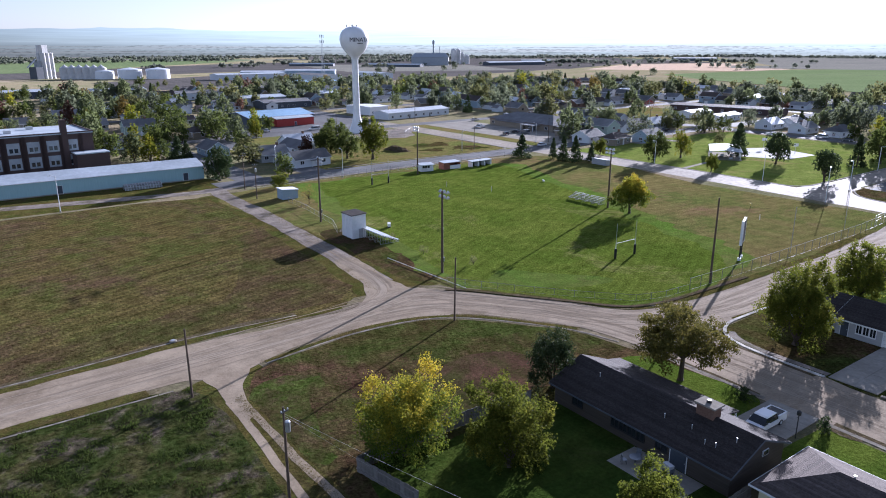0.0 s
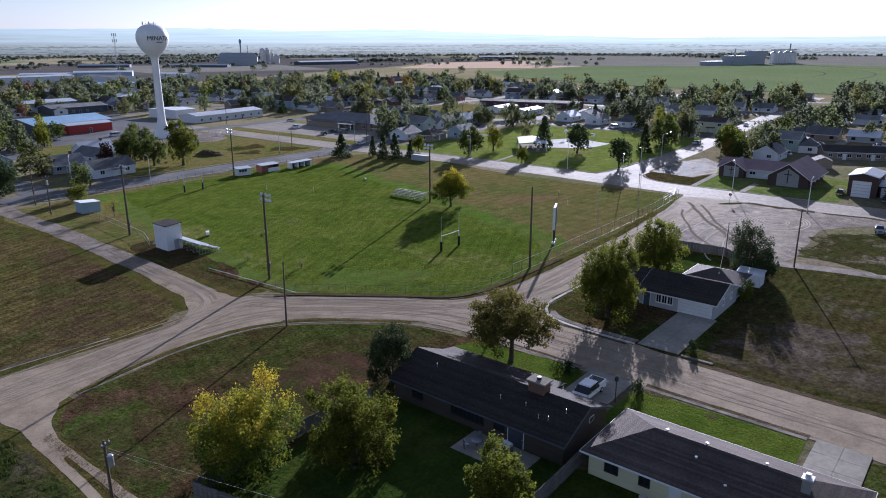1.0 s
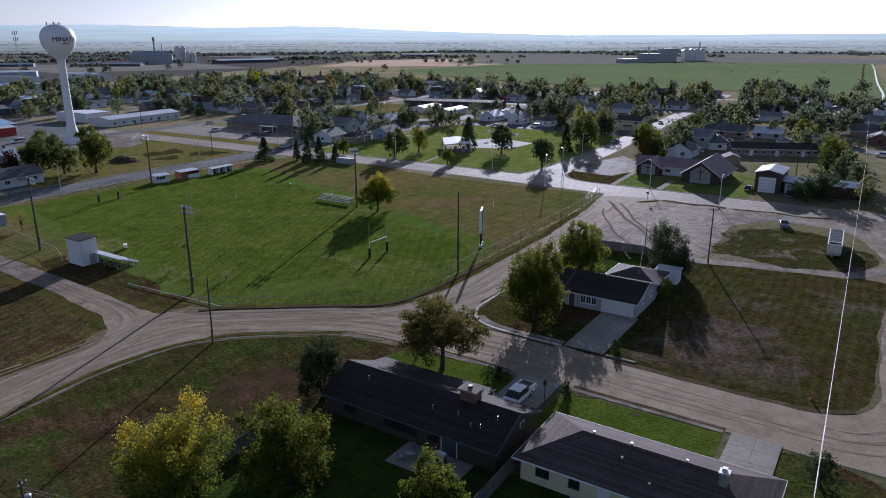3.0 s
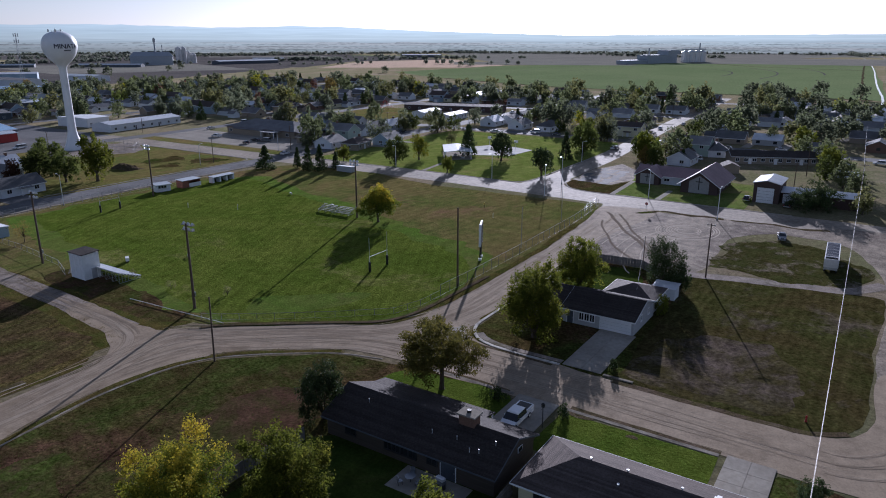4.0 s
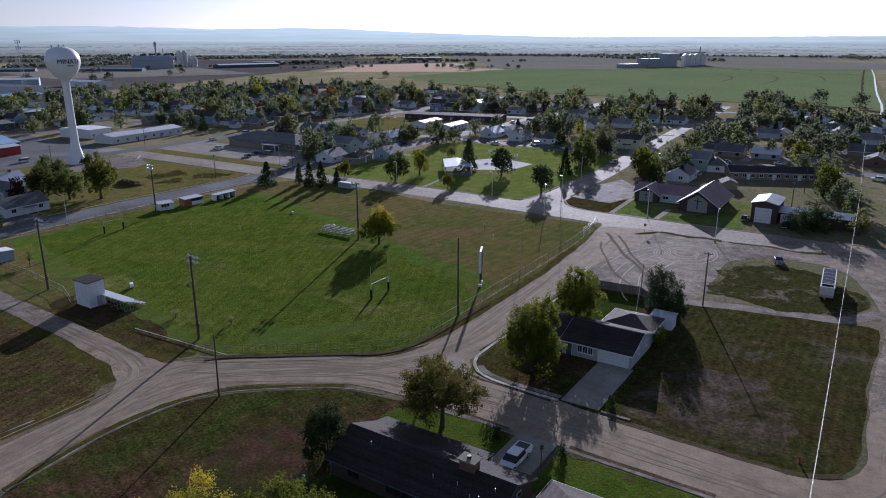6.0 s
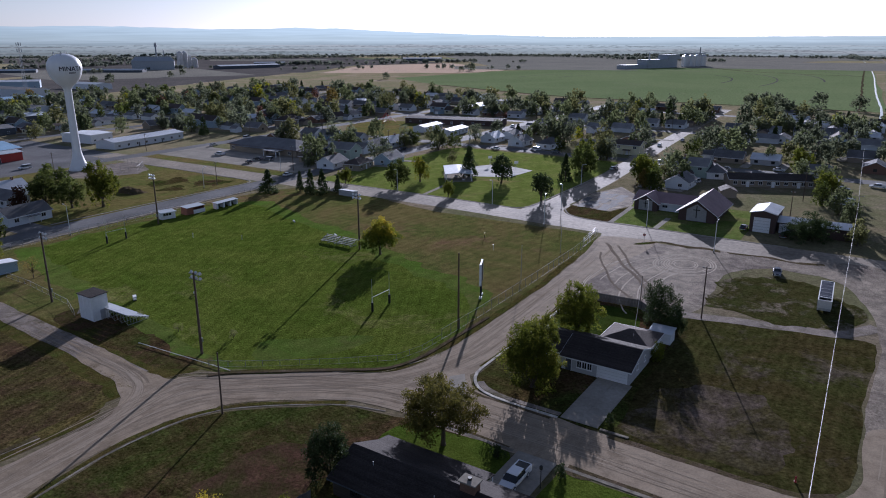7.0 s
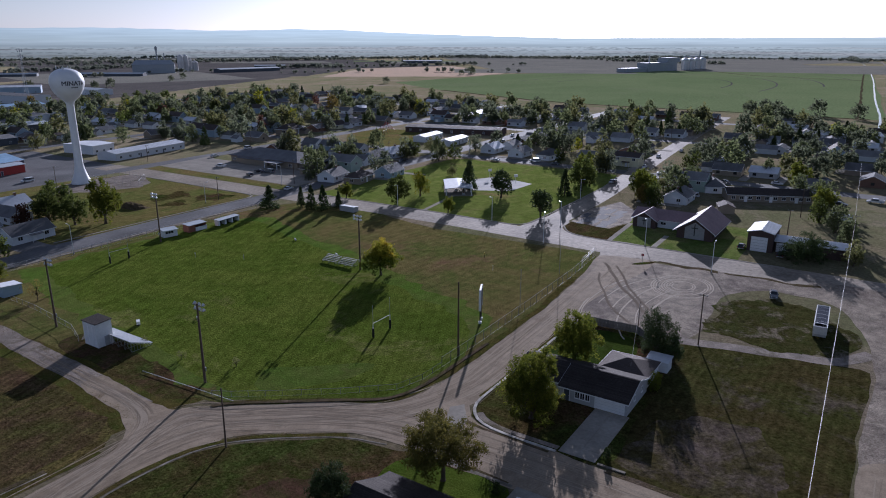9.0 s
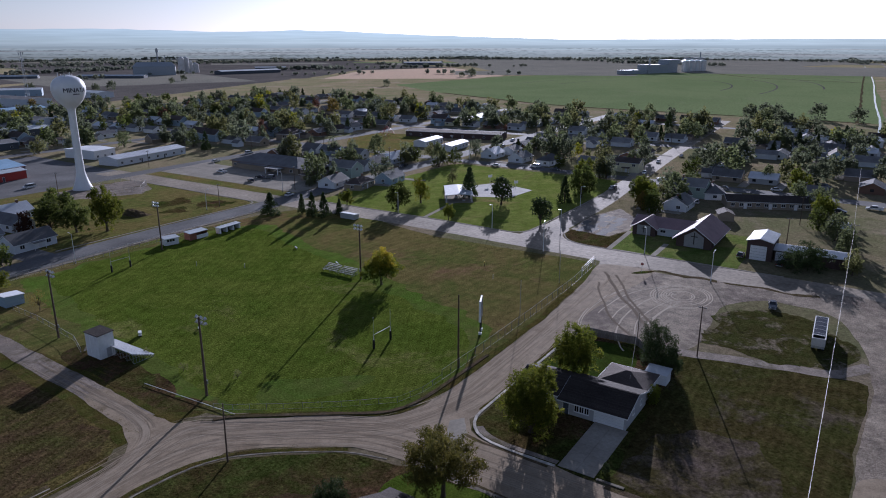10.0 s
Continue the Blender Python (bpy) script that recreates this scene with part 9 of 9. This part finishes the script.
silo_cluster()
for x, y, r, h in ((208, 943, 14, 11), (238, 930, 14, 11), (182, 958, 11, 9)):
    k = Kind()
    k.add("shell", Shape().lathe([(r, 0), (r, h), (r * 0.96, h + 0.6), (0.4, h + 2.6)], 36), "tower_white", smooth=False)
    k.add("stair", Shape().tube((r + 0.3, 0, 0), (r * 0.7, r * 0.74, h), 0.25, n=5), "galvanised")
    k.put("storage_tank", "broad white storage tank with low cone roof", "storage tank", x, y, 0, 200, group="storage tanks")
for i in range(6):
    k = Kind()
    k.add("shell", Shape().lathe([(6, 0), (6, 13), (0.6, 16.5)], 20), "silo_concrete")
    k.add("cap", Shape().lathe([(0.9, 16.3), (0.9, 17), (0.2, 17.3)], 10), "galvanised")
    k.put("grain_bin", "white steel grain bin with cone roof", "grain bin", 142 + i * 7.5, 980 - i * 4, 0, group="grain bins")
k = Kind()
# Warehouse grey is lightened to carry the haze of its distance.
k.add("wall", Shape().box(-55, -22, 0, 55, 22, 20), "grey_sheet")
r = k.add("roof", Shape().slab([(-56, -23, 20), (56, -23, 20), (46, 0, 30), (-46, 0, 30)], 0.6).slab([(56, 23, 20), (-56, 23, 20), (-46, 0, 30), (46, 0, 30)], 0.6), "grey_sheet")
k.add("tower_leg", Shape().box(8, -2, 28, 12, 2, 62).box(28, -1, 28, 30, 1, 46), "grey_sheet")
k.add("tower_head", Shape().box(6.5, -3, 52, 13.5, 3, 60), "grey_sheet")
k.put("dark_warehouse", "large warehouse in grey paled for haze, with a thin conveyor tower", "warehouse", 872, 1246, 0, -38, scale=(0.70, 0.7, 0.82))
for i, (x, y, r, h) in enumerate(((946, 1262, 6, 30), (962, 1268, 6, 30), (980, 1276, 4, 22), (996, 1282, 7, 17))):
    k = Kind()
    k.add("shell", Shape().lathe([(r, 0), (r, h), (r * 0.4, h + 3), (0.5, h + 4)], 18), "silo_concrete")
    k.add("ladder", Shape().tube((-r - 0.4, 0, 0), (-r - 0.4, 0, h + 5), 0.4, n=5), "galvanised")
    k.put("grain_silo", "pale grain silo beside the warehouse", "silo", x, y, 0, group="grain silos")
for x, y, L, D, h, tn in ((1024, 1150, 146, 24, 6, -6), (752, 1200, 120, 18, 4, -57), (640, 1330, 90, 16, 4, -40), (1180, 1250, 70, 20, 6, -40), (1700, 1180, 110, 24, 7, -50)):
    hall("far_works", "long low works hall on the plain", x, y, L, D, h, 2, "dark_shed", "roof_pale", tn, 0, 0, category="works")
k = Kind()
k.add("hall", Shape().box(-90, -12, 0, -30, 14, 10), "grey_sheet")
k.add("mill_house", Shape().box(-30, -14, 0, 60, 16, 22), "grey_sheet")
s = Shape()
s.v = [(30, -14, 22), (70, -14, 22), (70, 16, 22), (30, 16, 22), (34, -14, 34), (66, -14, 34), (66, 16, 34), (34, 16, 34)]
s.f = [(0, 1, 5, 4), (1, 2, 6, 5), (2, 3, 7, 6), (3, 0, 4, 7), (4, 5, 6, 7)]
k.add("round_roof", s, "grey_sheet")
for i in range(4):
    k.add("silo", Shape().lathe([(9, 0), (9, 28), (1, 33)], 16, 104 + 19 * i, 0), "galvanised")
k.add("gallery", Shape().box(94, -2, 34, 170, 2, 37).box(150, -1, 30, 152, 1, 52), "grey_sheet")
k.add("stack", Shape().tube((-12, 0, 0), (-12, 0, 40), 2, 1.6, 10), "silo_concrete")
k.put("mill_works", "distant grey mill with silos beyond the crop field", "mill", 1500, 455, 0, -18, scale=(1.15, 0.9, 0.78))


def lattice_mast(x, y, h):
    k = Kind()
    for i in range(3):
        w = 2 * math.pi * i / 3
        k.add("leg", Shape().tube((2.4 * math.cos(w), 2.4 * math.sin(w), 0), (0.5 * math.cos(w), 0.5 * math.sin(w), h), 0.16, 0.1, 5), "galvanised")
    for j in range(12):
        z0, z1 = h * j / 12, h * (j + 1) / 12
        r0, r1 = 2.4 - 1.9 * j / 12, 2.4 - 1.9 * (j + 1) / 12
        s = Shape()
        for i in range(3):
            a, b = 2 * math.pi * i / 3, 2 * math.pi * (i + 1) / 3
            s.tube((r0 * math.cos(a), r0 * math.sin(a), z0), (r1 * math.cos(b), r1 * math.sin(b), z1), 0.07, n=4)
        k.add("brace", s, "galvanised")
    for z in (h - 2, h - 8):
        for i in range(6):
            w = math.pi * i / 3
            k.add("antenna_panel", Shape().box(2.2 * math.cos(w) - 0.25, 2.2 * math.sin(w) - 0.25, z - 1.6, 2.2 * math.cos(w) + 0.25, 2.2 * math.sin(w) + 0.25, z + 1.6), "galvanised")
    k.put("radio_mast", "slim lattice radio mast with antenna panels", "mast", x, y, 0)


lattice_mast(383, 767, 52)
# tree belts on the plain: too many and too far to count
def tree_belt(name, label, spots, seed):
    r = np.random.RandomState(seed)
    v, f = [], []
    for x, y, h in spots:
        m = 30
        d = r.normal(size=(m, 3))
        d /= np.linalg.norm(d, axis=1)[:, None]
        p = d * np.array([h * 0.55, h * 0.55, h * 0.42]) * (0.4 + 0.6 * r.rand(m, 1)) + [x, y, h * 0.55]
        for q in p:
            a = r.normal(size=3)
            b = np.cross(a, r.normal(size=3))
            a, b = a / np.linalg.norm(a), b / np.linalg.norm(b)
            s = h * 0.22
            i = len(v)
            v += [tuple(q - a * s), tuple(q + b * s), tuple(q + a * s), tuple(q - b * s)]
            f.append((i, i + 1, i + 2, i + 3))
    me = bpy.data.meshes.new(name)
    me.from_pydata(v, [], f)
    me.materials.append(MATS["leaf_belt_hazed"])
    tagged(new(name, me), label, "woods", kind="stuff")


rb = random.Random(5)
spots = []
for a, b, n, w in (((-800, 1900), (1500, 2500), 260, 14), ((-300, 1780), (700, 1960), 120, 12), ((900, 1900), (2600, 1500), 200, 14), ((2300, 600), (2500, 1500), 90, 14), ((2400, 120), (3300, 240), 70, 8), ((2600, -60), (2800, 900), 90, 14), ((-900, 2500), (2200, 2400), 260, 20), ((1100, 2100), (1900, 1750), 120, 14), ((2300, 1500), (2800, 700), 160, 20), ((700, 1480), (1100, 1580), 60, 8), ((1250, 1150), (1650, 980), 40, 8), ((1180, 1230), (1330, 1180), 30, 8), ((2050, 420), (2200, 800), 60, 10)):
    for _ in range(2 * n):
        t = rb.random()
        spots.append((a[0] + (b[0] - a[0]) * t + rb.gauss(0, w), a[1] + (b[1] - a[1]) * t + rb.gauss(0, w), rb.uniform(4, 11)))
for _ in range(46):
    w, d = radians(rb.uniform(28, 108)), rb.uniform(1350, 2900)
    cx, cy = d * math.cos(w), d * math.sin(w)
    n, length, across = rb.randrange(4, 16), rb.uniform(30, 260), rb.choice([w + 1.57, w + 1.4, w + 1.75, w + 0.3])
    for _ in range(n):
        t = rb.uniform(-0.5, 0.5) * length
        spots.append((cx + math.cos(across) * t + rb.gauss(0, 6), cy + math.sin(across) * t + rb.gauss(0, 6), rb.uniform(4, 10)))
tree_belt("tree_belt", "far tree belts on the plain, leaves paled for haze", spots, 8)
for x, y, h in ((1173, 700, 15), (1120, 690, 10), (1210, 720, 9), (830, 640, 10), (560, 900, 12), (520, 870, 11), (470, 930, 12), (760, 1010, 10), (700, 960, 9), (640, 30, 12), (655, 60, 13), (642, 95, 10)):
    far_tree(4, x, y, h, "at the edge of open fields", 1.2)


# ---- the outer trees of the town, joined ----
def outer_woods():
    src = {}
    vs, n, mats = [], 0, {}
    for mt in sorted(set(FAR_ORDER)):
        parts = []
        for i, x, y, kw, kh in WOODS:
            if FAR_ORDER[i] != mt:
                continue
            if i not in src:
                me = crown_mesh("crown", 300 + i, 4.3, 4.3, 0.4, 9.0, 520, 1.0, mt, 34, gaps=0.1)[0]
                a = np.empty(len(me.vertices) * 3, np.float32)
                me.vertices.foreach_get("co", a)
                src[i] = a.reshape(-1, 3)
                bpy.data.meshes.remove(me)
            w = (x * 37 + y * 91) % 6.28
            c, s = math.cos(w) * kw, math.sin(w) * kw
            a = src[i]
            parts.append(np.stack([a[:, 0] * c - a[:, 1] * s + x, a[:, 0] * s + a[:, 1] * c + y, a[:, 2] * kh], 1))
        if not parts:
            continue
        v = np.concatenate(parts)
        q = len(v) // 4
        me = bpy.data.meshes.new("town_woods")
        me.vertices.add(len(v))
        me.vertices.foreach_set("co", v.astype(np.float32).ravel())
        me.loops.add(q * 4)
        me.loops.foreach_set("vertex_index", np.arange(q * 4, dtype=np.int32))
        me.polygons.add(q)
        me.polygons.foreach_set("loop_start", np.arange(0, q * 4, 4, dtype=np.int32))
        me.materials.append(MATS[mt])
        me.update(calc_edges=True)
        tagged(new("town_woods", me), TREE_LABELS[mt] + "s massed over the far town", "trees", kind="stuff")


outer_woods()


# ---- the hazy distance: a plain backdrop ----
def distance(name, stops, streak, grain, trees, fields):
    """Glowing distance: colours by height, broken into level streaks."""
    m = bpy.data.materials.new(name)
    m.use_nodes = True
    n, l = m.node_tree.nodes, m.node_tree.links
    e = n.new("ShaderNodeEmission")
    g = n.new("ShaderNodeNewGeometry")
    sp = n.new("ShaderNodeSeparateXYZ")
    l.new(g.outputs["Position"], sp.inputs[0])
    mp = n.new("ShaderNodeMapping")
    mp.inputs["Scale"].default_value = (grain, grain, 0.11)
    l.new(g.outputs["Position"], mp.inputs[0])
    t = n.new("ShaderNodeTexNoise")
    t.inputs["Scale"].default_value, t.inputs["Detail"].default_value, t.inputs["Roughness"].default_value = 1.0, 4, 0.55
    l.new(mp.outputs[0], t.inputs["Vector"])
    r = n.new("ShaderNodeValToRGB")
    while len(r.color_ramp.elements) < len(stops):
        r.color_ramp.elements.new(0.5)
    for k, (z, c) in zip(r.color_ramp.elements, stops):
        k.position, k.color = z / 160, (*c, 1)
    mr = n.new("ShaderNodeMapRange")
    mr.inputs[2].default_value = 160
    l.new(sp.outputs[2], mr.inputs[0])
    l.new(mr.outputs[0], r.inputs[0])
    # rows of far trees: dark flecks gathered in level bands, fading with height
    mq = n.new("ShaderNodeMapping")
    mq.inputs["Scale"].default_value = (0.045, 0.045, 0.33)
    l.new(g.outputs["Position"], mq.inputs[0])
    fleck = n.new("ShaderNodeTexNoise")
    fleck.inputs["Scale"].default_value, fleck.inputs["Detail"].default_value, fleck.inputs["Roughness"].default_value = 1.0, 4, 0.6
    l.new(mq.outputs[0], fleck.inputs["Vector"])
    mb = n.new("ShaderNodeMapping")
    mb.inputs["Scale"].default_value, mb.inputs["Location"].default_value = (0.0022, 0.0022, 0.30), (3.1, 7.7, 0.4)
    l.new(g.outputs["Position"], mb.inputs[0])
    band = n.new("ShaderNodeTexNoise")
    band.inputs["Scale"].default_value, band.inputs["Detail"].default_value = 1.0, 3
    l.new(mb.outputs[0], band.inputs["Vector"])
    both = n.new("ShaderNodeMath")
    l.new(fleck.outputs["Fac"], both.inputs[0])
    l.new(band.outputs["Fac"], both.inputs[1])
    cut = n.new("ShaderNodeMapRange")
    cut.inputs[1].default_value, cut.inputs[2].default_value, cut.inputs[3].default_value, cut.inputs[4].default_value = 1.02, 1.16, 1.0, 1.0 - trees
    l.new(both.outputs[0], cut.inputs[0])
    dark = n.new("ShaderNodeHueSaturation")
    l.new(cut.outputs[0], dark.inputs["Value"])
    mt = n.new("ShaderNodeMapping")
    mt.inputs["Scale"].default_value, mt.inputs["Location"].default_value = (0.0007, 0.0007, 0.14), (1.9, 4.2, 8.4)
    l.new(g.outputs["Position"], mt.inputs[0])
    strips = n.new("ShaderNodeTexNoise")
    strips.inputs["Scale"].default_value, strips.inputs["Detail"].default_value = 1.0, 2
    l.new(mt.outputs[0], strips.inputs["Vector"])
    sf = n.new("ShaderNodeMapRange")
    sf.inputs[1].default_value, sf.inputs[2].default_value, sf.inputs[3].default_value, sf.inputs[4].default_value = 0.46, 0.58, 0.0, fields
    l.new(strips.outputs["Fac"], sf.inputs[0])
    tan = n.new("ShaderNodeMix")
    tan.data_type = "RGBA"
    tan.inputs[7].default_value = (0.30, 0.28, 0.225, 1)
    l.new(sf.outputs[0], tan.inputs[0])
    l.new(r.outputs[0], tan.inputs[6])
    l.new(tan.outputs[2], dark.inputs["Color"])
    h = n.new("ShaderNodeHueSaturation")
    # painted haze: emission is stronger towards the sun than away from it
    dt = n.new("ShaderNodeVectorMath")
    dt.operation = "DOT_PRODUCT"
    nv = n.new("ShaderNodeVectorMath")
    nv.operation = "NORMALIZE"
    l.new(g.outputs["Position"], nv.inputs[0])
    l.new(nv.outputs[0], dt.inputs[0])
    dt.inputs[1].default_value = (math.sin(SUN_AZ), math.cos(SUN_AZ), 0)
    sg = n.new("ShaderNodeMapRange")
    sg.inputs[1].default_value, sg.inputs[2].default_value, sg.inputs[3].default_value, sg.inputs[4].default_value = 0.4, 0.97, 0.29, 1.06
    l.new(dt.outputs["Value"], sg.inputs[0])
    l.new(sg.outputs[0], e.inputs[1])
    v = n.new("ShaderNodeMapRange")
    v.inputs[1].default_value, v.inputs[2].default_value, v.inputs[3].default_value, v.inputs[4].default_value = 0.32, 0.68, 1 - streak, 1 + streak
    l.new(t.outputs["Fac"], v.inputs[0])
    l.new(v.outputs[0], h.inputs["Value"])
    l.new(dark.outputs[0], h.inputs["Color"])
    l.new(h.outputs[0], e.inputs[0])
    l.new(e.outputs[0], n["Material Output"].inputs[0])
    MATS[name] = m


def ring(name, radius, height, material, label):
    s, n = Shape(), 420
    for i in range(n + 1):
        w = radians(-75 + 260 * i / n)
        x, y = radius * math.cos(w), radius * math.sin(w)
        s.v += [(x, y, -5), (x, y, height(math.degrees(w)))]
    s.f = [(2 * i + 2, 2 * i, 2 * i + 1, 2 * i + 3) for i in range(n)]
    structure(name, s, material, label, "backdrop")


# Haze is painted into these emission colours, mostly paler with height.
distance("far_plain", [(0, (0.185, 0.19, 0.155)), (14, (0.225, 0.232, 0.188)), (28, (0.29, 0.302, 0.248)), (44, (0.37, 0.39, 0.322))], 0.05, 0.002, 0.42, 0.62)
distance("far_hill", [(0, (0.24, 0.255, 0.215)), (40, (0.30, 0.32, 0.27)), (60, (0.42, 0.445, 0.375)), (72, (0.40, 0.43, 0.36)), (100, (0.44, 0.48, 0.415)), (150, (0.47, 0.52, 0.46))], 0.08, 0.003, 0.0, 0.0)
ring("backdrop_plain", 3000, lambda a: 40 + 5 * noise.noise((a * 0.35, 2, 0)) + 2.5 * noise.noise((a * 2.1, 5, 0)), "far_plain", "glowing backdrop of a far level plain with painted haze and tree lines")


def hill_line(a):
    left = min(1, max(0, (a - 24) / 20))
    bump = noise.noise((a * 0.11, 7, 0)) * 12 + noise.noise((a * 0.5, 3, 0)) * 7 + noise.noise((a * 1.7, 9, 0)) * 4
    far = 22 * max(0, 1 - abs(a + 6) / 7)
    return 84 + 52 * left + bump * (0.4 + 0.6 * left) + far


ring("backdrop_hills", 4780, hill_line, "far_hill", "glowing backdrop of distant hills paled by painted haze")
